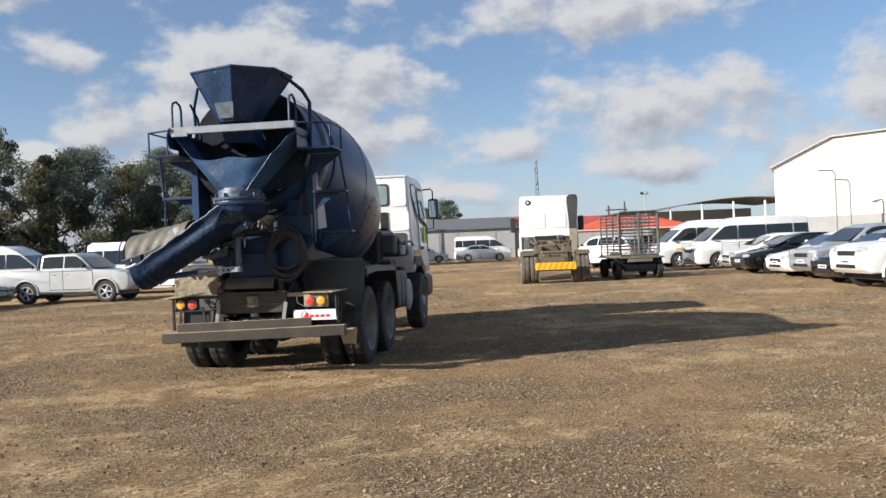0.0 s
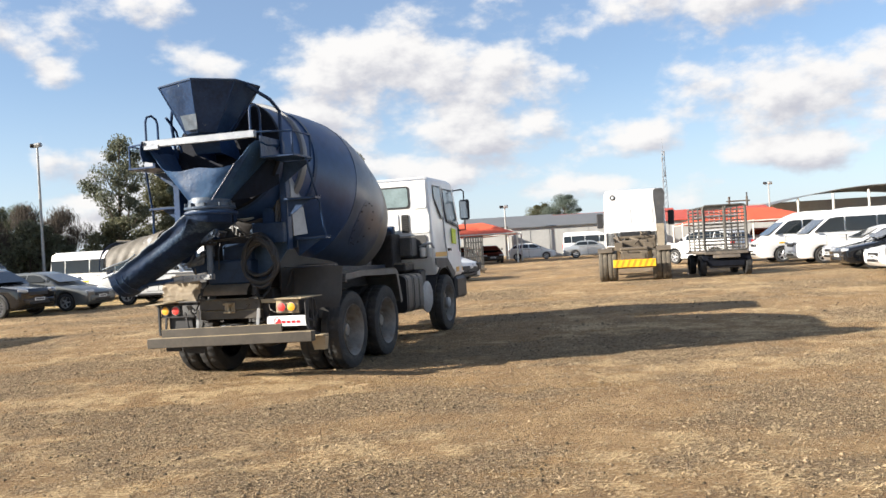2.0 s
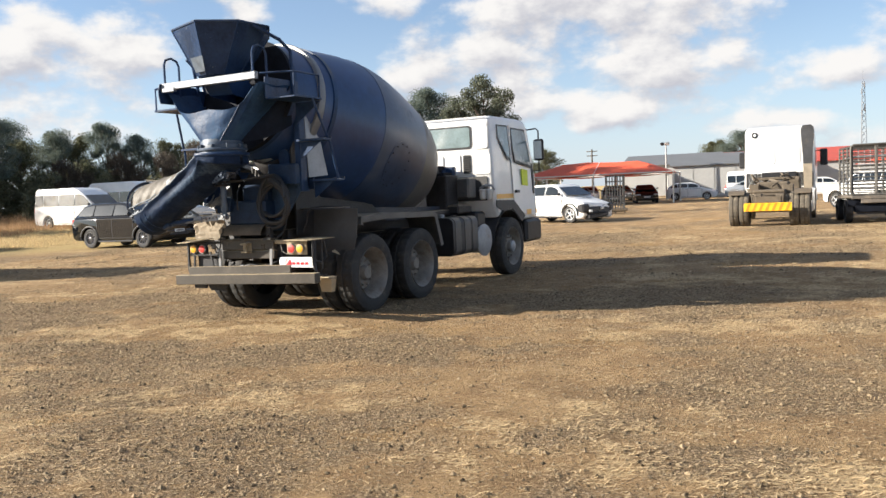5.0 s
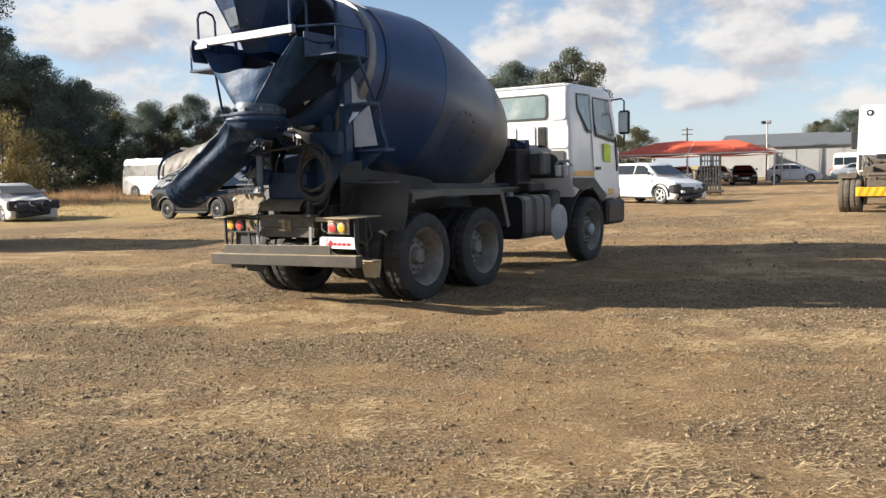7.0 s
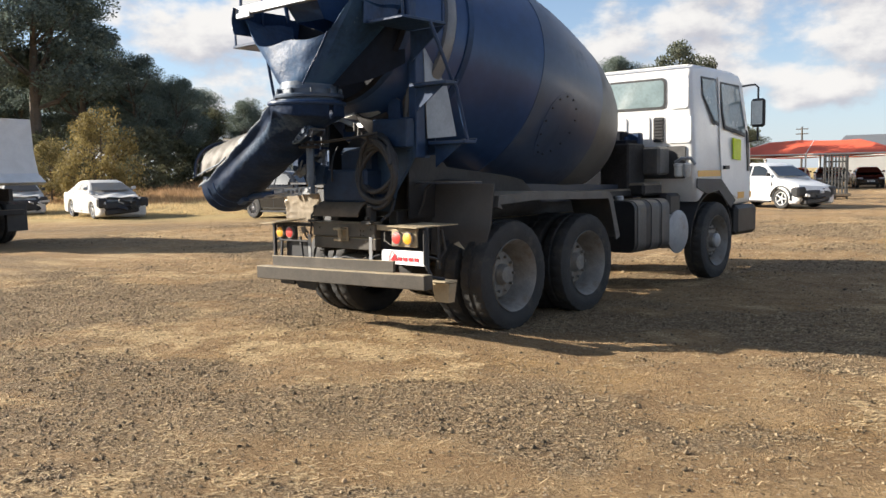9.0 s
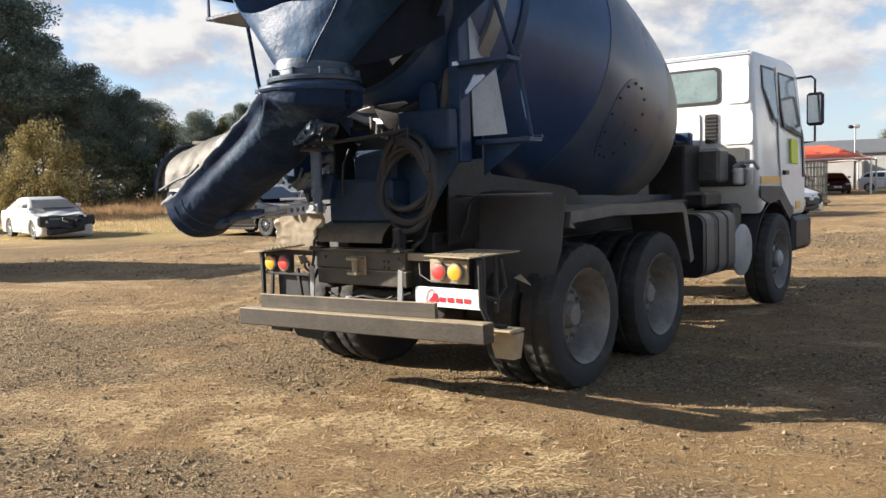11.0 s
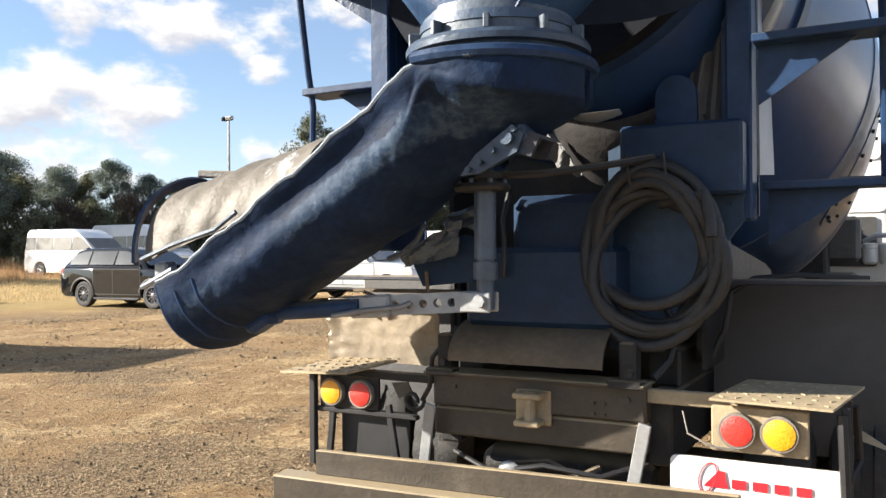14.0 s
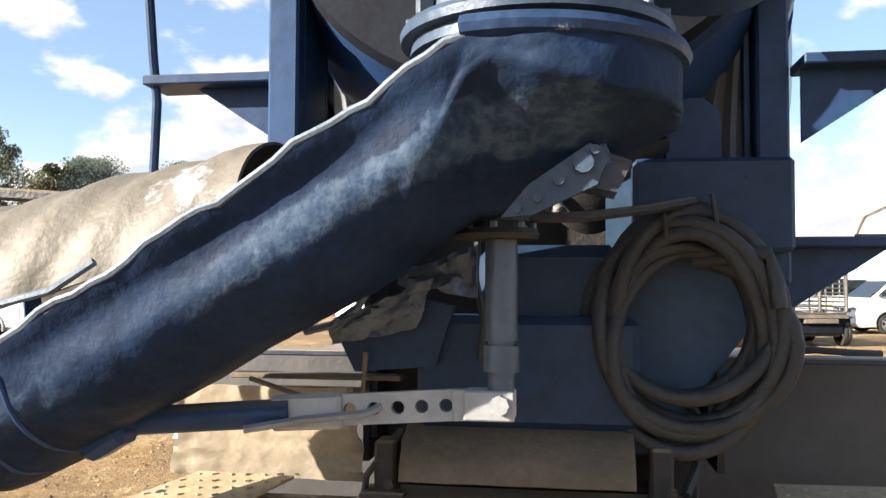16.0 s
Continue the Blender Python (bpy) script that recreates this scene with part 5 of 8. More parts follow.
        prof = [(0.72, 0.0), (1.24, 0.0), (1.24, -0.08), (1.222, -0.08), (1.222, -0.018), (0.72, -0.018)]
        fd = Mesh()
        rows_ = []
        for k, (y0, z0) in enumerate(path):
            a, b = Vector(path[max(0, k - 1)]), Vector(path[min(len(path) - 1, k + 1)])
            t_ = (b - a).normalized()
            nrm = Vector((-t_.y, t_.x))
            rows_.append([(s * px_, y0 + nrm.x * pz_, z0 + 0.02 + nrm.y * pz_ - 0.01 * math.sin(k * 2.0)) for px_, pz_ in prof])
        fd.loft(rows_)
        part("tandem_fender", fd, FENDER, T, "bent dusty steel fender over the rear axles")
    part("loose_cable", Mesh().tube([(0.52, 0.40, 1.06), (0.58, 0.42, 1.19), (0.60, 0.44, 1.33), (0.68, 0.46, 1.385), (0.84, 0.47, 1.40), (0.96, 0.52, 1.39), (1.07, 0.56, 1.385)], 0.011, 7), BLACK, T)
    # added sheet whose grey stands for the lit drum side by the column
    sh = Mesh().sheet(lambda u, v: (0.45 + 0.17 * v ** 1.4 + (0.625 - 0.45 - 0.17 * v ** 1.4) * u, 0.27 + 0.03 * math.sin(3 * v) + 0.012 * math.sin(16 * u), 1.95 + 0.66 * v), 14, 14, 0.005)
    part("bent_sheet", sh, FENDER, T, "grey ribbed sheet standing for the lit drum side")
    sh = Mesh().sheet(lambda u, v: (-0.665 + 0.16 * u + 0.10 * (1 - v) * u, 0.34 + 0.03 * math.sin(3 * v + 1.7) + 0.01 * math.sin(11 * u), 1.98 + 0.74 * v), 10, 12, 0.005)
    part("bent_sheet", sh, PALE_STEEL, T, "pale sheet beside the drum mouth")
    lug = Mesh().slab([(x, 0.20, z) for x, z in [(0.37, 1.90), (0.53, 1.90)] + [(0.45 + 0.075 * math.cos(radians(k)), 2.065 + 0.075 * math.sin(radians(k))) for k in range(0, 181, 20)]], (0, 0.03, 0))
    part("lifting_lug", lug, NAVY, T, "navy rounded lug plate")
    tor = Mesh().slab([(1.05, 0.35, 0.86), (1.16, 0.30, 0.80), (1.02, 0.32, 0.84)], (0, 0.01, 0))
    part("torn_strip", tor, CHECKER, T)
    ft = Mesh().loft([[(1.02, 0.02, 0.53), (1.22, 0.02, 0.53), (1.22, 0.12, 0.53), (1.02, 0.12, 0.53)], [(1.06, 0.03, 0.37), (1.20, 0.03, 0.37), (1.20, 0.11, 0.37), (1.06, 0.11, 0.37)]])
    ft.box((1.12, 0.07, 0.545), (0.17, 0.16, 0.02), 0.004)
    part("hanging_bracket", ft, CHECKER, T, "dusty folded metal bracket")
    axl = Mesh().lathe((-0.35, 0.25, 0.62), (0.35, 0.25, 0.62), [(0, 0.05), (0.05, 0.09), (0.65, 0.09), (0.7, 0.05)], 14)
    axl.tube([(-0.2, 0.1, 0.66), (0.0, 0.05, 0.7), (0.12, 0.04, 0.66), (0.2, 0.06, 0.7)], 0.012, 6)
    part("air_tank", axl, CHASSIS, T)
    mir = Mesh().lathe((-0.12, -0.02, 0.66), (-0.12, -0.3, 0.66), [(0, 0.04), (0.02, 0.05), (0.04, 0.03)], 14)
    part("air_coupling", mir, PALE_STEEL, T)

    # side equipment: fuel tank, cover disc, boxes
    ft = Mesh().loft([[(x, y, z) for x, z in rounded(0.82, 0.80, 0.56, 0.60, 0.10)] for y in (3.45, 4.30)])
    tkk = part("fuel_tank", ft, BLACK, T, "dark fuel tank with two straps")
    for y in (3.62, 3.95, 4.22):
        s_ = Mesh().loft([[(x, y + dy, z) for x, z in rounded(0.82, 0.80, 0.575, 0.615, 0.105)] for dy in (-0.10, 0.10)])
        part("tank_panel", s_, FENDER, tkk)
    part("tank_cap", Mesh().lathe((0.82, 3.6, 1.10), (0.82, 3.6, 1.2), [(0, 0.05), (0.05, 0.05), (0.06, 0.03)], 12), PALE_STEEL, tkk)
    dc = Mesh().lathe((0.85, 4.62, 0.68), (1.9, 4.57, 0.68), [(0, 0.22), (0.18, 0.22), (0.22, 0.27), (0.235, 0.27), (0.245, 0.25), (0.25, 0.0)], 32)
    part("air_cleaner", dc, PALE_STEEL, T, "round pale air cleaner cover")
    bx = Mesh().box((0.78, 4.72, 0.98), (0.42, 0.34, 0.36), 0.04)
    part("battery_box", bx, BLACK, T)
    part("tool_box", Mesh().box((-0.82, 3.7, 0.78), (0.5, 1.0, 0.5), 0.05), BLACK, T)
    sidegear = Mesh().box((0.60, 3.6, 1.18), (0.2, 1.3, 0.10), 0.02)
    sidegear.box((0.7, 4.35, 1.22), (0.35, 0.5, 0.16), 0.03)
    part("side_tray", sidegear, CHASSIS, T)
    mixer_cab(T)
    return T


def side_prism(outline, half, inset=0.05, shape=None, steps=3):
    """A body from a side outline of (y, z), extruded over -half..half in x with rounded edges. shape(y, z, x) may move the points."""
    cy = sum(p[0] for p in outline) / len(outline)
    n = len(outline)
    rings = []
    area = sum(outline[i][0] * outline[(i + 1) % n][1] - outline[(i + 1) % n][0] * outline[i][1] for i in range(n))
    sg = 1 if area > 0 else -1

    def shrunk(d):
        out = []
        for i in range(n):
            (y0, z0), (y1, z1), (y2, z2) = outline[i - 1], outline[i], outline[(i + 1) % n]
            e1, e2 = Vector((y1 - y0, z1 - z0)), Vector((y2 - y1, z2 - z1))
            if e1.length < 1e-6 or e2.length < 1e-6:
                out.append((y1, z1))
                continue
            n1, n2 = Vector((-e1.y, e1.x)).normalized() * sg, Vector((-e2.y, e2.x)).normalized() * sg
            b = n1 + n2
            b = b.normalized() if b.length > 1e-6 else n1
            k = d / max(0.5, b.dot(n1))
            out.append((y1 + b.x * k, z1 + b.y * k))
        return out
    for side in (-1, 1):
        ks = range(steps + 1) if side < 0 else range(steps, -1, -1)
        for k in ks:
            a = math.pi / 2 * k / steps
            d = inset * (1 - math.sin(a))
            x = side * (half - inset * (1 - math.cos(a)))
            rings.append([(x, y, z) for y, z in shrunk(d)])
    if shape:
        rings = [[shape(*p) for p in r] for r in rings]
    if sg < 0:
        rings = rings[::-1]
    return Mesh().loft(rings)


def arc(cy, cz, r, a0, a1, n=8):
    return [(cy + r * math.cos(radians(a0 + (a1 - a0) * k / n)), cz + r * math.sin(radians(a0 + (a1 - a0) * k / n))) for k in range(n + 1)]


def mixer_cab(T):
    outline = [(5.0, 1.32), (5.04, 1.22)] + arc(5.57, 0.50, 0.68, 128, 41, 8) + [(6.28, 0.95), (6.98, 0.95), (7.03, 1.1), (6.98, 1.75), (6.70, 2.66), (6.58, 2.77), (6.3, 2.805), (5.15, 2.805), (5.03, 2.76), (5.0, 2.66)]

    def tumble(x, y, z):
        return (x * (1 - 0.065 * float(smooth(1.7, 2.75, z))) * (1 - 0.05 * float(smooth(6.6, 7.1, y))), y, z)
    body = side_prism(outline, 1.13, 0.06, tumble)
    cab = part("cab", body, WHITE, T, "white flat-faced truck cab with sliding dust")
    # rear wall: window with rubber seal, pressed panels, vent
    def rear_panel(name, x, z, w, h, material, lift, r=0.05, label="", parent=cab):
        m = Mesh().slab([(px, 4.998, pz) for px, pz in rounded(x, z, w, h, r)], (0, -lift, 0))
        return part(name, m, material, parent, label)
    rear_panel("window_seal", 0.0, 2.45, 1.44, 0.40, BLACK, 0.010, 0.06)
    rear_panel("rear_window", 0.0, 2.45, 1.38, 0.34, CAB_GLASS, 0.014, 0.05, "dusty rear window")
    for x in (-0.90, 0.90):
        rear_panel("pressed_panel", x, 2.45, 0.26, 0.42, WHITE, 0.014)
        rear_panel("pressed_panel", x, 1.98, 0.34, 0.36, WHITE, 0.014)
    for x in (-0.60, -0.30, 0.02, 0.36):
        rear_panel("pressed_panel", x, 1.98, 0.26, 0.36, WHITE, 0.014)
    v = rear_panel("cab_vent", 0.62, 1.98, 0.14, 0.32, BLACK, 0.02, 0.02, "black louvred vent")
    for k in range(7):
        part("slat", Mesh().box((0.62, 4.972, 1.86 + 0.04 * k), (0.11, 0.012, 0.016), 0, (30, 0, 0)), PANEL, v)
    rear_panel("lower_panel", 0.0, 1.55, 2.0, 0.42, PANEL, 0.02, 0.03)
    part("roof_gutter", Mesh().box((0, 5.0, 2.785), (2.06, 0.03, 0.02), 0.005), WHITE, cab)
    for s in (-1, 1):
        X = s * 1.135

        def side(name, poly, material, lift, parent, label=""):
            pts = []
            for y, z in poly:
                p = tumble(X, y, z)
                pts.append((p[0], p[1], p[2]))
            return part(name, Mesh().slab(pts, (s * lift, 0, 0)), material, parent, label)
        dpoly = [(5.80, 1.22), (6.30, 1.05), (6.84, 1.02), (6.86, 1.75), (6.62, 2.66), (5.80, 2.68)]
        door = side("door", dpoly, WHITE, 0.012, cab, "white cab door")
        side("window_frame", [(5.85, 2.63), (6.50, 2.62), (6.66, 1.90), (5.90, 2.0), (5.85, 2.2)], BLACK, 0.016, door)
        side("window", [(5.88, 2.60), (6.47, 2.59), (6.61, 1.95), (5.93, 2.04), (5.88, 2.22)], CAB_GLASS, 0.020, door, "pale teal side window")
        side("door_handle", [(5.86, 1.50), (6.0, 1.50), (6.0, 1.45), (5.86, 1.45)], BLACK, 0.035, door)
        side("sticker", [(6.18, 1.88), (6.45, 1.86), (6.44, 1.57), (6.18, 1.59)], LIME, 0.015, door, "lime yellow sticker")
        side("window_frame", [(5.28, 2.66), (5.74, 2.66), (5.74, 2.03), (5.60, 2.06), (5.28, 2.42)], BLACK, 0.006, cab)
        side("quarter_window", [(5.31, 2.63), (5.71, 2.63), (5.71, 2.08), (5.61, 2.10), (5.31, 2.43)], CAB_GLASS, 0.010, cab)
        side("stripe", [(5.06, 1.44), (5.78, 1.44), (5.78, 1.36), (5.06, 1.36)], ORANGE, 0.004, cab, "thin orange side stripe")
        side("stripe", [(6.35, 1.13), (6.95, 1.13), (6.95, 1.04), (6.35, 1.04)], ORANGE, 0.016, cab, "thin orange side stripe")
        side("arch_trim", [(5.02, 1.34), (5.78, 1.32), (6.28, 1.02), (6.12, 0.92), (5.70, 1.17), (5.30, 1.14), (5.02, 1.22)], PANEL, 0.012, cab)
        side("front_grab_slot", [(6.70, 2.0), (6.80, 1.9), (6.84, 1.42), (6.72, 1.42)], BLACK, 0.014, door)
        mo = Mesh().tube([(s * 1.06, 6.66, 2.62), (s * 1.22, 6.74, 2.64), (s * 1.26, 6.76, 2.6), (s * 1.26, 6.76, 1.85), (s * 1.10, 6.80, 1.84)], 0.014, 7)
        arm = part("mirror_arm", mo, BLACK, cab)
        part("mirror", Mesh().box((s * 1.27, 6.74, 2.24), (0.20, 0.08, 0.40), 0.03), BLACK, arm, "tall black door mirror")
        part("mirror_glass", Mesh().box((s * 1.27, 6.695, 2.24), (0.15, 0.006, 0.33), 0.0), mat("mirror_silver", (0.8, 0.82, 0.84), 0.05, 1.0, var=0.02), arm)
        bum = Mesh().box((s * 0.90, 6.70, 0.73), (0.50, 0.74, 0.42), 0.05)
        part("bumper_corner", bum, BLACK, cab)
        stp = Mesh().box((s * 0.98, 6.55, 0.56), (0.30, 0.46, 0.04), 0.01)
        part("cab_step", stp, BLACK, cab)
        arch_ = Mesh().sheet(lambda u, v: (s * (0.62 + 0.50 * v), 5.57 + 0.665 * math.cos(radians(8 + 164 * u)), 0.50 + 0.645 * math.sin(radians(8 + 164 * u))), 16, 2, 0.012 * s)
        part("wheel_arch", arch_, BLACK, cab)
    ws = Mesh().slab([(-0.95, 6.985, 1.78), (0.95, 6.985, 1.78), (0.9, 6.715, 2.60), (-0.9, 6.715, 2.60)], (0, 0.02, 0.006))
    part("windscreen", ws, CAB_GLASS, cab)
    part("wiper", Mesh().tube([(-0.4, 7.03, 1.8), (0.1, 6.95, 2.1)], 0.01, 5), BLACK, cab)
    part("grille", Mesh().box((0, 7.02, 1.2), (1.4, 0.04, 0.4), 0.02), BLACK, cab)
    for s in (-1, 1):
        part("headlamp", Mesh().box((s * 0.75, 7.05, 0.78), (0.36, 0.06, 0.18), 0.03), CLEAR_LENS, cab)
    part("front_bumper", Mesh().box((0, 7.0, 0.73), (1.5, 0.16, 0.42), 0.05), BLACK, cab)


mixer = mixer_truck()


def rubber_hose():
    """A hose wound in loose loops, hanging on the bearing plate."""
    rnd = random.Random(4)
    pts = []
    turns, per = 9, 30
    for k in range(turns * per + 8):
        a = 2 * math.pi * k / per
        t = k / per
        w = 0.5 - 0.5 * math.cos(a - math.pi / 2)
        rx = 0.212 + 0.034 * math.sin(t * 2.3) + 0.012 * math.sin(t * 5.1)
        rz = 0.258 + 0.042 * math.sin(t * 1.7 + 1)
        cz = -0.045 * (1 + math.sin(t * 2.9))
        lay = 0.035 * math.sin(t * 1.31 * math.pi)
        pts.append((0.40 + rx * math.cos(a) + 0.012 * math.sin(t * 3.7), 0.02 + lay + 0.02 * math.cos(a * 2 + t), 1.53 + cz + rz * math.sin(a)))
    pts += [(0.60, -0.03, 1.68), (0.615, -0.04, 1.61), (0.62, -0.05, 1.54)]
    m = Mesh().tube(pts, 0.021, 10)
    ob = single("rubber_hose", m, HOSE, mixer.matrix_basis.copy(), "coiled dusty black rubber hose hanging on the mixer", "hose", angle=60)
    for x in (0.33, 0.46):
        tie = Mesh().tube([(x, -0.035, 1.835), (x + 0.012, -0.045, 1.745), (x + 0.02, 0.0, 1.69)], 0.006, 6)
        part("wire_tie", tie, HOSE, ob)


rubber_hose()


# ---- parked cars, vans and pickups ----
def paint(name, col, metal=0.0, rough=0.3, dusty=0.12):
    return mat(name, col, rough, metal, var=0.06, scale=2.0, dirt=(0.42, 0.35, 0.26), amount=dusty, dscale=1.8, coat=0.5)


CAR_WHITE = paint("white_car_paint", (0.74, 0.74, 0.73))
CAR_SILVER = paint("silver_car_paint", (0.42, 0.44, 0.46), 0.5)
CAR_GREY = paint("grey_car_paint", (0.16, 0.17, 0.17), 0.4)
CAR_BLACK = paint("black_car_paint", (0.007, 0.008, 0.010), 0.06, 0.08, 0.03)
CAR_CREAM = paint("pale_silver_paint", (0.52, 0.53, 0.53), 0.25)
WRECK_WHITE = mat("faded_white_wreck_paint", (0.54, 0.53, 0.51), 0.5, var=0.14, scale=2, dirt=(0.26, 0.21, 0.15), amount=0.45, dscale=2)
DUSTY_GLASS = mat("dust_coated_glass", (0.10, 0.10, 0.095), 0.45, var=0.2, scale=3, dirt=(0.20, 0.18, 0.15), amount=0.5)
FLAG_GREEN, FLAG_YELLOW, FLAG_RED, FLAG_BLUE = [mat("flag_" + n_, c_, 0.4, var=0.05) for n_, c_ in (("green", (0.02, 0.30, 0.10)), ("yellow", (0.75, 0.52, 0.03)), ("red", (0.55, 0.04, 0.03)), ("blue", (0.02, 0.06, 0.32)))]
PLATE_BAR = mat("plate_white", (0.7, 0.7, 0.68), 0.4, var=0.04)
PLATE_DARK = mat("plate_dark_bar", (0.08, 0.08, 0.08), 0.5, var=0.04)


WHEEL_MESHES = {}


def car_wheel(r, w, material, spokes):
    key = (r, w, material.name, spokes)
    if key in WHEEL_MESHES:
        return WHEEL_MESHES[key]
    rr = r * 0.66
    hub = Mesh().lathe((0.0, 0, 0), (1, 0, 0), [(0, rr * 0.24), (w * 0.40, rr * 0.24), (w * 0.44, rr * 0.16), (w * 0.45, 0.0)], 12)
    rim = Mesh().lathe((0, 0, 0), (1, 0, 0), [(-w * 0.42, rr), (w * 0.42, rr), (w * 0.5, rr * 1.02), (w * 0.5, rr * 0.93), (w * 0.30, rr * 0.86), (0.0, rr * 0.84)], 24, False)
    for k in range(spokes):
        a = 2 * math.pi * k / spokes
        rim.box((w * 0.34, math.cos(a) * rr * 0.52, math.sin(a) * rr * 0.52), (w * 0.14, rr * (0.26 if spokes < 7 else 0.16), rr * 0.86), 0.01, (math.degrees(a) - 90, 0, 0))
    back = Mesh().lathe((0, 0, 0), (1, 0, 0), [(0.02, rr * 0.86), (0.021, 0.0)], 20, False)
    ms = (hub.data("wheel", material), rim.data("rim", material), tyre_mesh(r, w, rr, 28, False).data("tyre", RUBBER), back.data("brake_disc", BLACK))
    WHEEL_MESHES[key] = ms
    return ms


SPECS = {
    # length, width, wheelbase, front overhang, wheel radius, sill, lower outline top points (from the front), cabin outline (from the front), side glass splits
    "sedan": dict(L=4.6, W=1.78, wb=2.68, fo=0.90, r=0.32, sill=0.20, top=[(0, 0.62), (0.12, 0.72), (1.30, 0.94), (3.62, 1.00), (4.45, 0.98), (4.6, 0.84)],
                  cabin=[(1.15, 0.92), (2.0, 1.36), (2.35, 1.44), (3.1, 1.43), (3.35, 1.38), (4.05, 0.98)], roofw=0.62, split=(2.55, 3.5)),
    "hatch": dict(L=4.0, W=1.70, wb=2.50, fo=0.82, r=0.31, sill=0.20, top=[(0, 0.62), (0.10, 0.74), (1.05, 0.95), (3.9, 0.98), (4.0, 0.80)],
                  cabin=[(0.92, 0.93), (1.75, 1.38), (2.1, 1.46), (3.1, 1.45), (3.5, 1.38), (3.92, 0.96)], roofw=0.64, split=(2.3, 3.1)),
    "suv": dict(L=4.5, W=1.84, wb=2.65, fo=0.88, r=0.36, sill=0.28, top=[(0, 0.78), (0.10, 0.92), (1.15, 1.08), (4.3, 1.10), (4.5, 0.90)],
                cabin=[(1.05, 1.05), (1.75, 1.56), (2.1, 1.65), (3.6, 1.63), (3.95, 1.55), (4.38, 1.08)], roofw=0.68, split=(2.35, 3.35)),
    "pickup": dict(L=5.1, W=1.80, wb=3.0, fo=0.88, r=0.385, sill=0.40, top=[(0, 0.88), (0.08, 1.05), (0.5, 1.13), (1.38, 1.18), (3.30, 1.16), (3.32, 1.18), (5.05, 1.18), (5.1, 0.66)],
                   cabin=[(1.28, 1.14), (1.86, 1.66), (2.08, 1.77), (3.12, 1.76), (3.32, 1.71), (3.36, 1.14)], roofw=0.78, split=(2.45, 9)),
    "van": dict(L=5.2, W=1.90, wb=3.0, fo=1.05, r=0.34, sill=0.22, top=[(0, 0.70), (0.10, 0.95), (0.55, 1.15), (5.12, 1.18), (5.2, 0.7)],
                cabin=[(0.42, 1.10), (1.30, 1.86), (1.65, 2.06), (2.1, 2.22), (4.9, 2.22), (5.08, 2.10), (5.17, 1.12)], roofw=0.74, split=(1.95, 3.2, 4.4)),
    "high_van": dict(L=6.2, W=2.0, wb=3.6, fo=1.05, r=0.36, sill=0.26, top=[(0, 0.75), (0.12, 1.0), (0.75, 1.28), (6.12, 1.30), (6.2, 0.75)],
                     cabin=[(0.60, 1.24), (1.40, 1.98), (1.8, 2.35), (2.5, 2.62), (5.9, 2.62), (6.08, 2.5), (6.17, 1.25)], roofw=0.80, split=(2.1, 3.4, 4.7)),
}


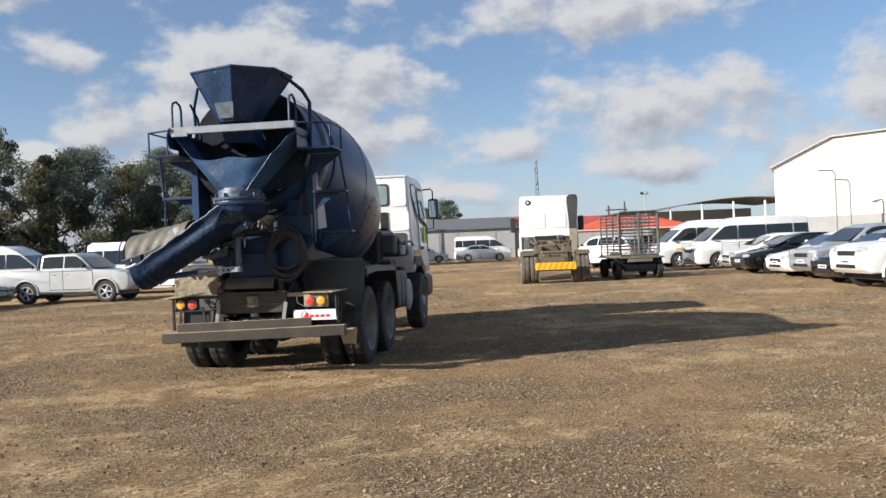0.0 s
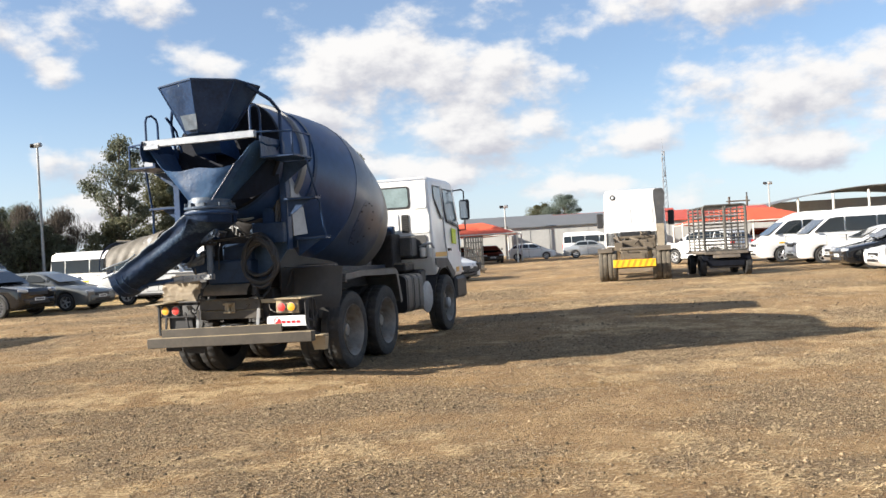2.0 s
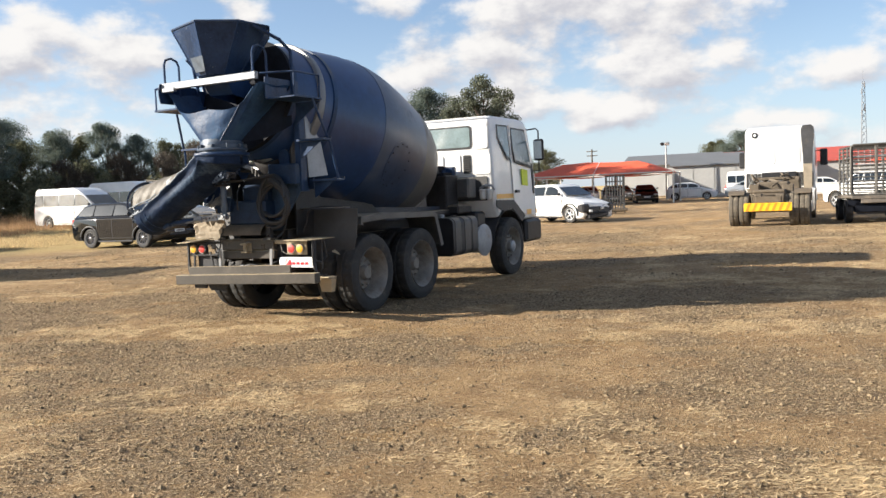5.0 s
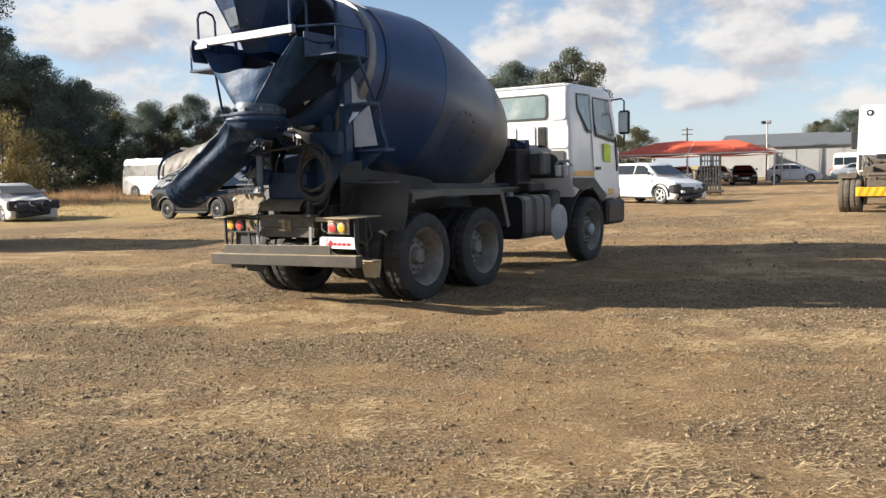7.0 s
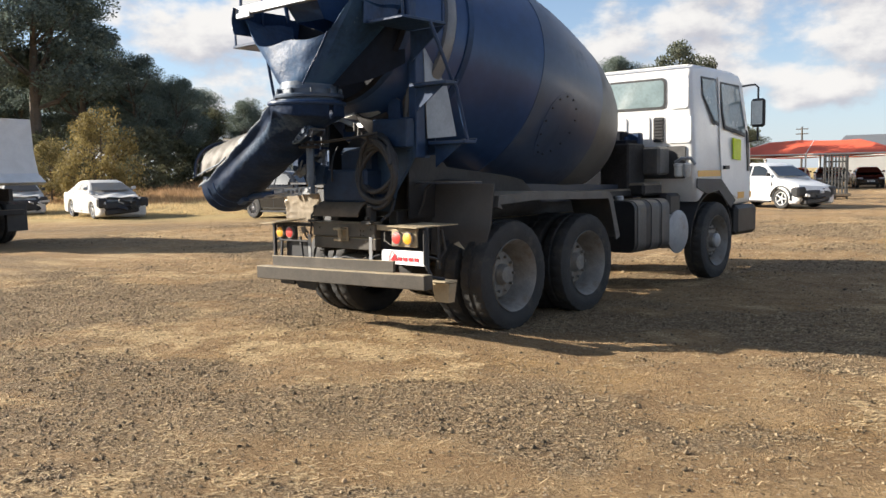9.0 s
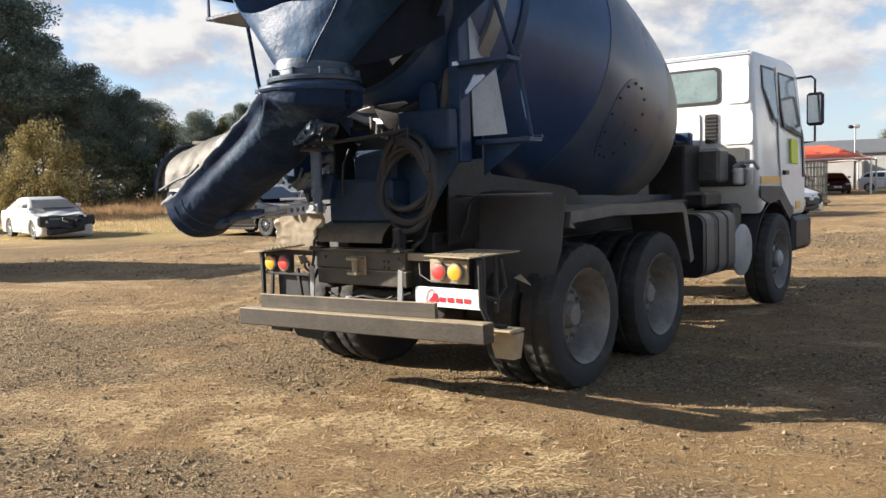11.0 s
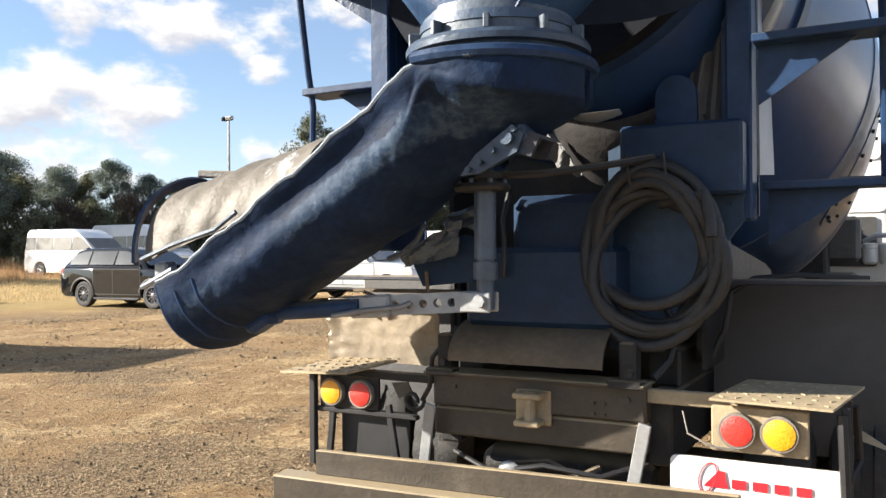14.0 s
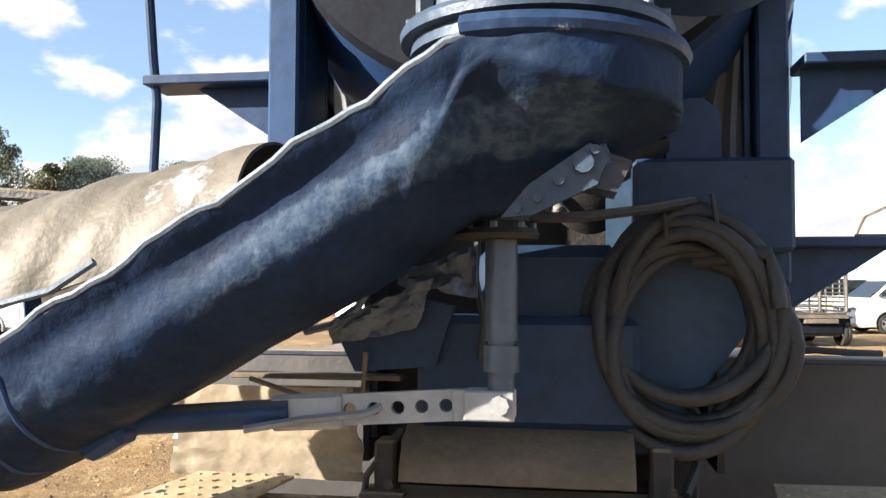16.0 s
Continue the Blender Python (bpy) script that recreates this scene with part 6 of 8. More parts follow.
def vehicle(kind, name, label, category, m, body_mat, rim_mat=ALLOY, spokes=5, glass=GLASS, group="", blank_sides=False, roof_mat=None, stripe=None, wreck=False, wheels=True, lamps=CLEAR_LENS, flag=False):
    """A parked vehicle, nose to +y of m, its origin on the ground under the middle."""
    S = SPECS[kind]
    L, W, r, sill = S["L"], S["W"], S["r"], S["sill"]
    V = thing(name, m, label, category, group)
    yf = L / 2

    def Y(d):
        return yf - d
    wf, wr = Y(S["fo"]), Y(S["fo"] + S["wb"])
    R = r + 0.055
    low = [(Y(L) + 0.04, sill + 0.10), (Y(L) + 0.18, sill)]
    low += [(wr - math.sqrt(max(0.001, R * R - (r - sill) ** 2)), sill)] + arc(wr, r, R, 180 + math.degrees(math.asin((r - sill) / R)), -math.degrees(math.asin((r - sill) / R)), 10)
    low += [(wf - math.sqrt(max(0.001, R * R - (r - sill) ** 2)), sill)] + arc(wf, r, R, 180 + math.degrees(math.asin((r - sill) / R)), -math.degrees(math.asin((r - sill) / R)), 10)
    low += [(yf - 0.16, sill), (yf - 0.03, sill + 0.10)]
    outline = low + [(Y(d), z) for d, z in S["top"]]
    belt = max(z for _, z in S["top"])
    top = max(z for _, z in S["cabin"])
    rnd = random.Random(name + label)

    def plan(x, y, z):
        k = 1 - 0.07 * float(smooth(yf - 0.5, yf, y)) - 0.03 * float(smooth(-yf + 0.4, -yf, y))
        if wreck and y > yf - 1.2:
            z -= 0.10 * (y - yf + 1.2) + 0.06 * math.sin(9 * x + 4 * y)
            y -= 0.16 * (0.5 + 0.5 * math.sin(5 * x + 2)) * (y - yf + 1.2)
        return (x * k, y, z)
    body = part("body", side_prism(outline, W / 2, 0.06, plan), body_mat, V)
    hw = W / 2 - 0.05

    def taper(x, y, z):
        f = (z - belt) / (top - belt)
        f = max(0.0, min(1.0, f))
        return (x * (1 - (1 - S["roofw"] * 1.06) * (f ** 1.3) * (1 - 0.45 * (1 if kind in ("van", "high_van") else 0))) * (1 - 0.06 * float(smooth(yf - 1.4, yf - 0.3, y))), y, z)
    cab_out = [(Y(d), z) for d, z in S["cabin"]][::-1]
    cabin = part("cabin", side_prism(cab_out, hw, 0.05, taper), roof_mat or body_mat, V)
    if kind == "pickup":
        for s in (-1, 1):
            bed = Mesh().box((s * (W / 2 - 0.07), Y(4.2), 1.17), (0.05, 1.7, 0.06), 0.015)
            part("bed_rail", bed, body_mat, V)
        # bed is not hollow: a black sheet stands for the shade inside
        part("bed_shade_sheet", Mesh().box((0, Y(4.2), 1.186), (W - 0.24, 1.62, 0.012)), BLACK, V, "black sheet standing for the shade in the open load bed")
        part("roll_bar", Mesh().tube([(-W / 2 + 0.12, Y(3.5), 1.12), (-W / 2 + 0.2, Y(3.45), 1.62), (W / 2 - 0.2, Y(3.45), 1.62), (W / 2 - 0.12, Y(3.5), 1.12)], 0.03, 8), BLACK, V)
    # side glass: panes between the roof line and the belt
    cab = [(Y(d), z) for d, z in S["cabin"]]

    def roof_z(y):
        pts = sorted(cab)
        return float(np.interp(y, [p[0] for p in pts], [p[1] for p in pts]))
    y_lo, y_hi = min(p[0] for p in cab) + 0.10, max(p[0] for p in cab) - 0.10
    cuts = [y_hi] + [Y(d) for d in S["split"] if y_lo < Y(d) < y_hi] + [y_lo]
    zlow = belt + (0.08 if kind not in ("van", "high_van") else 0.10)
    zcap = top - (0.10 if kind not in ("van", "high_van") else (0.36 if kind == "van" else 0.62))
    for s in (-1, 1):
        for i in range(len(cuts) - 1):
            if blank_sides and i > 0:
                continue
            a, b = cuts[i] - (0.03 if i else 0), cuts[i + 1] + (0.03 if i < len(cuts) - 2 else 0)
            ys = np.linspace(a, b, 6)
            up = [(y, min(zcap, roof_z(y) - 0.075)) for y in ys]
            up = [(y, z) for y, z in up if z > zlow + 0.06]
            if len(up) < 2:
                continue
            poly = [(up[0][0], zlow)] + up + [(up[-1][0], zlow)]
            pts = []
            for y, z in poly:
                p = taper(s * hw, y, z)
                pts.append((p[0] + s * 0.001, p[1], p[2]))
            part("side_window", Mesh().slab(pts, (s * 0.007, 0, 0)), glass, cabin)
        # doors as thin raised panels
        da, db = wf - R - 0.02, wr + R - (0.0 if kind != "pickup" else -0.5)
        if kind in ("van", "high_van"):
            spans = [(Y(S["split"][0]) + 0.75, Y(S["split"][0]) + 0.02), (Y(S["split"][0]) - 0.02, Y(S["split"][1]))]
        else:
            midy = Y(S["split"][0])
            spans = [(da, midy + 0.012), (midy - 0.012, max(db, midy - 1.0))]
        for a, b in spans:
            pts = [plan(s * (W / 2), y, z) for y, z in ((a, sill + 0.10), (a, belt - 0.05), (b, belt - 0.05), (b, sill + 0.10))]
            gap = [plan(s * (W / 2), y, z) for y, z in ((a + 0.018, sill + 0.082), (a + 0.018, belt - 0.032), (b - 0.018, belt - 0.032), (b - 0.018, sill + 0.082))]
            part("door_gap", Mesh().slab(gap, (s * 0.003, 0, 0)), BLACK, V)
            dr = part("door", Mesh().slab(pts, (s * 0.006, 0, 0)), body_mat, V)
            px = plan(s * (W / 2), b + 0.14, belt - 0.14)
            part("handle", Mesh().box((px[0] + s * 0.016, px[1], px[2]), (0.03, 0.16, 0.03), 0.008), body_mat, dr)
        mx = taper(s * hw, Y(S["cabin"][0][0]) - 0.35, belt + 0.1)
        part("mirror", Mesh().box((mx[0] + s * 0.10, mx[1] - 0.02, mx[2] + 0.02), (0.18, 0.09, 0.13), 0.035), BLACK if kind != "sedan" else body_mat, V)
        if kind in ("pickup", "suv"):
            for yy in (wf, wr):
                fl_ = Mesh().tube([(s * (W / 2 + 0.004), yy + (R + 0.03) * math.cos(radians(a_)), r + (R + 0.03) * math.sin(radians(a_))) for a_ in range(-8, 190, 18)], 0.035, 6)
                part("wheel_arch", fl_, body_mat if kind == "pickup" else BLACK, V)
            part("side_step", Mesh().box((s * (W / 2 - 0.02), (wf + wr) / 2, sill - 0.03), (0.12, wf - wr - 2 * R - 0.1, 0.06), 0.02), BLACK, V)
        if stripe:
            pts = [plan(s * (W / 2), y, z) for y, z in ((yf - 0.9, 0.86), (yf - 0.9, 0.93), (-yf + 0.25, 0.93), (-yf + 0.25, 0.86))]
            part("side_stripe", Mesh().slab(pts, (s * 0.009, 0, 0)), stripe, V, "yellow side stripe")
        if flag and s < 0:
            for i, fm in enumerate((FLAG_GREEN, FLAG_YELLOW, FLAG_RED, FLAG_BLUE)):
                z1 = 1.02 - 0.075 * i
                pts = [plan(s * (W / 2), y, z) for y, z in ((yf - 1.15, z1 - 0.06), (yf - 1.15, z1), (yf - 3.4, z1), (yf - 3.4, z1 - 0.06))]
                part("flag_strip", Mesh().slab(pts, (s * 0.009, 0, 0)), fm, V)
        hl = Mesh().box((s * (W / 2 * 0.72), yf - 0.10, S["top"][1][1] - 0.06), (W * 0.20, 0.22, 0.13), 0.04, (0, 0, -s * 18))
        if not wreck:
            part("headlamp", hl, lamps, V)
        tl = Mesh().box((s * (W / 2 * 0.80), -yf + 0.05, belt - 0.14), (W * 0.12, 0.14, 0.22), 0.03)
        part("tail_lamp", tl, RED_LENS, V)
    # windscreens

    def pane(i, j, name_, shrink=0.10):
        (y0, z0), (y1, z1) = cab[i], cab[j]
        z0 = max(z0, belt + 0.03)
        p0, p1 = taper(hw, y0, z0), taper(hw, y1, z1)
        a, b = Vector(p0), Vector(p1)
        d_ = b - a
        lo, hi = a + d_ * 0.06, a + d_ * (1 - shrink)
        n_ = Vector((0, -d_.z, d_.y))
        if n_.y * (1 if i < 3 else -1) < 0:
            n_ = -n_
        n_ = n_.normalized() * 0.008
        pts = [(-(lo.x - 0.07), lo.y, lo.z), (lo.x - 0.07, lo.y, lo.z), (hi.x - 0.07, hi.y, hi.z), (-(hi.x - 0.07), hi.y, hi.z)]
        part(name_, Mesh().slab(pts, n_), glass, cabin)
    pane(0, 1, "windscreen")
    pane(len(cab) - 1, len(cab) - 2, "rear_window", 0.25)
    # nose and tail trim
    zb = sill + 0.16
    if wreck:
        for k in range(15):
            size = (rnd.uniform(0.12, 0.42), rnd.uniform(0.04, 0.16), rnd.uniform(0.03, 0.13))
            turn = tuple(rnd.uniform(-28, 28) for _ in range(3))
            bit = Mesh().box((rnd.uniform(-0.78, 0.78), yf - rnd.uniform(-0.10, 0.25), rnd.uniform(0.24, 0.66)), size, 0.01, turn)
            part("crushed_piece", bit, body_mat if k % 4 == 0 else BLACK, V)
        for s in (-1, 1):
            wing = Mesh().sheet(lambda u, v: (s * (W * 0.46 - 0.10 * u * u + 0.012 * math.sin(8 * u + 5 * v)), yf - 0.75 + 0.68 * u, 0.42 + 0.36 * v - 0.05 * u * v), 8, 6, 0.008)
            part("bent_wing", wing, body_mat, V, "bent white front wing")
        part("bare_front_carrier", Mesh().box((0, yf - 0.20, 0.50), (W * 0.80, 0.40, 0.30), 0.05, (4, 0, 3)).box((0.05, yf - 0.14, 0.30), (W * 0.70, 0.34, 0.22), 0.05, (0, 5, 4)), BLACK, V)
        hood = Mesh().sheet(lambda u, v: ((u - 0.5) * W * 0.74, yf - 0.28 - 0.85 * v, 0.76 + 0.17 * v + 0.03 * math.sin(9 * u + 4 * v) + 0.05 * math.sin(math.pi * u) * (1 - v)), 14, 8, 0.01)
        part("dented_hood", hood, body_mat, V, "dented dusty hood")
        for s in (-1, 1):
            part("lamp_hole", Mesh().box((s * W * 0.40, yf - 0.30, 0.60), (W * 0.20, 0.56, 0.36), 0.06, (0, 0, -s * 14)), BLACK, V)
    else:
        part("grille", Mesh().box((0, yf - 0.02, S["top"][1][1] - 0.16), (W * 0.46, 0.06, 0.13), 0.02), BLACK, V)
        part("bumper", Mesh().box((0, yf - 0.05, zb + 0.06), (W * 0.80, 0.14, 0.24), 0.06), body_mat, V)
        part("air_intake", Mesh().box((0, yf + 0.012, zb + 0.02), (W * 0.5, 0.03, 0.09), 0.01), BLACK, V)
        pl = part("plate", Mesh().box((0, yf + 0.025, zb + 0.13), (0.46, 0.012, 0.10), 0.003), PLATE_BAR, V)
        part("plate_bar", Mesh().box((0, yf + 0.0325, zb + 0.13), (0.36, 0.003, 0.045)), PLATE_DARK, pl)
    part("rear_bumper", Mesh().box((0, -yf + 0.06, zb + 0.08), (W * 0.84, 0.16, 0.24), 0.06), body_mat, V)
    part("underbody", Mesh().box((0, 0, sill + 0.06), (W - 0.5, L - 0.5, 0.12), 0.02), BLACK, V)
    for y in (wf, wr):
        part("wheel_well", Mesh().box((0, y, r + 0.06), (W - 0.36, 2 * R * 0.9, 2 * R * 0.5), 0.02), BLACK, V)
    if wheels:
        hub_, rim_, tyre_, disc_ = car_wheel(r, 0.21, rim_mat, spokes)
        for y in (wf, wr):
            for s in (-1, 1):
                w_ = part("wheel", hub_, None, V, at=pose(s * (W / 2 - 0.125), y, r, 0, 0, 0 if s > 0 else 180))
                for nm, me in (("rim", rim_), ("tyre", tyre_), ("brake_disc", disc_)):
                    part(nm, me, None, w_)
    return V


def park(x, y, heading):
    """heading: degrees from +y towards +x."""
    return pose(x, y, float(rise(x, y)), 0, 0, -heading)


ROW_L, ROW_R = "vehicles parked at the tree side", "vehicles parked in a row across the yard"
vehicle("pickup", "pickup_truck", "silver-white extended-cab pickup with dark roll bar", "pickup", park(-13.5, 30.5, 97), CAR_CREAM, group=ROW_L)
vehicle("sedan", "sedan_car", "grey sedan with silver wheels parked on dirt", "car", park(-17.3, 28.4, 93), CAR_GREY, group=ROW_L)
vehicle("suv", "suv_car", "glossy black compact SUV with dark wheels", "car", park(-18.0, 26.0, 96), CAR_BLACK, DARK_ALLOY, 10, group=ROW_L)
vehicle("van", "minibus_van", "white minibus van with yellow side stripe", "van", park(-18.6, 35.2, 92), CAR_WHITE, group=ROW_L, stripe=YELLOW)
vehicle("high_van", "panel_van", "white high-roof van with dark windows", "van", park(-32.8, 43.2, 96), CAR_WHITE, group=ROW_L)
vehicle("van", "minibus_van", "white minibus van standing by dry grass", "van", park(-31.2, 37.0, 96), CAR_WHITE, group=ROW_L, glass=DUSTY_GLASS)
vehicle("van", "minibus_van", "white minibus van behind the pickup", "van", park(-12.5, 36.0, 93), CAR_WHITE, group=ROW_L)
vehicle("sedan", "wrecked_sedan", "wrecked white sedan with crushed front in dry grass", "car", park(-26.3, 24.05, 107), WRECK_WHITE, glass=DUSTY_GLASS, wreck=True)
vehicle("hatch", "wrecked_hatchback", "stripped white hatchback wreck in dry grass", "car", park(-33.0, 24.5, 115), WRECK_WHITE, glass=BLACK, wreck=True)
# right-hand row, noses towards the yard
vehicle("van", "minibus_van", "white minibus taxi van with dark windows", "van", park(13.5, 37.3, -92), CAR_WHITE, group=ROW_R)
vehicle("van", "minibus_van", "white minibus van with yellow stripe", "van", park(12.7, 40.6, -92), CAR_WHITE, group=ROW_R, stripe=YELLOW)
vehicle("hatch", "hatchback_car", "white hatchback parked in the row", "car", park(13.45, 33.9, -90), CAR_WHITE, group=ROW_R)
vehicle("sedan", "sedan_car", "black sedan with silver wheels", "car", park(13.2, 31.0, -92), CAR_BLACK, group=ROW_R)
vehicle("sedan", "sedan_car", "white sedan with dark grille", "car", park(13.3, 27.8, -92), CAR_WHITE, group=ROW_R)
vehicle("sedan", "sedan_car", "dark grey sedan in the parked row", "car", park(14.0, 29.4, -92), CAR_GREY, group=ROW_R)
vehicle("suv", "suv_car", "silver-grey SUV in the parked row", "car", park(13.1, 25.5, -93), CAR_SILVER, group=ROW_R)
vehicle("hatch", "hatchback_car", "black hatchback with pale roof in the parked row", "car", park(12.5, 23.2, -92), CAR_BLACK, roof_mat=CAR_SILVER, group=ROW_R)
vehicle("pickup", "pickup_truck", "white pickup with a coloured flag strip on its door", "pickup", park(12.55, 20.9, -93), CAR_WHITE, group=ROW_R, flag=True)
vehicle("van", "minibus_van", "white minibus van in the second row", "van", park(21.5, 33.0, -92), CAR_WHITE, group=ROW_R)
vehicle("van", "minibus_van", "white minibus van in the second row", "van", park(22.0, 29.6, -92), CAR_WHITE, group=ROW_R)
# behind the cab and far across the yard
vehicle("suv", "damaged_suv", "white SUV with its front bumper missing", "car", park(-4.5, 37.3, 120), CAR_WHITE, wreck=True)
vehicle("hatch", "hatchback_car", "white hatchback before the grey shed", "car", park(-1.6, 73.5, 88), CAR_WHITE)
vehicle("sedan", "sedan_car", "pale silver sedan before the grey shed", "car", park(3.4, 71.5, 92), CAR_SILVER)
vehicle("van", "minibus_van", "white minibus van before the grey shed", "van", park(3.6, 76.5, 90), CAR_WHITE)
vehicle("hatch", "hatchback_car", "white hatchback beside the silver sedan", "car", park(8.4, 71.0, 90), CAR_WHITE)
vehicle("suv", "suv_car", "white pickup-like car behind the tractor unit", "car", park(8.6, 44.0, -40), CAR_WHITE)


# ---- the white tractor unit, seen from behind ----
DUSTY_TYRE = mat("dust_caked_rubber", (0.10, 0.085, 0.065), 0.9, var=0.25, scale=6, dirt=(0.21, 0.175, 0.125), amount=0.5, dscale=4, bump=0.3, bscale=60)


def tractor_unit():
    T = thing("tractor_unit", pose(3.95, 29.4, 0, 0, 0, -5), "white truck tractor unit with yellow rear chevron bar", "truck")
    ch = Mesh()
    for s in (-1, 1):
        ch.box((s * 0.4, 3.6, 0.85), (0.1, 6.8, 0.26), 0.01)
    for y in (0.25, 1.6, 3.0, 4.4):
        ch.box((0, y, 0.85), (0.76, 0.14, 0.2), 0.01)
    ch.cyl((-0.95, 0.75, 0.52), (0.95, 0.75, 0.52), 0.1, n=10)
    part("chassis_frame", ch, DUSTY_STEEL, T, "dust-brown chassis frame")
    fw = Mesh().box((0, 1.0, 1.10), (0.95, 1.1, 0.10), 0.03)
    fw.slab([(-0.5, 0.5, 1.02), (0.5, 0.5, 1.02), (0.4, 0.3, 0.98), (-0.4, 0.3, 0.98)], (0, 0, 0.03))
    for s in (-1, 1):
        fw.box((s * 0.42, 1.0, 1.0), (0.1, 0.6, 0.16), 0.02)
    part("fifth_wheel", fw, DUSTY_STEEL, T, "dusty brown coupling plate")
    ge = Mesh().box((0, 2.4, 1.2), (1.0, 0.7, 0.4), 0.05)
    ge.tube([(-0.5, 3.4, 1.3), (-0.2, 2.9, 1.5), (0.2, 2.6, 1.35), (0.5, 3.3, 1.5)], 0.05, 8)
    ge.box((0.55, 3.7, 1.3), (0.5, 0.5, 0.5), 0.05)
    part("air_lines_and_battery", ge, DUSTY_STEEL, T)
    rnd = random.Random(6)
    for k in range(9):
        x, y, z = rnd.uniform(-0.7, 0.7), rnd.uniform(1.5, 4.2), rnd.uniform(1.15, 1.6)
        part("air_line", Mesh().tube([(x, y, z), (x + rnd.uniform(-0.3, 0.3), y + 0.25, z + rnd.uniform(-0.1, 0.25)), (x + rnd.uniform(-0.5, 0.5), y + 0.7, z + rnd.uniform(-0.1, 0.15))], 0.03, 6), DUSTY_STEEL if k % 3 else BLACK, T)
    for x, y, z, a, b, c in ((-0.55, 1.9, 1.18, 0.3, 0.5, 0.3), (0.5, 1.7, 1.15, 0.34, 0.4, 0.28), (0.0, 2.9, 1.5, 1.3, 0.12, 0.1), (-0.3, 0.35, 0.95, 0.2, 0.2, 0.18), (0.35, 0.35, 0.93, 0.24, 0.2, 0.16)):
        part("bracket", Mesh().box((x, y, z), (a, b, c), 0.02), DUSTY_STEEL, T)
    # black block added as the shadow below the cab's rear wall
    part("cab_shadow_gap", Mesh().box((0, 5.0, 1.62), (1.2, 0.12, 0.22), 0.03), BLACK, T)
    part("rear_bar", Mesh().box((0, -0.02, 0.62), (1.42, 0.04, 0.26), 0.006), YELLOW, T, "yellow reflective bar")
    for k in range(7):
        x = -0.58 + 0.195 * k
        part("chevron", Mesh().slab([(x - 0.09, -0.042, 0.50), (x - 0.01, -0.042, 0.50), (x + 0.09, -0.042, 0.74), (x + 0.01, -0.042, 0.74)], (0, -0.003, 0)), CHEVRON, T)
    for s in (-1, 1):
        truck_wheel("wheel", (s * 1.06, 0.75, 0.52), T, s, 0.55, 0.31, rubber=DUSTY_TYRE)
        truck_wheel("wheel", (s * 1.06, 5.6, 0.52), T, s, 0.53, 0.29, dual=False, rubber=DUSTY_TYRE)
        part("mudguard", Mesh().sheet(lambda u, v: (s * (0.74 + 0.5 * v), 0.75 + 0.6 * math.cos(radians(20 + 110 * u)), 0.55 + 0.6 * math.sin(radians(20 + 110 * u))), 12, 2, 0.012), DUSTY_STEEL, T)
        part("side_fairing", Mesh().box((s * 1.18, 3.5, 0.75), (0.06, 2.2, 0.8), 0.03), WHITE, T)
    o = [(5.0, 1.15), (7.2, 0.5), (7.35, 1.2), (7.25, 2.2), (6.9, 3.1), (6.5, 3.32), (5.3, 3.42), (5.05, 3.36), (5.0, 3.2)]
    cb = part("cab", side_prism(o, 1.22, 0.16, lambda x, y, z: (x * (1 - 0.05 * float(smooth(2.4, 3.4, z))), y, z)), WHITE, T, "white sleeper cab")
    for x in (-0.5, 0.35):
        part("pressed_panel", Mesh().slab([(px, 5.0, pz) for px, pz in rounded(x, 2.35, 0.72, 0.6, 0.06)], (0, -0.015, 0)), WHITE, cb)
    part("badge", Mesh().lathe((-0.82, 5.0, 3.12), (-0.82, 4.0, 3.12), [(0, 0.11), (0.02, 0.11), (0.025, 0.0)], 20), BLACK, cb)
    part("badge_centre", Mesh().lathe((-0.82, 4.975, 3.12), (-0.82, 4.0, 3.12), [(0, 0.05), (0.006, 0.05), (0.008, 0.0)], 16), SIGN_WHITE, cb)
    stack = Mesh().loft([[(0.98 + dx, 4.9 + dy, z) for dx, dy in ((-w, -0.12), (w, -0.12), (w, 0.2), (-w, 0.2))] for z, w in ((2.0, 0.15), (2.3, 0.16), (2.6, 0.18), (3.0, 0.215), (3.22, 0.22), (3.32, 0.19), (3.38, 0.12))])
    duct = Mesh().loft([[(0.98 + dx, 4.9 + dy, z) for dx, dy in ((-w, -0.12), (w, -0.12), (w, 0.2), (-w, 0.2))] for z, w in ((0.9, 0.13), (1.3, 0.14), (1.99, 0.15))])
    part("intake_duct", duct, GUARD, T, "dust-coated tan intake duct")
    part("exhaust", stack, mat("sooty_stack", (0.05, 0.05, 0.052), 0.5, var=0.3, scale=3, dirt=(0.13, 0.115, 0.095), amount=0.35, dscale=2.5), T, "dark dusty exhaust stack and air intake")
    for s in (-1, 1):
        part("mirror_arm", Mesh().tube([(s * 1.15, 6.9, 2.5), (s * 1.5, 7.0, 2.5), (s * 1.5, 7.0, 2.0)], 0.02, 6), BLACK, cb)
        part("mirror", Mesh().box((s * 1.46, 6.95, 2.25), (0.26, 0.12, 0.62), 0.04), BLACK, cb)
        part("cab_side_window", Mesh().slab([(s * 1.205, 6.1, 1.9), (s * 1.205, 7.0, 1.9), (s * 1.19, 6.85, 2.6), (s * 1.19, 6.1, 2.6)], (s * 0.01, 0, 0)), GLASS, cb)
    part("lower_cab_panel", Mesh().box((0, 5.05, 1.45), (2.3, 0.1, 0.55), 0.02), PANEL, cb)


tractor_unit()


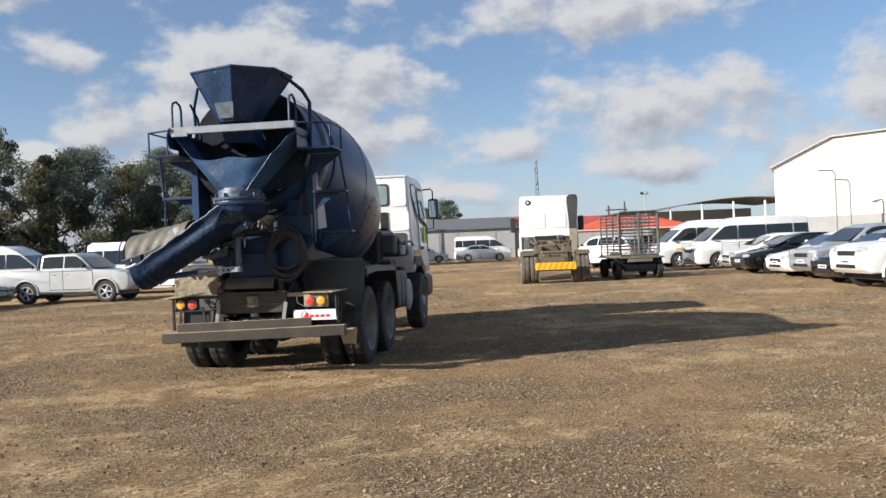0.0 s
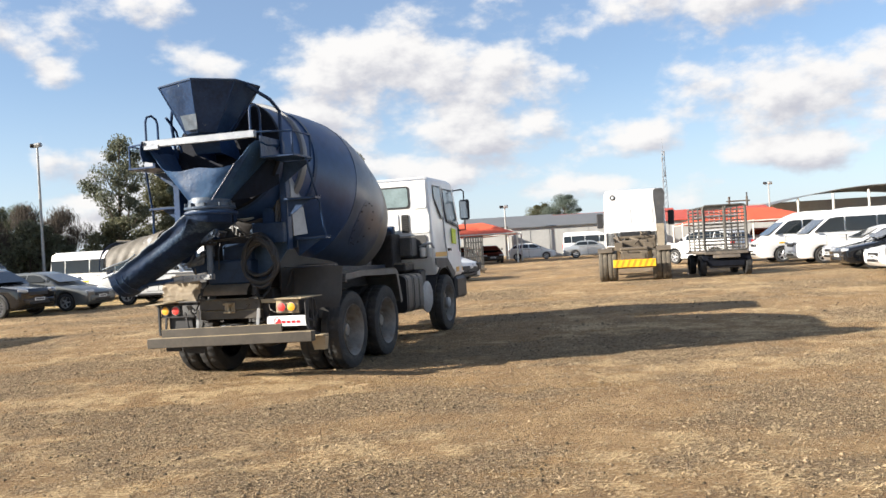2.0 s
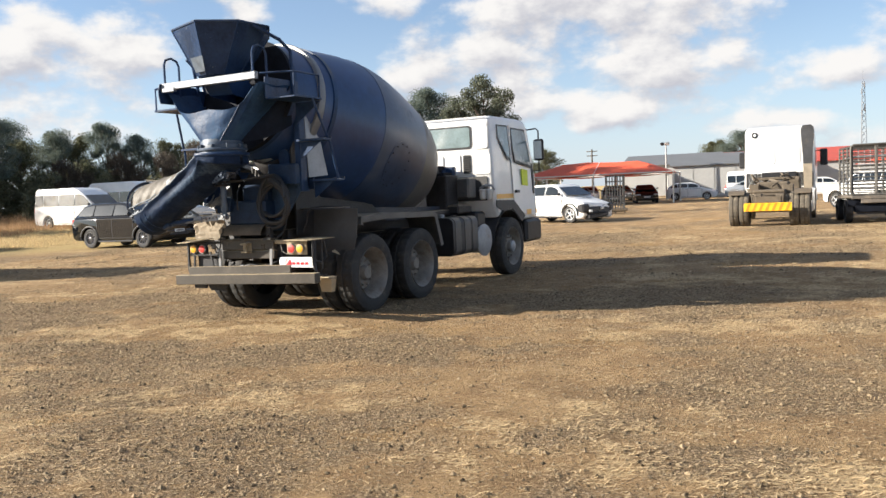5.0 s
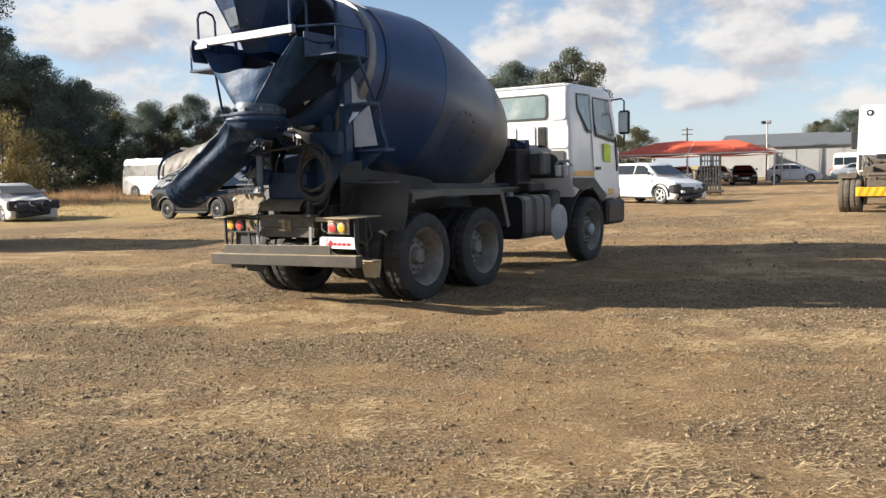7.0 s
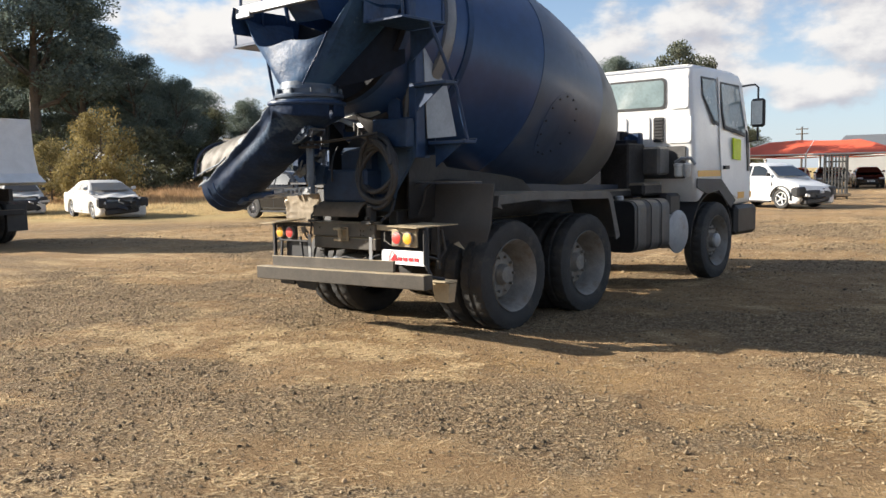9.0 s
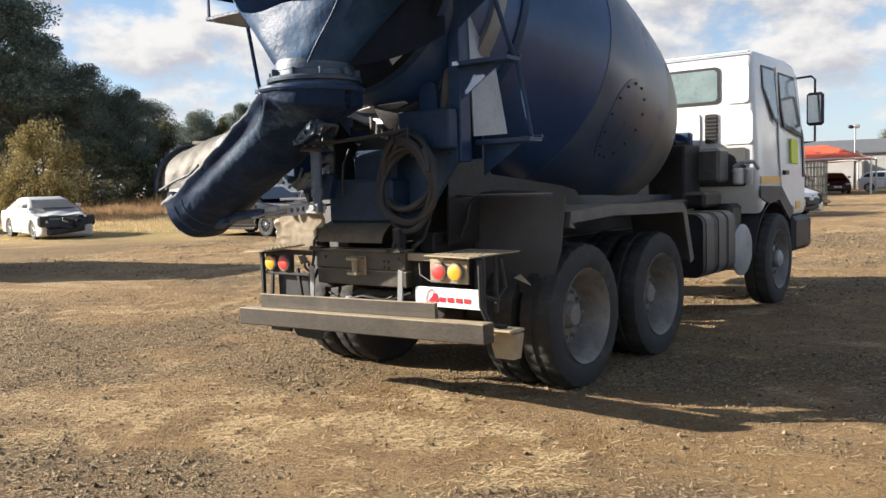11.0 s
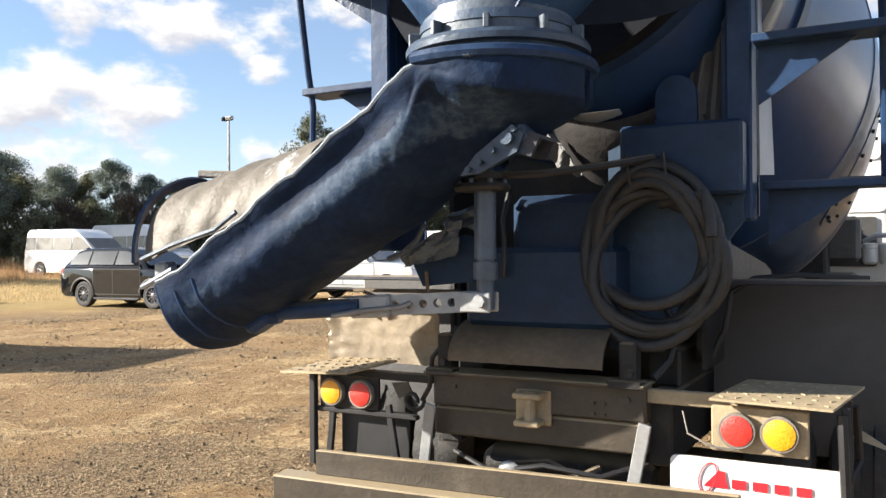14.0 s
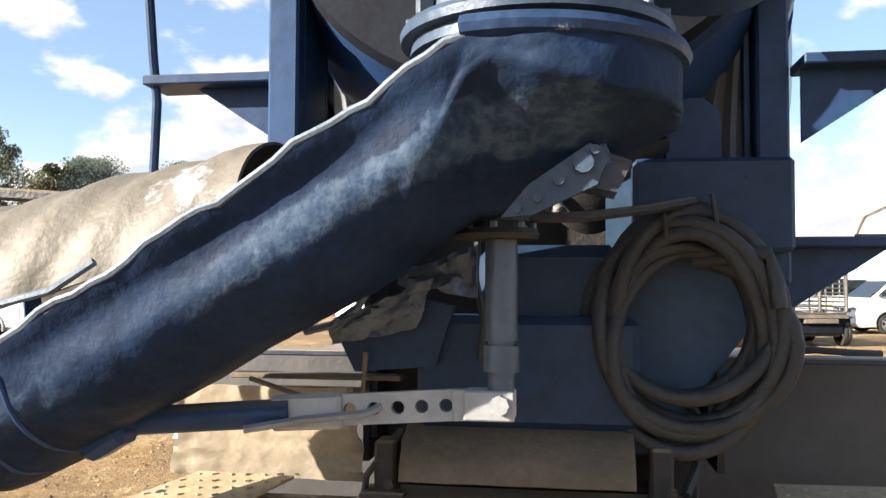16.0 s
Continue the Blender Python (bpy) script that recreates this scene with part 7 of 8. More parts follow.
def cage_trailer():
    T = thing("cage_trailer", pose(7.12, 30.3, 0, 0, 0, 2), "low trailer with a tall tubular steel cage on its deck", "trailer")
    deck = Mesh().box((0, 1.6, 0.80), (1.45, 3.4, 0.10), 0.01)
    deck.box((0, 1.6, 0.68), (0.9, 3.4, 0.12), 0.01)
    part("deck", deck, mat("weathered_deck", (0.14, 0.12, 0.10), 0.8, var=0.3, dirt=DUST, amount=0.4), T)
    # solid black underframe and rear plate also stand for the shade under the deck
    part("underframe", Mesh().box((0, 1.6, 0.50), (1.24, 3.2, 0.34), 0.02).box((0, 0.03, 0.66), (1.62, 0.06, 0.26), 0.01), SHADED_BLACK, T, "black underframe, filled in with the shade under the deck")
    part("underframe_fill", Mesh().box((0, 0.06, 0.42), (1.12, 0.04, 0.30), 0.01, (6, 0, 0)), BLACK, T, "black plate filling the shade below the deck")
    for s in (-1, 1):
        part("mudguard", Mesh().box((s * 0.78, 1.4, 0.78), (0.24, 2.9, 0.05), 0.02), CHASSIS, T)
    for s in (-1, 1):
        for y in (0.35, 2.4):
            part("wheel", tyre_mesh(0.36, 0.22, 0.22, 28, False), RUBBER, T, at=Matrix.Translation((s * 0.76, y, 0.36)))
    RUST = mat("dark_cage_tube", (0.085, 0.08, 0.072), 0.55, 0.2, var=0.35, scale=6, dirt=(0.30, 0.28, 0.23), amount=0.4)
    for x0, x1 in ((-0.72, 0.72), (-0.70, 0.0), (0.02, 0.70)):
        part("cage_hoop", Mesh().tube([(x, 0.0, z) for x, z in rounded((x0 + x1) / 2, 1.66, x1 - x0, 1.56, 0.12)], 0.034 if x1 - x0 > 1 else 0.024, 8, True), RUST, T)
    for x in (-0.68, -0.02, 0.68):
        for y in (0.02, 1.1, 2.1, 3.1):
            if x == -0.02 and y != 0.02:
                continue
            part("cage_post", Mesh().cyl((x, y, 0.85), (x, y, 2.42), 0.03, n=8), RUST, T)
    for k in range(13):
        z = 0.95 + 1.45 * k / 12
        for y in (0.02, 3.1):
            part("cage_bar", Mesh().cyl((-0.70, y, z), (0.70, y, z), 0.018, n=6), RUST, T)
        for x in (-0.68, 0.68):
            part("cage_bar", Mesh().cyl((x, 0.0, z), (x, 3.1, z), 0.018, n=6), RUST, T)
    for k in range(5):
        part("cage_bar", Mesh().cyl((-0.70, 0.3 + 0.6 * k, 2.42), (0.70, 0.3 + 0.6 * k, 2.42), 0.018, n=6), RUST, T)
    for x in (-0.5, -0.33, -0.16, 0.16, 0.36, 0.54):
        part("cage_bar", Mesh().cyl((x, 0.03, 0.85), (x, 0.03, 2.3), 0.014, n=6), PALE_STEEL, T)
    for k in range(5):
        rk = Mesh()
        for y in (0.5, 1.2, 1.9, 2.6):
            rk.cyl((-0.58, y, 1.05 + 0.26 * k), (0.58, y, 1.05 + 0.26 * k), 0.016, n=6)
        rk.cyl((-0.58, 0.5, 1.05 + 0.26 * k), (-0.58, 2.6, 1.05 + 0.26 * k), 0.016, n=6)
        rk.cyl((0.58, 0.5, 1.05 + 0.26 * k), (0.58, 2.6, 1.05 + 0.26 * k), 0.016, n=6)
        part("rack", rk, PALE_STEEL, T, "pale metal rack inside the cage")


cage_trailer()


def tipper():
    """The white tipper standing beside the yard; its tail reaches into view."""
    T = thing("tipper_truck", pose(-15.25, 13.9, 0, 0, 0, 93), "white tipper truck with sloping tail and mud flap", "truck")
    W_ = mat("grey_white_bin_paint", (0.56, 0.57, 0.57), 0.45, var=0.07, dirt=(0.40, 0.34, 0.25), amount=0.25)
    # nose towards -x of the yard: local +y runs along the truck
    o = [(0.0, 1.42), (0.28, 1.62), (0.42, 2.1), (0.48, 2.85), (0.78, 2.85), (0.82, 2.68), (5.4, 2.62), (5.4, 1.36), (0.1, 1.36)]
    b = part("tipper_bin", side_prism(o, 1.22, 0.03), W_, T, "pale grey steel tipping bin")
    for s in (-1, 1):
        for y in (1.15, 2.4, 3.6, 4.8):
            part("bin_rib", Mesh().box((s * 1.24, y, 2.0), (0.06, 0.12, 1.2), 0.01), W_, b)
        part("bin_rail", Mesh().box((s * 1.235, 2.7, 1.42), (0.05, 5.2, 0.05), 0.01), mat("sandy_rail", (0.42, 0.38, 0.2), 0.7), b)
        for y in (1.55, 2.85):
            truck_wheel("wheel", (s * 1.0, y, 0.52), T, s)
        part("mud_flap", Mesh().box((s * 0.95, 0.80, 0.62), (0.5, 0.02, 0.62), 0.005), BLACK, T)
    ch = Mesh()
    for s in (-1, 1):
        ch.box((s * 0.4, 2.9, 1.15), (0.1, 5.6, 0.28), 0.01)
    ch.box((0, 0.7, 0.75), (2.1, 0.1, 0.12), 0.01)
    ch.box((0, 0.85, 0.95), (0.9, 0.3, 0.4), 0.02)
    part("chassis_frame", ch, CHASSIS, T)


tipper()


def metal_stillage():
    T = thing("metal_stillage", pose(-3.5, 46.0, 0, 0, 0, 10), "dark tubular metal stillage frame", "frame")
    T.scale = (0.74, 1.0, 1.0)
    D = mat("dark_frame_paint", (0.035, 0.035, 0.035), 0.55, var=0.3, dirt=DUST, amount=0.3)
    for x in (-0.65, 0, 0.65):
        for y in (-0.5, 0.5):
            part("post", Mesh().box((x, y, 1.0), (0.07, 0.07, 2.0), 0.01), D, T)
    for k in range(7):
        for y in (-0.5, 0.0, 0.5):
            part("bar", Mesh().cyl((-0.56 + 0.187 * k, y, 0.2), (-0.56 + 0.187 * k, y, 1.95), 0.035, n=8), D, T)
    for z in (0.12, 0.5, 0.9, 1.3, 1.7, 1.98):
        for y in (-0.5, 0.5):
            part("rail", Mesh().box((0, y, z), (1.36, 0.06, 0.06), 0.01), D, T)
        for x in (-0.65, 0.65):
            part("rail", Mesh().box((x, 0, z), (0.06, 1.0, 0.06), 0.01), D, T)
    part("deck", Mesh().box((0, 0, 0.2), (1.7, 1.3, 0.12), 0.02), DUSTY_STEEL, T)


metal_stillage()


# ---- buildings and carports ----
GREY_WALL = mat("grey_sheet_wall", (0.36, 0.36, 0.35), 0.7, var=0.08, scale=0.6, dirt=(0.28, 0.25, 0.2), amount=0.3, dscale=0.6)
GREY_ROOF = mat("dark_roof_sheet", (0.13, 0.135, 0.14), 0.6, var=0.12, scale=0.5)
RED_ROOF = mat("faded_red_roof", (0.42, 0.07, 0.045), 0.6, var=0.15, scale=0.6)
WARE_WHITE = mat("white_warehouse_sheet", (0.80, 0.80, 0.80), 0.55, var=0.03, scale=0.5)
SHADE_NET = mat("orange_red_shade_net", (0.62, 0.10, 0.045), 0.75, var=0.12, scale=0.8)
CREAM = mat("cream_steel_post", (0.62, 0.60, 0.55), 0.5, var=0.08)
SHED_SIDE = mat("pale_shed_sheet", (0.42, 0.41, 0.38), 0.6, var=0.1, scale=0.5)


def shed(name, label, x, y, w, dpt, eave, ridge, wall_mat, roof_mat, turn=0.0, ribs=0):
    """A gabled shed whose long side, w wide, looks towards -y."""
    T = thing(name, pose(x, y, 0, 0, 0, turn), label, "building")
    part("wall", Mesh().box((0, dpt / 2, eave / 2), (w, dpt, eave), 0.0), wall_mat, T)
    for s, y0 in ((1, -0.3), (-1, dpt + 0.3)):
        rf = Mesh().slab([(-w / 2 - 0.3, y0, eave), (w / 2 + 0.3, y0, eave), (w / 2 + 0.3, dpt / 2, ridge), (-w / 2 - 0.3, dpt / 2, ridge)], (0, 0, 0.08))
        part("roof", rf, roof_mat, T)
    for s in (-1, 1):
        part("gable", Mesh().slab([(s * w / 2, 0, eave), (s * w / 2, dpt, eave), (s * w / 2, dpt / 2, ridge)], (-s * 0.1, 0, 0)), wall_mat, T)
    for k in range(ribs):
        part("wall_panel", Mesh().box((-w / 2 + (k + 0.5) * w / ribs, -0.03, eave / 2), (w / ribs * 0.96, 0.05, eave * 0.96), 0.0), wall_mat, T)
    return T


shed("grey_shed", "long low grey shed with dark sheet roof", 1.6, 84, 11.4, 12, 3.0, 4.2, GREY_WALL, GREY_ROOF, 0, 6)
shed("grey_shed", "long low grey shed with faded red roof", 14.5, 86, 14, 10, 2.9, 4.0, GREY_WALL, RED_ROOF, 0, 7)
shed("dark_roofed_shed", "wide dark-roofed shed behind the carports", -6.4, 104, 11, 14, 3.6, 5.0, GREY_WALL, GREY_ROOF)
shed("red_roofed_shed", "distant shed with faded red roof", 6, 108, 18, 14, 3.4, 5.0, GREY_WALL, RED_ROOF)


def warehouse():
    T = thing("white_warehouse", pose(29.6, 74, 0, 0, 0, -24), "big plain white sheet-metal warehouse", "building")
    g = [(0, 0.0), (26, 0.0), (26, 9.3), (20, 10.2), (4.6, 9.4), (0, 7.2)]
    part("wall", Mesh().slab([(x, 0, z) for x, z in g], (0, 30, 0)), WARE_WHITE, T)
    rf = Mesh()
    for (x0, z0), (x1, z1) in (((-0.3, 7.1), (4.6, 9.45)), ((4.6, 9.45), (20, 10.25)), ((20, 10.25), (26.3, 9.3))):
        rf.slab([(x0, -0.3, z0), (x1, -0.3, z1), (x1, 30, z1), (x0, 30, z0)], (0, 0, 0.15))
    part("roof", rf, SHED_SIDE, T)
    part("plinth", Mesh().box((13, -0.09, 1.35), (26, 0.06, 2.7)), GREY_WALL, T, "grey concrete lower wall")
    for k in range(13):
        part("wall_panel", Mesh().box((1.0 + 2 * k, -0.02, 3.4), (1.94, 0.03, 6.6)), WARE_WHITE, T)


warehouse()


def arched_shed():
    T = thing("arched_shed", pose(26.5, 95, 0, 0, 0, 0), "open shed with arched dark roof", "building")
    rf = Mesh().sheet(lambda u, v: (-5.0 + 20.0 * u, 16 * v, 3.0 + 2.6 * math.sin(math.pi * (0.08 + 0.62 * u))), 20, 2, 0.07)
    part("roof", rf, GREY_ROOF, T)
    part("back_wall", Mesh().box((5, 15.8, 2.4), (19, 0.2, 4.8)), GREY_WALL, T)
    for k in range(6):
        part("post", Mesh().cyl((-4 + 3.6 * k, 0.2, 0), (-4 + 3.6 * k, 0.2, 3.6 + 1.6 * math.sin(math.pi * (0.12 + 0.11 * k))), 0.12, n=8), CREAM, T)


arched_shed()


def carport(x, y, w, dpt, turn=0.0, z=2.35):
    """A shade-net canopy stretched over hooped beams."""
    T = thing("carport", pose(x, y, 0, 0, 0, turn), "orange-red shade-net carport on cream steel posts", "carport", "shade-net carports")
    def peak(u, v):
        return z + 1.05 * min(1.0, 2 * min(v, 1 - v), 2 * min(u, 1 - u) * w / dpt)
    part("canopy", Mesh().sheet(lambda u, v: (-w / 2 + w * u, dpt * v, peak(u, v) - 0.10 * abs(math.sin(math.pi * u * w / 5.0))), 4 * max(6, int(w)), 12, 0.03), SHADE_NET, T, angle=12)
    part("edge_cable", Mesh().tube([(-w / 2, 0, z), (w / 2, 0, z)], 0.05, 6), CREAM, T, "pale edge cable")
    n = max(1, round(w / 5))
    for k in range(n + 1):
        xx = -w / 2 + w * k / n
        part("post", Mesh().cyl((xx, 0.15, 0), (xx, 0.15, z + 0.1), 0.06, n=8), CREAM, T)
        part("post", Mesh().cyl((xx, dpt - 0.15, 0), (xx, dpt - 0.15, z + 0.1), 0.06, n=8), CREAM, T)
        part("rafter", Mesh().tube([(xx, dpt * v / 10, peak(k / n, v / 10) - 0.05) for v in range(11)], 0.04, 6), CREAM, T)
    return T


carport(-8.4, 66, 12, 6)
carport(-18.5, 70, 8, 6)
carport(-9.5, 78, 11, 6)
carport(15.0, 64, 10, 6, 0, 2.2)
for i, (x, y, p) in enumerate(((-12.6, 67.5, CAR_BLACK), (-10.0, 67.5, CAR_SILVER), (-7.4, 67.5, CAR_GREY), (-4.9, 68.0, CAR_BLACK), (-11.5, 79.5, CAR_SILVER), (-8.5, 79.5, CAR_GREY))):
    vehicle("sedan" if i % 2 else "hatch", "sedan_car" if i % 2 else "hatchback_car", "parked car under the shade-net carport", "car", park(x, y + 1.2, 168), p, group="cars under the carports")
for i, (x, y, p) in enumerate(((12.5, 66.5, CAR_WHITE), (16.0, 66.5, CAR_SILVER), (23.0, 68, CAR_WHITE), (28.0, 68, CAR_WHITE))):
    vehicle("suv", "suv_car", "parked car under the shade-net carport", "car", park(x, y, -170), p, group="cars under the carports")


# ---- poles ----
POLE = mat("galvanised_pole", (0.34, 0.34, 0.33), 0.5, 0.5, var=0.1)
WOOD_POLE = mat("tarred_wood_pole", (0.09, 0.075, 0.06), 0.85, var=0.25)


def flood_pole(x, y, h, label="tall galvanised floodlight pole"):
    T = thing("floodlight_pole", pose(x, y, float(rise(x, y))), label, "pole", "yard lights")
    part("mast", Mesh().cyl((0, 0, 0), (0, 0, h), 0.11, 0.06, 10), POLE, T)
    part("floodlight", Mesh().box((0.12, -0.1, h + 0.05), (0.42, 0.34, 0.26), 0.05, (20, 0, 0)), POLE, T)
    part("floodlight", Mesh().box((-0.32, 0.05, h + 0.05), (0.36, 0.30, 0.24), 0.05, (20, 0, 30)), BLACK, T)


flood_pole(-30.9, 48.2, 8.9)
flood_pole(-4.5, 82.0, 5.1, "slim light pole beside the grey shed")
flood_pole(22.0, 90.0, 6.2, "slim light pole behind the carports")


def street_lamp(x, y, h):
    T = thing("street_lamp", pose(x, y, 0), "grey street lamp with curved arm", "lamp", "street lamps")
    part("mast", Mesh().tube([(0, 0, 0), (0, 0, h - 0.3), (-0.2, 0, h - 0.05), (-0.9, 0, h)], 0.07, 8), POLE, T)
    part("lamp_head", Mesh().box((-1.1, 0, h), (0.6, 0.25, 0.12), 0.04), POLE, T)


street_lamp(31.2, 66, 6.2)
street_lamp(33.8, 69, 5.6)


def h_pole(x, y, h):
    T = thing("transformer_pole", pose(x, y, 0), "double wooden power pole with cross beam", "pole")
    for s in (-1, 1):
        part("pole", Mesh().cyl((s * 0.9, 0, 0), (s * 0.9, 0, h), 0.14, 0.11, 8), WOOD_POLE, T)
    part("cross_beam", Mesh().box((0, 0, h - 0.5), (2.4, 0.15, 0.15), 0.02), WOOD_POLE, T)
    part("insulator", Mesh().cyl((0.9, 0, h), (0.9, 0, h + 0.4), 0.07, n=8), BLACK, T)


h_pole(19.5, 93, 5.2)


def power_pole(x, y, h):
    T = thing("power_pole", pose(x, y, 0), "thin wooden power pole with crossarm", "pole")
    part("pole", Mesh().cyl((0, 0, 0), (0, 0, h), 0.15, 0.1, 8), WOOD_POLE, T)
    for z in (h - 0.3, h - 0.9):
        part("crossarm", Mesh().box((0, 0, z), (1.5, 0.1, 0.12), 0.02), WOOD_POLE, T)


power_pole(-18.2, 118, 6.6)


def radio_tower(x, y, h):
    T = thing("radio_tower", pose(x, y, 0), "slender steel lattice radio tower with antennas", "tower")
    S = mat("tower_steel", (0.25, 0.26, 0.28), 0.5, 0.4)
    for k in range(3):
        a = 2 * math.pi * k / 3
        part("leg", Mesh().cyl((1.3 * math.cos(a), 1.3 * math.sin(a), 0), (0.45 * math.cos(a), 0.45 * math.sin(a), h), 0.08, n=6), S, T)
    m = Mesh()
    n = 16
    for j in range(n):
        z0, z1 = h * j / n, h * (j + 1) / n
        for k in range(3):
            a, b = 2 * math.pi * k / 3, 2 * math.pi * (k + 1) / 3
            r0, r1 = 1.3 - 0.85 * z0 / h, 1.3 - 0.85 * z1 / h
            m.cyl((r0 * math.cos(a), r0 * math.sin(a), z0), (r1 * math.cos(b), r1 * math.sin(b), z1), 0.08, n=5)
    part("lattice", m, S, T)
    for k, z in enumerate((h - 1.0, h - 3.2, h - 8.4, h - 10.0)):
        part("antenna", Mesh().box((0.4 * (-1) ** k, -0.2, z), (0.45, 0.3, 1.8), 0.05), S, T)
    part("spike", Mesh().cyl((0, 0, h), (0, 0, h + 4.0), 0.05, 0.02, 6), S, T)


radio_tower(34.5, 300, 31.0)


# ---- trees and shrubs ----
def leaf_mat(name, col, var=0.5):
    m = bpy.data.materials.new(name)
    m.use_nodes = True
    nt = m.node_tree
    p = nt.nodes["Principled BSDF"]
    geo = nt.nodes.new("ShaderNodeNewGeometry")
    oi = nt.nodes.new("ShaderNodeObjectInfo")
    a = mixed(nt, geo.outputs["Random Per Island"], tuple(c * (1 - var) for c in col), tuple(c * (1 + var) for c in col))
    a = mixed(nt, maths(nt, "MULTIPLY", oi.outputs["Random"], 0.22), a, (col[0] * 1.2, col[1] * 1.0, col[2] * 0.75))
    link(nt, a, p.inputs["Base Color"])
    p.inputs["Roughness"].default_value = 0.7
    p.inputs["Specular IOR Level"].default_value = 0.25
    p.inputs["Transmission Weight"].default_value = 0.0
    tr = nt.nodes.new("ShaderNodeBsdfTranslucent")
    link(nt, a, tr.inputs["Color"])
    mx = nt.nodes.new("ShaderNodeMixShader")
    mx.inputs[0].default_value = 0.35
    link(nt, p.outputs[0], mx.inputs[1])
    link(nt, tr.outputs[0], mx.inputs[2])
    link(nt, mx.outputs[0], nt.nodes["Material Output"].inputs["Surface"])
    return m


PINE = leaf_mat("dark_pine_needles", (0.135, 0.168, 0.142), 0.35)
UNDERGROWTH = leaf_mat("dark_olive_undergrowth", (0.125, 0.130, 0.082), 0.4)
GUM = leaf_mat("grey_green_gum_leaves", (0.13, 0.145, 0.105))
OLIVE = leaf_mat("olive_leaves", (0.125, 0.13, 0.078))
AUTUMN = leaf_mat("yellowing_leaves", (0.225, 0.185, 0.078), 0.45)
TWIG = leaf_mat("bare_brown_twigs", (0.085, 0.070, 0.056))
BARK = mat("rough_bark", (0.10, 0.08, 0.062), 0.9, var=0.3, scale=3, bump=0.6, bscale=12)


def tree_meshes(seed, h, spread, clumps, leaves, leaf, base, leafmat, flat=0.6, pale_bark=False, twiggy=False, big=1.0):
    """Trunk with limbs and a crown of many small leaf cards in uneven clumps."""
    rnd = random.Random(seed)
    trunk = Mesh()
    lean = (rnd.uniform(-0.05, 0.05) * h, rnd.uniform(-0.05, 0.05) * h)
    axis = [Vector((lean[0] * t * t, lean[1] * t * t, h * 0.86 * t)) for t in (0, 0.15, 0.35, 0.6, 0.8, 1.0)]
    r0 = 0.022 * h + 0.05
    n = 8
    rings = []
    for k, p in enumerate(axis):
        r = r0 * (1.25 if k == 0 else 1.0) * (1 - 0.16 * k)
        rings.append([p + Vector((math.cos(2 * math.pi * j / n) * r, math.sin(2 * math.pi * j / n) * r, 0)) for j in range(n)])
    trunk.loft(rings)
    centres = []
    for c in range(clumps):
        f = base + (1 - base) * (c + rnd.random()) / clumps
        a = rnd.uniform(0, 2 * math.pi)
        env = math.sin(math.pi * min(1, 0.18 + 0.78 * (f - base) / (1 - base))) ** 0.7
        rad = spread * env * rnd.uniform(0.25, 1.0)
        z = h * f
        ctr = Vector((math.cos(a) * rad + lean[0] * f, math.sin(a) * rad + lean[1] * f, z))
        centres.append((ctr, spread * big * rnd.uniform(0.14, 0.42)))
        z0 = h * max(0.15, f - rnd.uniform(0.10, 0.25))
        st = Vector((lean[0] * (z0 / h) ** 2, lean[1] * (z0 / h) ** 2, z0))
        mid = st.lerp(ctr, 0.55) + Vector((0, 0, -0.03 * h))
        trunk.tube([st, mid, ctr], max(0.025, r0 * 0.22), 5)
    nl = leaves
    P = np.zeros((nl * 4, 3))
    rs = np.random.RandomState(seed)
    for i in range(nl):
        ctr, rad = centres[int(rs.randint(len(centres)))]
        v = rs.normal(size=3)
        v /= np.linalg.norm(v)
        p = np.array(ctr) + v * rad * (rs.uniform(0.1, 1.25) ** 0.6) * np.array((1, 1, flat))
        u = rs.normal(size=3)
        if twiggy:
            u = np.array((u[0] * 0.35, u[1] * 0.35, abs(u[2]) + 0.8))
        u /= np.linalg.norm(u)
        w = np.cross(u, rs.normal(size=3))
        w /= np.linalg.norm(w)
        s = leaf * rs.uniform(0.55, 1.3)
        k = 0.07 if twiggy else 0.55
        P[4 * i:4 * i + 4] = (p - u * s - w * s * k * 0.4, p - w * s * k * (-1.0), p + u * s + w * s * k * 0.3, p - w * s * k)
    me = bpy.data.meshes.new("crown")
    me.from_pydata(P.tolist(), [], [(4 * i, 4 * i + 1, 4 * i + 2, 4 * i + 3) for i in range(nl)])
    me.materials.append(leafmat)
    return trunk.data("trunk", BARK), me


TREES = {}


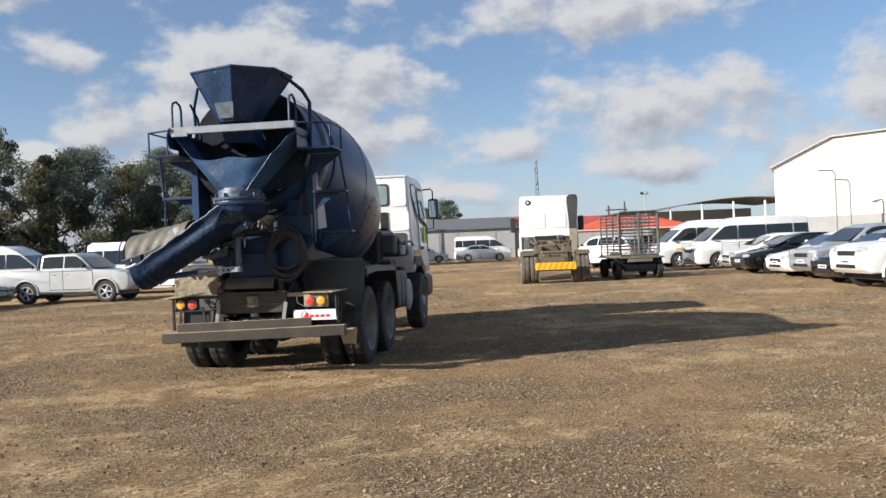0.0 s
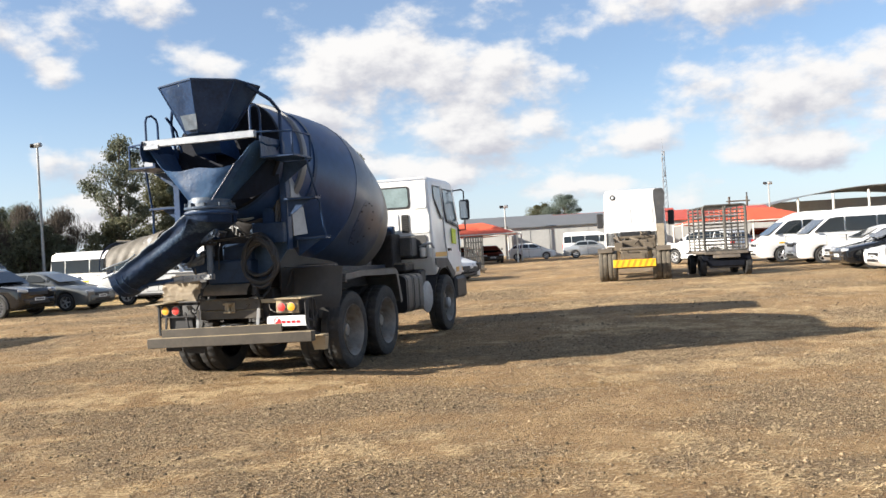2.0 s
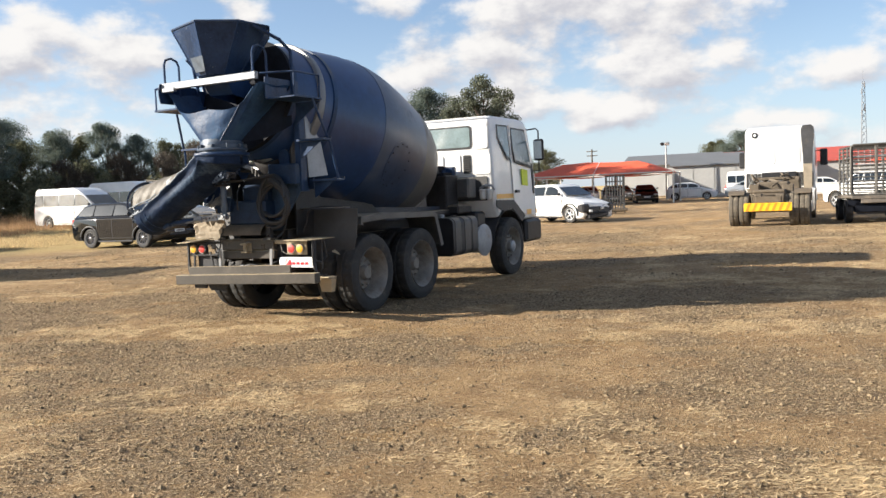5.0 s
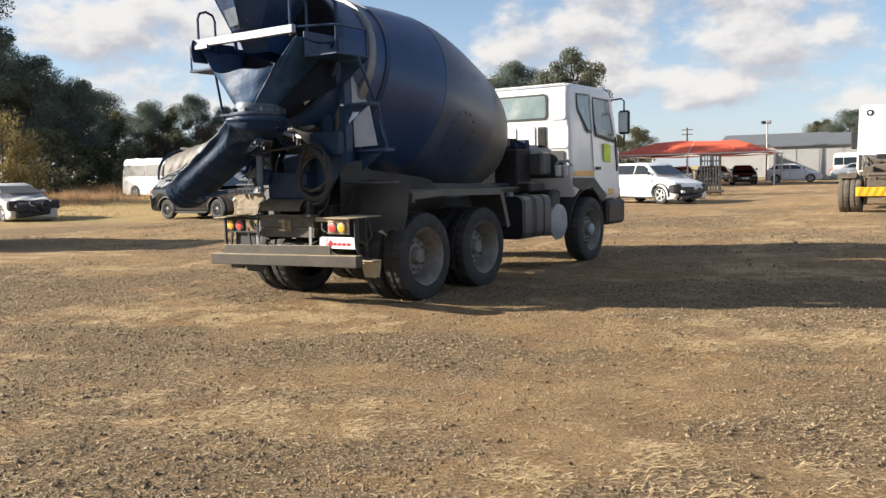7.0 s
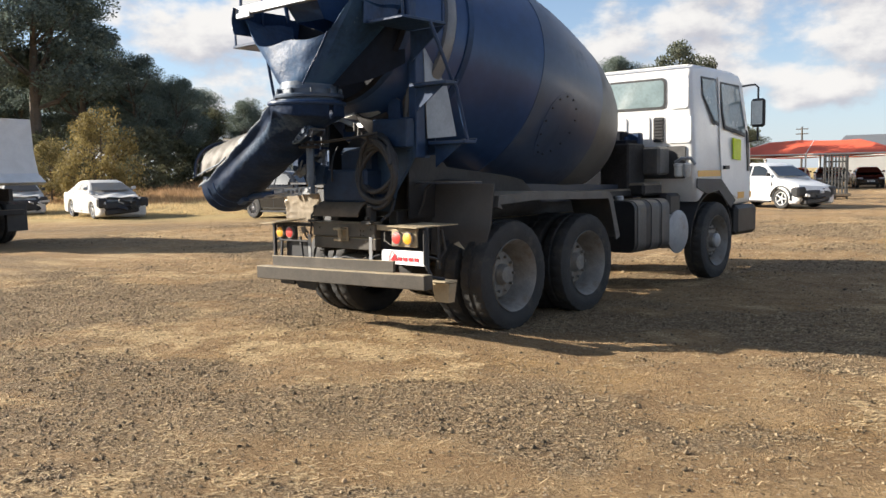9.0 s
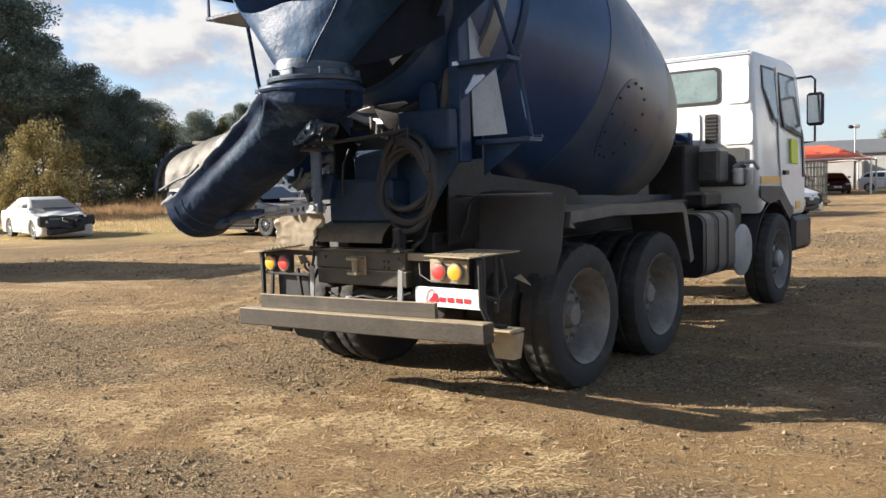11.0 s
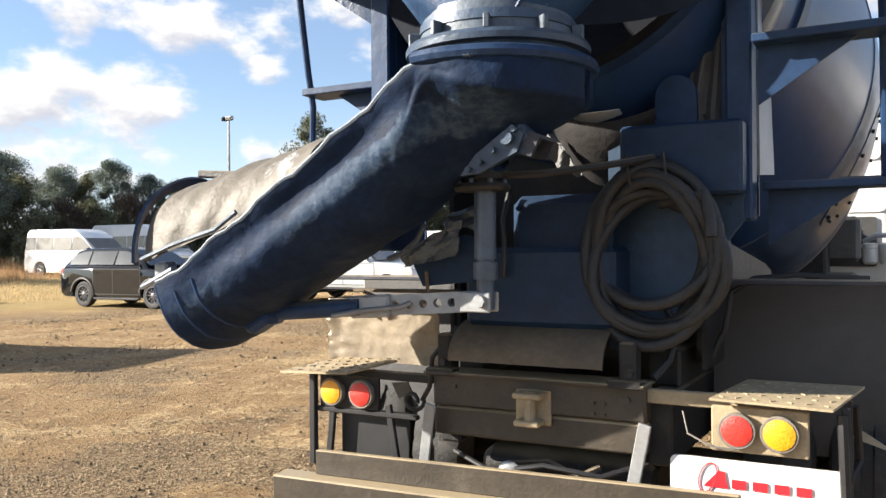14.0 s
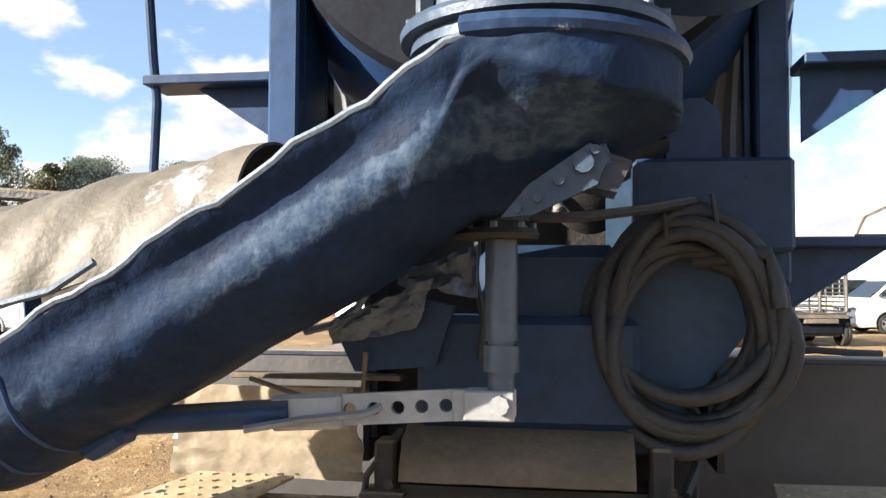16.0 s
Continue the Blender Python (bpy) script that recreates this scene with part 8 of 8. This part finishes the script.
def tree(kind, x, y, h, turn=0.0, wide=1.0):
    if kind not in TREES:
        TREES[kind] = {
            "pine": lambda: tree_meshes(3, 10, 3.1, 26, 38000, 0.07, 0.40, PINE, 0.62, big=1.25),
            "pine_tall": lambda: tree_meshes(5, 10, 2.6, 24, 38000, 0.06, 0.44, PINE, 0.55, big=1.2),
            "gum": lambda: tree_meshes(8, 10, 3.2, 24, 13000, 0.105, 0.40, GUM, 0.6),
            "olive": lambda: tree_meshes(11, 10, 3.8, 50, 24000, 0.11, 0.16, OLIVE, 0.7),
            "shrub": lambda: tree_meshes(14, 10, 6.0, 28, 8000, 0.28, 0.08, OLIVE, 0.8),
            "dark_shrub": lambda: tree_meshes(15, 10, 6.5, 30, 8000, 0.3, 0.05, UNDERGROWTH, 0.8),
            "autumn": lambda: tree_meshes(17, 10, 6.0, 34, 12000, 0.17, 0.12, AUTUMN, 0.8),
            "bare": lambda: tree_meshes(21, 10, 4.4, 26, 11000, 0.42, 0.05, TWIG, 0.9, twiggy=True),
        }[kind]()
    trunk, crown = TREES[kind]
    tags = {"pine": ("tree", "dark green pine tree at the yard edge"), "pine_tall": ("tree", "tall dark pine tree with open crown"), "gum": ("tree", "grey-green gum tree with open crown"),
            "olive": ("tree", "broad olive-green tree at the yard edge"), "shrub": ("shrub", "olive-green shrub below the trees"), "dark_shrub": ("shrub", "dense dark green undergrowth shrub"),
            "autumn": ("shrub", "yellowing autumn shrub in dry grass"), "bare": ("shrub", "bare brown twiggy shrub")}[kind]
    T = thing(tags[0] if tags[0] == "shrub" else kind.replace("pine_tall", "pine").replace("olive", "broadleaf") + "_tree", pose(x, y, float(rise(x, y)), 0, 0, turn), tags[1], tags[0], "trees along the yard")
    T.scale = (h / 10 * wide, h / 10 * wide, h / 10)
    part("trunk", trunk, None, T)
    part("crown", crown, None, T)


def polar(az, dist, x0=0.0, y0=3.0):
    return x0 - math.sin(radians(az)) * dist, y0 + math.cos(radians(az)) * dist


TREE_ROWS = [   # kind, azimuth to the left, distance, height, width
    ("pine_tall", 62, 64, 17.0, 1.1), ("pine_tall", 58.5, 62, 16.0, 1.2), ("pine_tall", 55.8, 66, 14.0, 1.0), ("pine", 52.8, 64, 9.4, 0.9), ("pine", 50.4, 64, 7.9, 0.8),
    ("olive", 48.2, 68, 6.0, 0.9), ("pine", 46.2, 70, 7.0, 0.8), ("olive", 44.8, 74, 6.9, 0.8), ("pine", 43.0, 72, 7.7, 0.75), ("pine", 41.0, 72, 6.7, 0.8),
    ("olive", 39.2, 70, 6.1, 0.8), ("pine", 37.5, 74, 6.2, 0.8), ("gum", 28.9, 66, 10.2, 0.75), ("olive", 25.4, 68, 8.8, 1.0), ("pine", 23.6, 66, 9.2, 0.9),
]
for i, (k, az, dist, h, wide) in enumerate(TREE_ROWS):
    tx, ty = polar(az, dist, *((3.0, 3.0) if az > 34 else (0.7, 0.1)))
    tree(k, tx, ty, h, 47 * i, wide)
for i, (k, az, dist, h, wide) in enumerate([("olive", 21.2, 68, 8.6, 1.0), ("pine", 18.8, 66, 9.6, 0.9), ("olive", 17.0, 70, 8.2, 0.9), 
                                            ("pine", -0.3, 150, 9.5, 1.0), ("pine", 0.8, 152, 7.6, 1.0), ("olive", 12.2, 120, 6.6, 1.1), ("olive", 13.6, 122, 5.6, 1.1), ("olive", 1.4, 160, 8.6, 1.2),
                                            ("bare", 33.4, 60, 4.9, 1.0), ("bare", 35.5, 62, 5.3, 1.0), ("bare", 37.4, 60, 4.5, 1.0), ("bare", 40.2, 60, 4.5, 1.0), ("bare", 43.5, 60, 4.1, 1.0)]):
    tx, ty = polar(az, dist)
    tree(k, tx, ty, h, 31 * i, wide)
for i, (az, dist, h) in enumerate(((17.9, 60, 9.4), (19.6, 62, 8.2), (16.7, 63, 8.8))):
    tx, ty = polar(az, dist, 3.6, 2.2)
    tree("gum", tx, ty, h, 40 * i, 0.75)
tx, ty = polar(55.7, 46, 2.7, 4.2)
tree("autumn", tx, ty, 4.4, 10, 0.78)
tx, ty = polar(58.6, 50, 2.7, 4.2)
tree("autumn", tx, ty, 3.2, 80, 0.8)
for i, az in enumerate((49, 51.5, 53.5, 55.5, 57.5, 59.5, 61.5, 64)):
    tx, ty = polar(az, 74 + 3 * math.sin(i * 2.1), 3.0, 3.0)
    tree("pine", tx, ty, 8.2 + 0.22 * i + 0.8 * math.sin(i * 1.9), 61 * i, 1.15)
for i in range(24):
    tx, ty = polar(20 + 1.9 * i, 60 + 5 * math.sin(i * 2.3))
    tree("dark_shrub" if i % 3 else "shrub", tx, ty, 3.2 + 0.9 * math.sin(i * 1.7), 53 * i, 1.0)


# ---- dry grass at the tree side ----
def dry_grass(seed, n, start, height, tall, width, colour, label):
    """Blades beyond a wavering line at the tree side of the yard."""
    rs = np.random.RandomState(seed)
    x = rs.uniform(-52, -17, n)
    y = rs.uniform(18, 56, n)
    line = -0.55 * x + y + 6 * (lattice(x * 0.2, y * 0.2, 5) - 0.5)
    keep = (line > start) & (lattice(x * 0.5, y * 0.5, 6) > 0.22)
    far = smooth(start, start + 13, line)
    x, y, far = x[keep], y[keep], far[keep]
    n = len(x)
    clump = 0.5 + lattice(x * 1.1, y * 1.1, 8)
    h = rs.uniform(0.5, 1.0, n) * (height + (tall - height) * far) * clump
    z = ground_height(x, y)
    a = rs.uniform(0, 2 * np.pi, n)
    lx, ly = rs.normal(0, 0.35, n) * h, rs.normal(0, 0.35, n) * h
    p0 = np.stack([x - np.cos(a) * width, y - np.sin(a) * width, z - 0.01], -1)
    p1 = np.stack([x + np.cos(a) * width, y + np.sin(a) * width, z - 0.01], -1)
    p2 = np.stack([x + lx, y + ly, z + h], -1)
    V = np.stack([p0, p1, p2], 1).reshape(-1, 3)
    me = bpy.data.meshes.new("dry_grass")
    me.from_pydata(V.tolist(), [], [(3 * i, 3 * i + 1, 3 * i + 2) for i in range(n)])
    me.materials.append(leaf_mat("dry_straw", colour, 0.38))
    tagged(new("dry_grass", me), label, "grass", kind="stuff")


dry_grass(9, 170000, 38.5, 0.07, 0.16, 0.016, (0.54, 0.42, 0.235), "short dry straw-coloured grass at the yard edge")
dry_grass(19, 90000, 49.5, 0.35, 0.85, 0.020, (0.40, 0.265, 0.15), "tall dry red-brown grass before the trees")


# ---- loose stones and straw ----
def loose_stones(seed, n, x0, x1, y0, y1, big):
    rs = np.random.RandomState(seed)
    x, y = rs.uniform(x0, x1, n), rs.uniform(y0, y1, n)
    g = gravel_share(x, y)
    keep = rs.uniform(0, 1, n) < (0.16 + 0.46 * g) * (0.2 + 1.2 * lattice(x * 3.3, y * 4.2, 8))
    x, y = x[keep], y[keep]
    n = len(x)
    s = big * np.minimum(0.020, np.exp(rs.normal(-5.0, 0.45, n)))
    base = np.array([(1, 0, 0), (0, 1, 0), (-1, 0, 0), (0, -1, 0), (0, 0, 0.75), (0, 0, -0.5)], float)
    V = base[None] * s[:, None, None] * rs.uniform(0.6, 1.35, (n, 6, 1))
    a = rs.uniform(0, 6.28, n)
    c, sn = np.cos(a)[:, None], np.sin(a)[:, None]
    X, Y = V[..., 0] * c - V[..., 1] * sn, V[..., 0] * sn + V[..., 1] * c
    z = ground_height(x, y)
    V = np.stack([X + x[:, None], Y + y[:, None], V[..., 2] + (z + s * 0.3)[:, None]], -1).reshape(-1, 3)
    f = np.array([(0, 1, 4), (1, 2, 4), (2, 3, 4), (3, 0, 4), (1, 0, 5), (2, 1, 5), (3, 2, 5), (0, 3, 5)])
    F = (f[None] + 6 * np.arange(n)[:, None, None]).reshape(-1, 3)
    me = bpy.data.meshes.new("loose_stones")
    me.from_pydata(V.tolist(), [], F.tolist())
    me.materials.append(leaf_mat("gravel_stone", (0.31, 0.238, 0.15), 0.80))
    tagged(new("loose_stones", me), "loose grey and brown gravel stones on dirt", "gravel", kind="stuff")


def straw_litter(seed, n, x0, x1, y0, y1, big):
    """Trodden stalks lying on the dirt."""
    rs = np.random.RandomState(seed)
    x, y = rs.uniform(x0, x1, n), rs.uniform(y0, y1, n)
    keep = rs.uniform(0, 1, n) < 0.05 + 0.75 * straw_share(x, y) ** 1.3
    x, y = x[keep], y[keep]
    n = len(x)
    a = rs.normal(0.2, 0.8, n)
    ln, w = big * rs.uniform(0.008, 0.034, n), big * rs.uniform(0.0012, 0.0030, n)
    z = ground_height(x, y) + rs.uniform(0.003, 0.008, n)
    rise_ = rs.uniform(-0.003, 0.014, n)
    dx, dy = np.cos(a), np.sin(a)
    P = np.stack([np.stack([x - dx * ln - dy * w, y - dy * ln + dx * w, z], -1), np.stack([x - dx * ln + dy * w, y - dy * ln - dx * w, z], -1),
                  np.stack([x + dx * ln + dy * w, y + dy * ln - dx * w, z + rise_], -1), np.stack([x + dx * ln - dy * w, y + dy * ln + dx * w, z + rise_ + 0.001], -1)], 1)
    me = bpy.data.meshes.new("straw_litter")
    me.from_pydata(P.reshape(-1, 3).tolist(), [], np.arange(4 * n).reshape(-1, 4).tolist())
    me.materials.append(leaf_mat("trodden_straw", (0.66, 0.52, 0.32), 0.28))
    tagged(new("straw_litter", me), "pale trodden straw scattered on the dirt", "straw", kind="stuff")


loose_stones(12, 330000, -10, 9, 1.2, 15, 1.0)
loose_stones(13, 130000, -17, 14, 15, 30, 1.7)
straw_litter(19, 420000, -10, 9, 1.2, 15, 1.0)
straw_litter(20, 260000, -17, 14, 15, 30, 1.9)
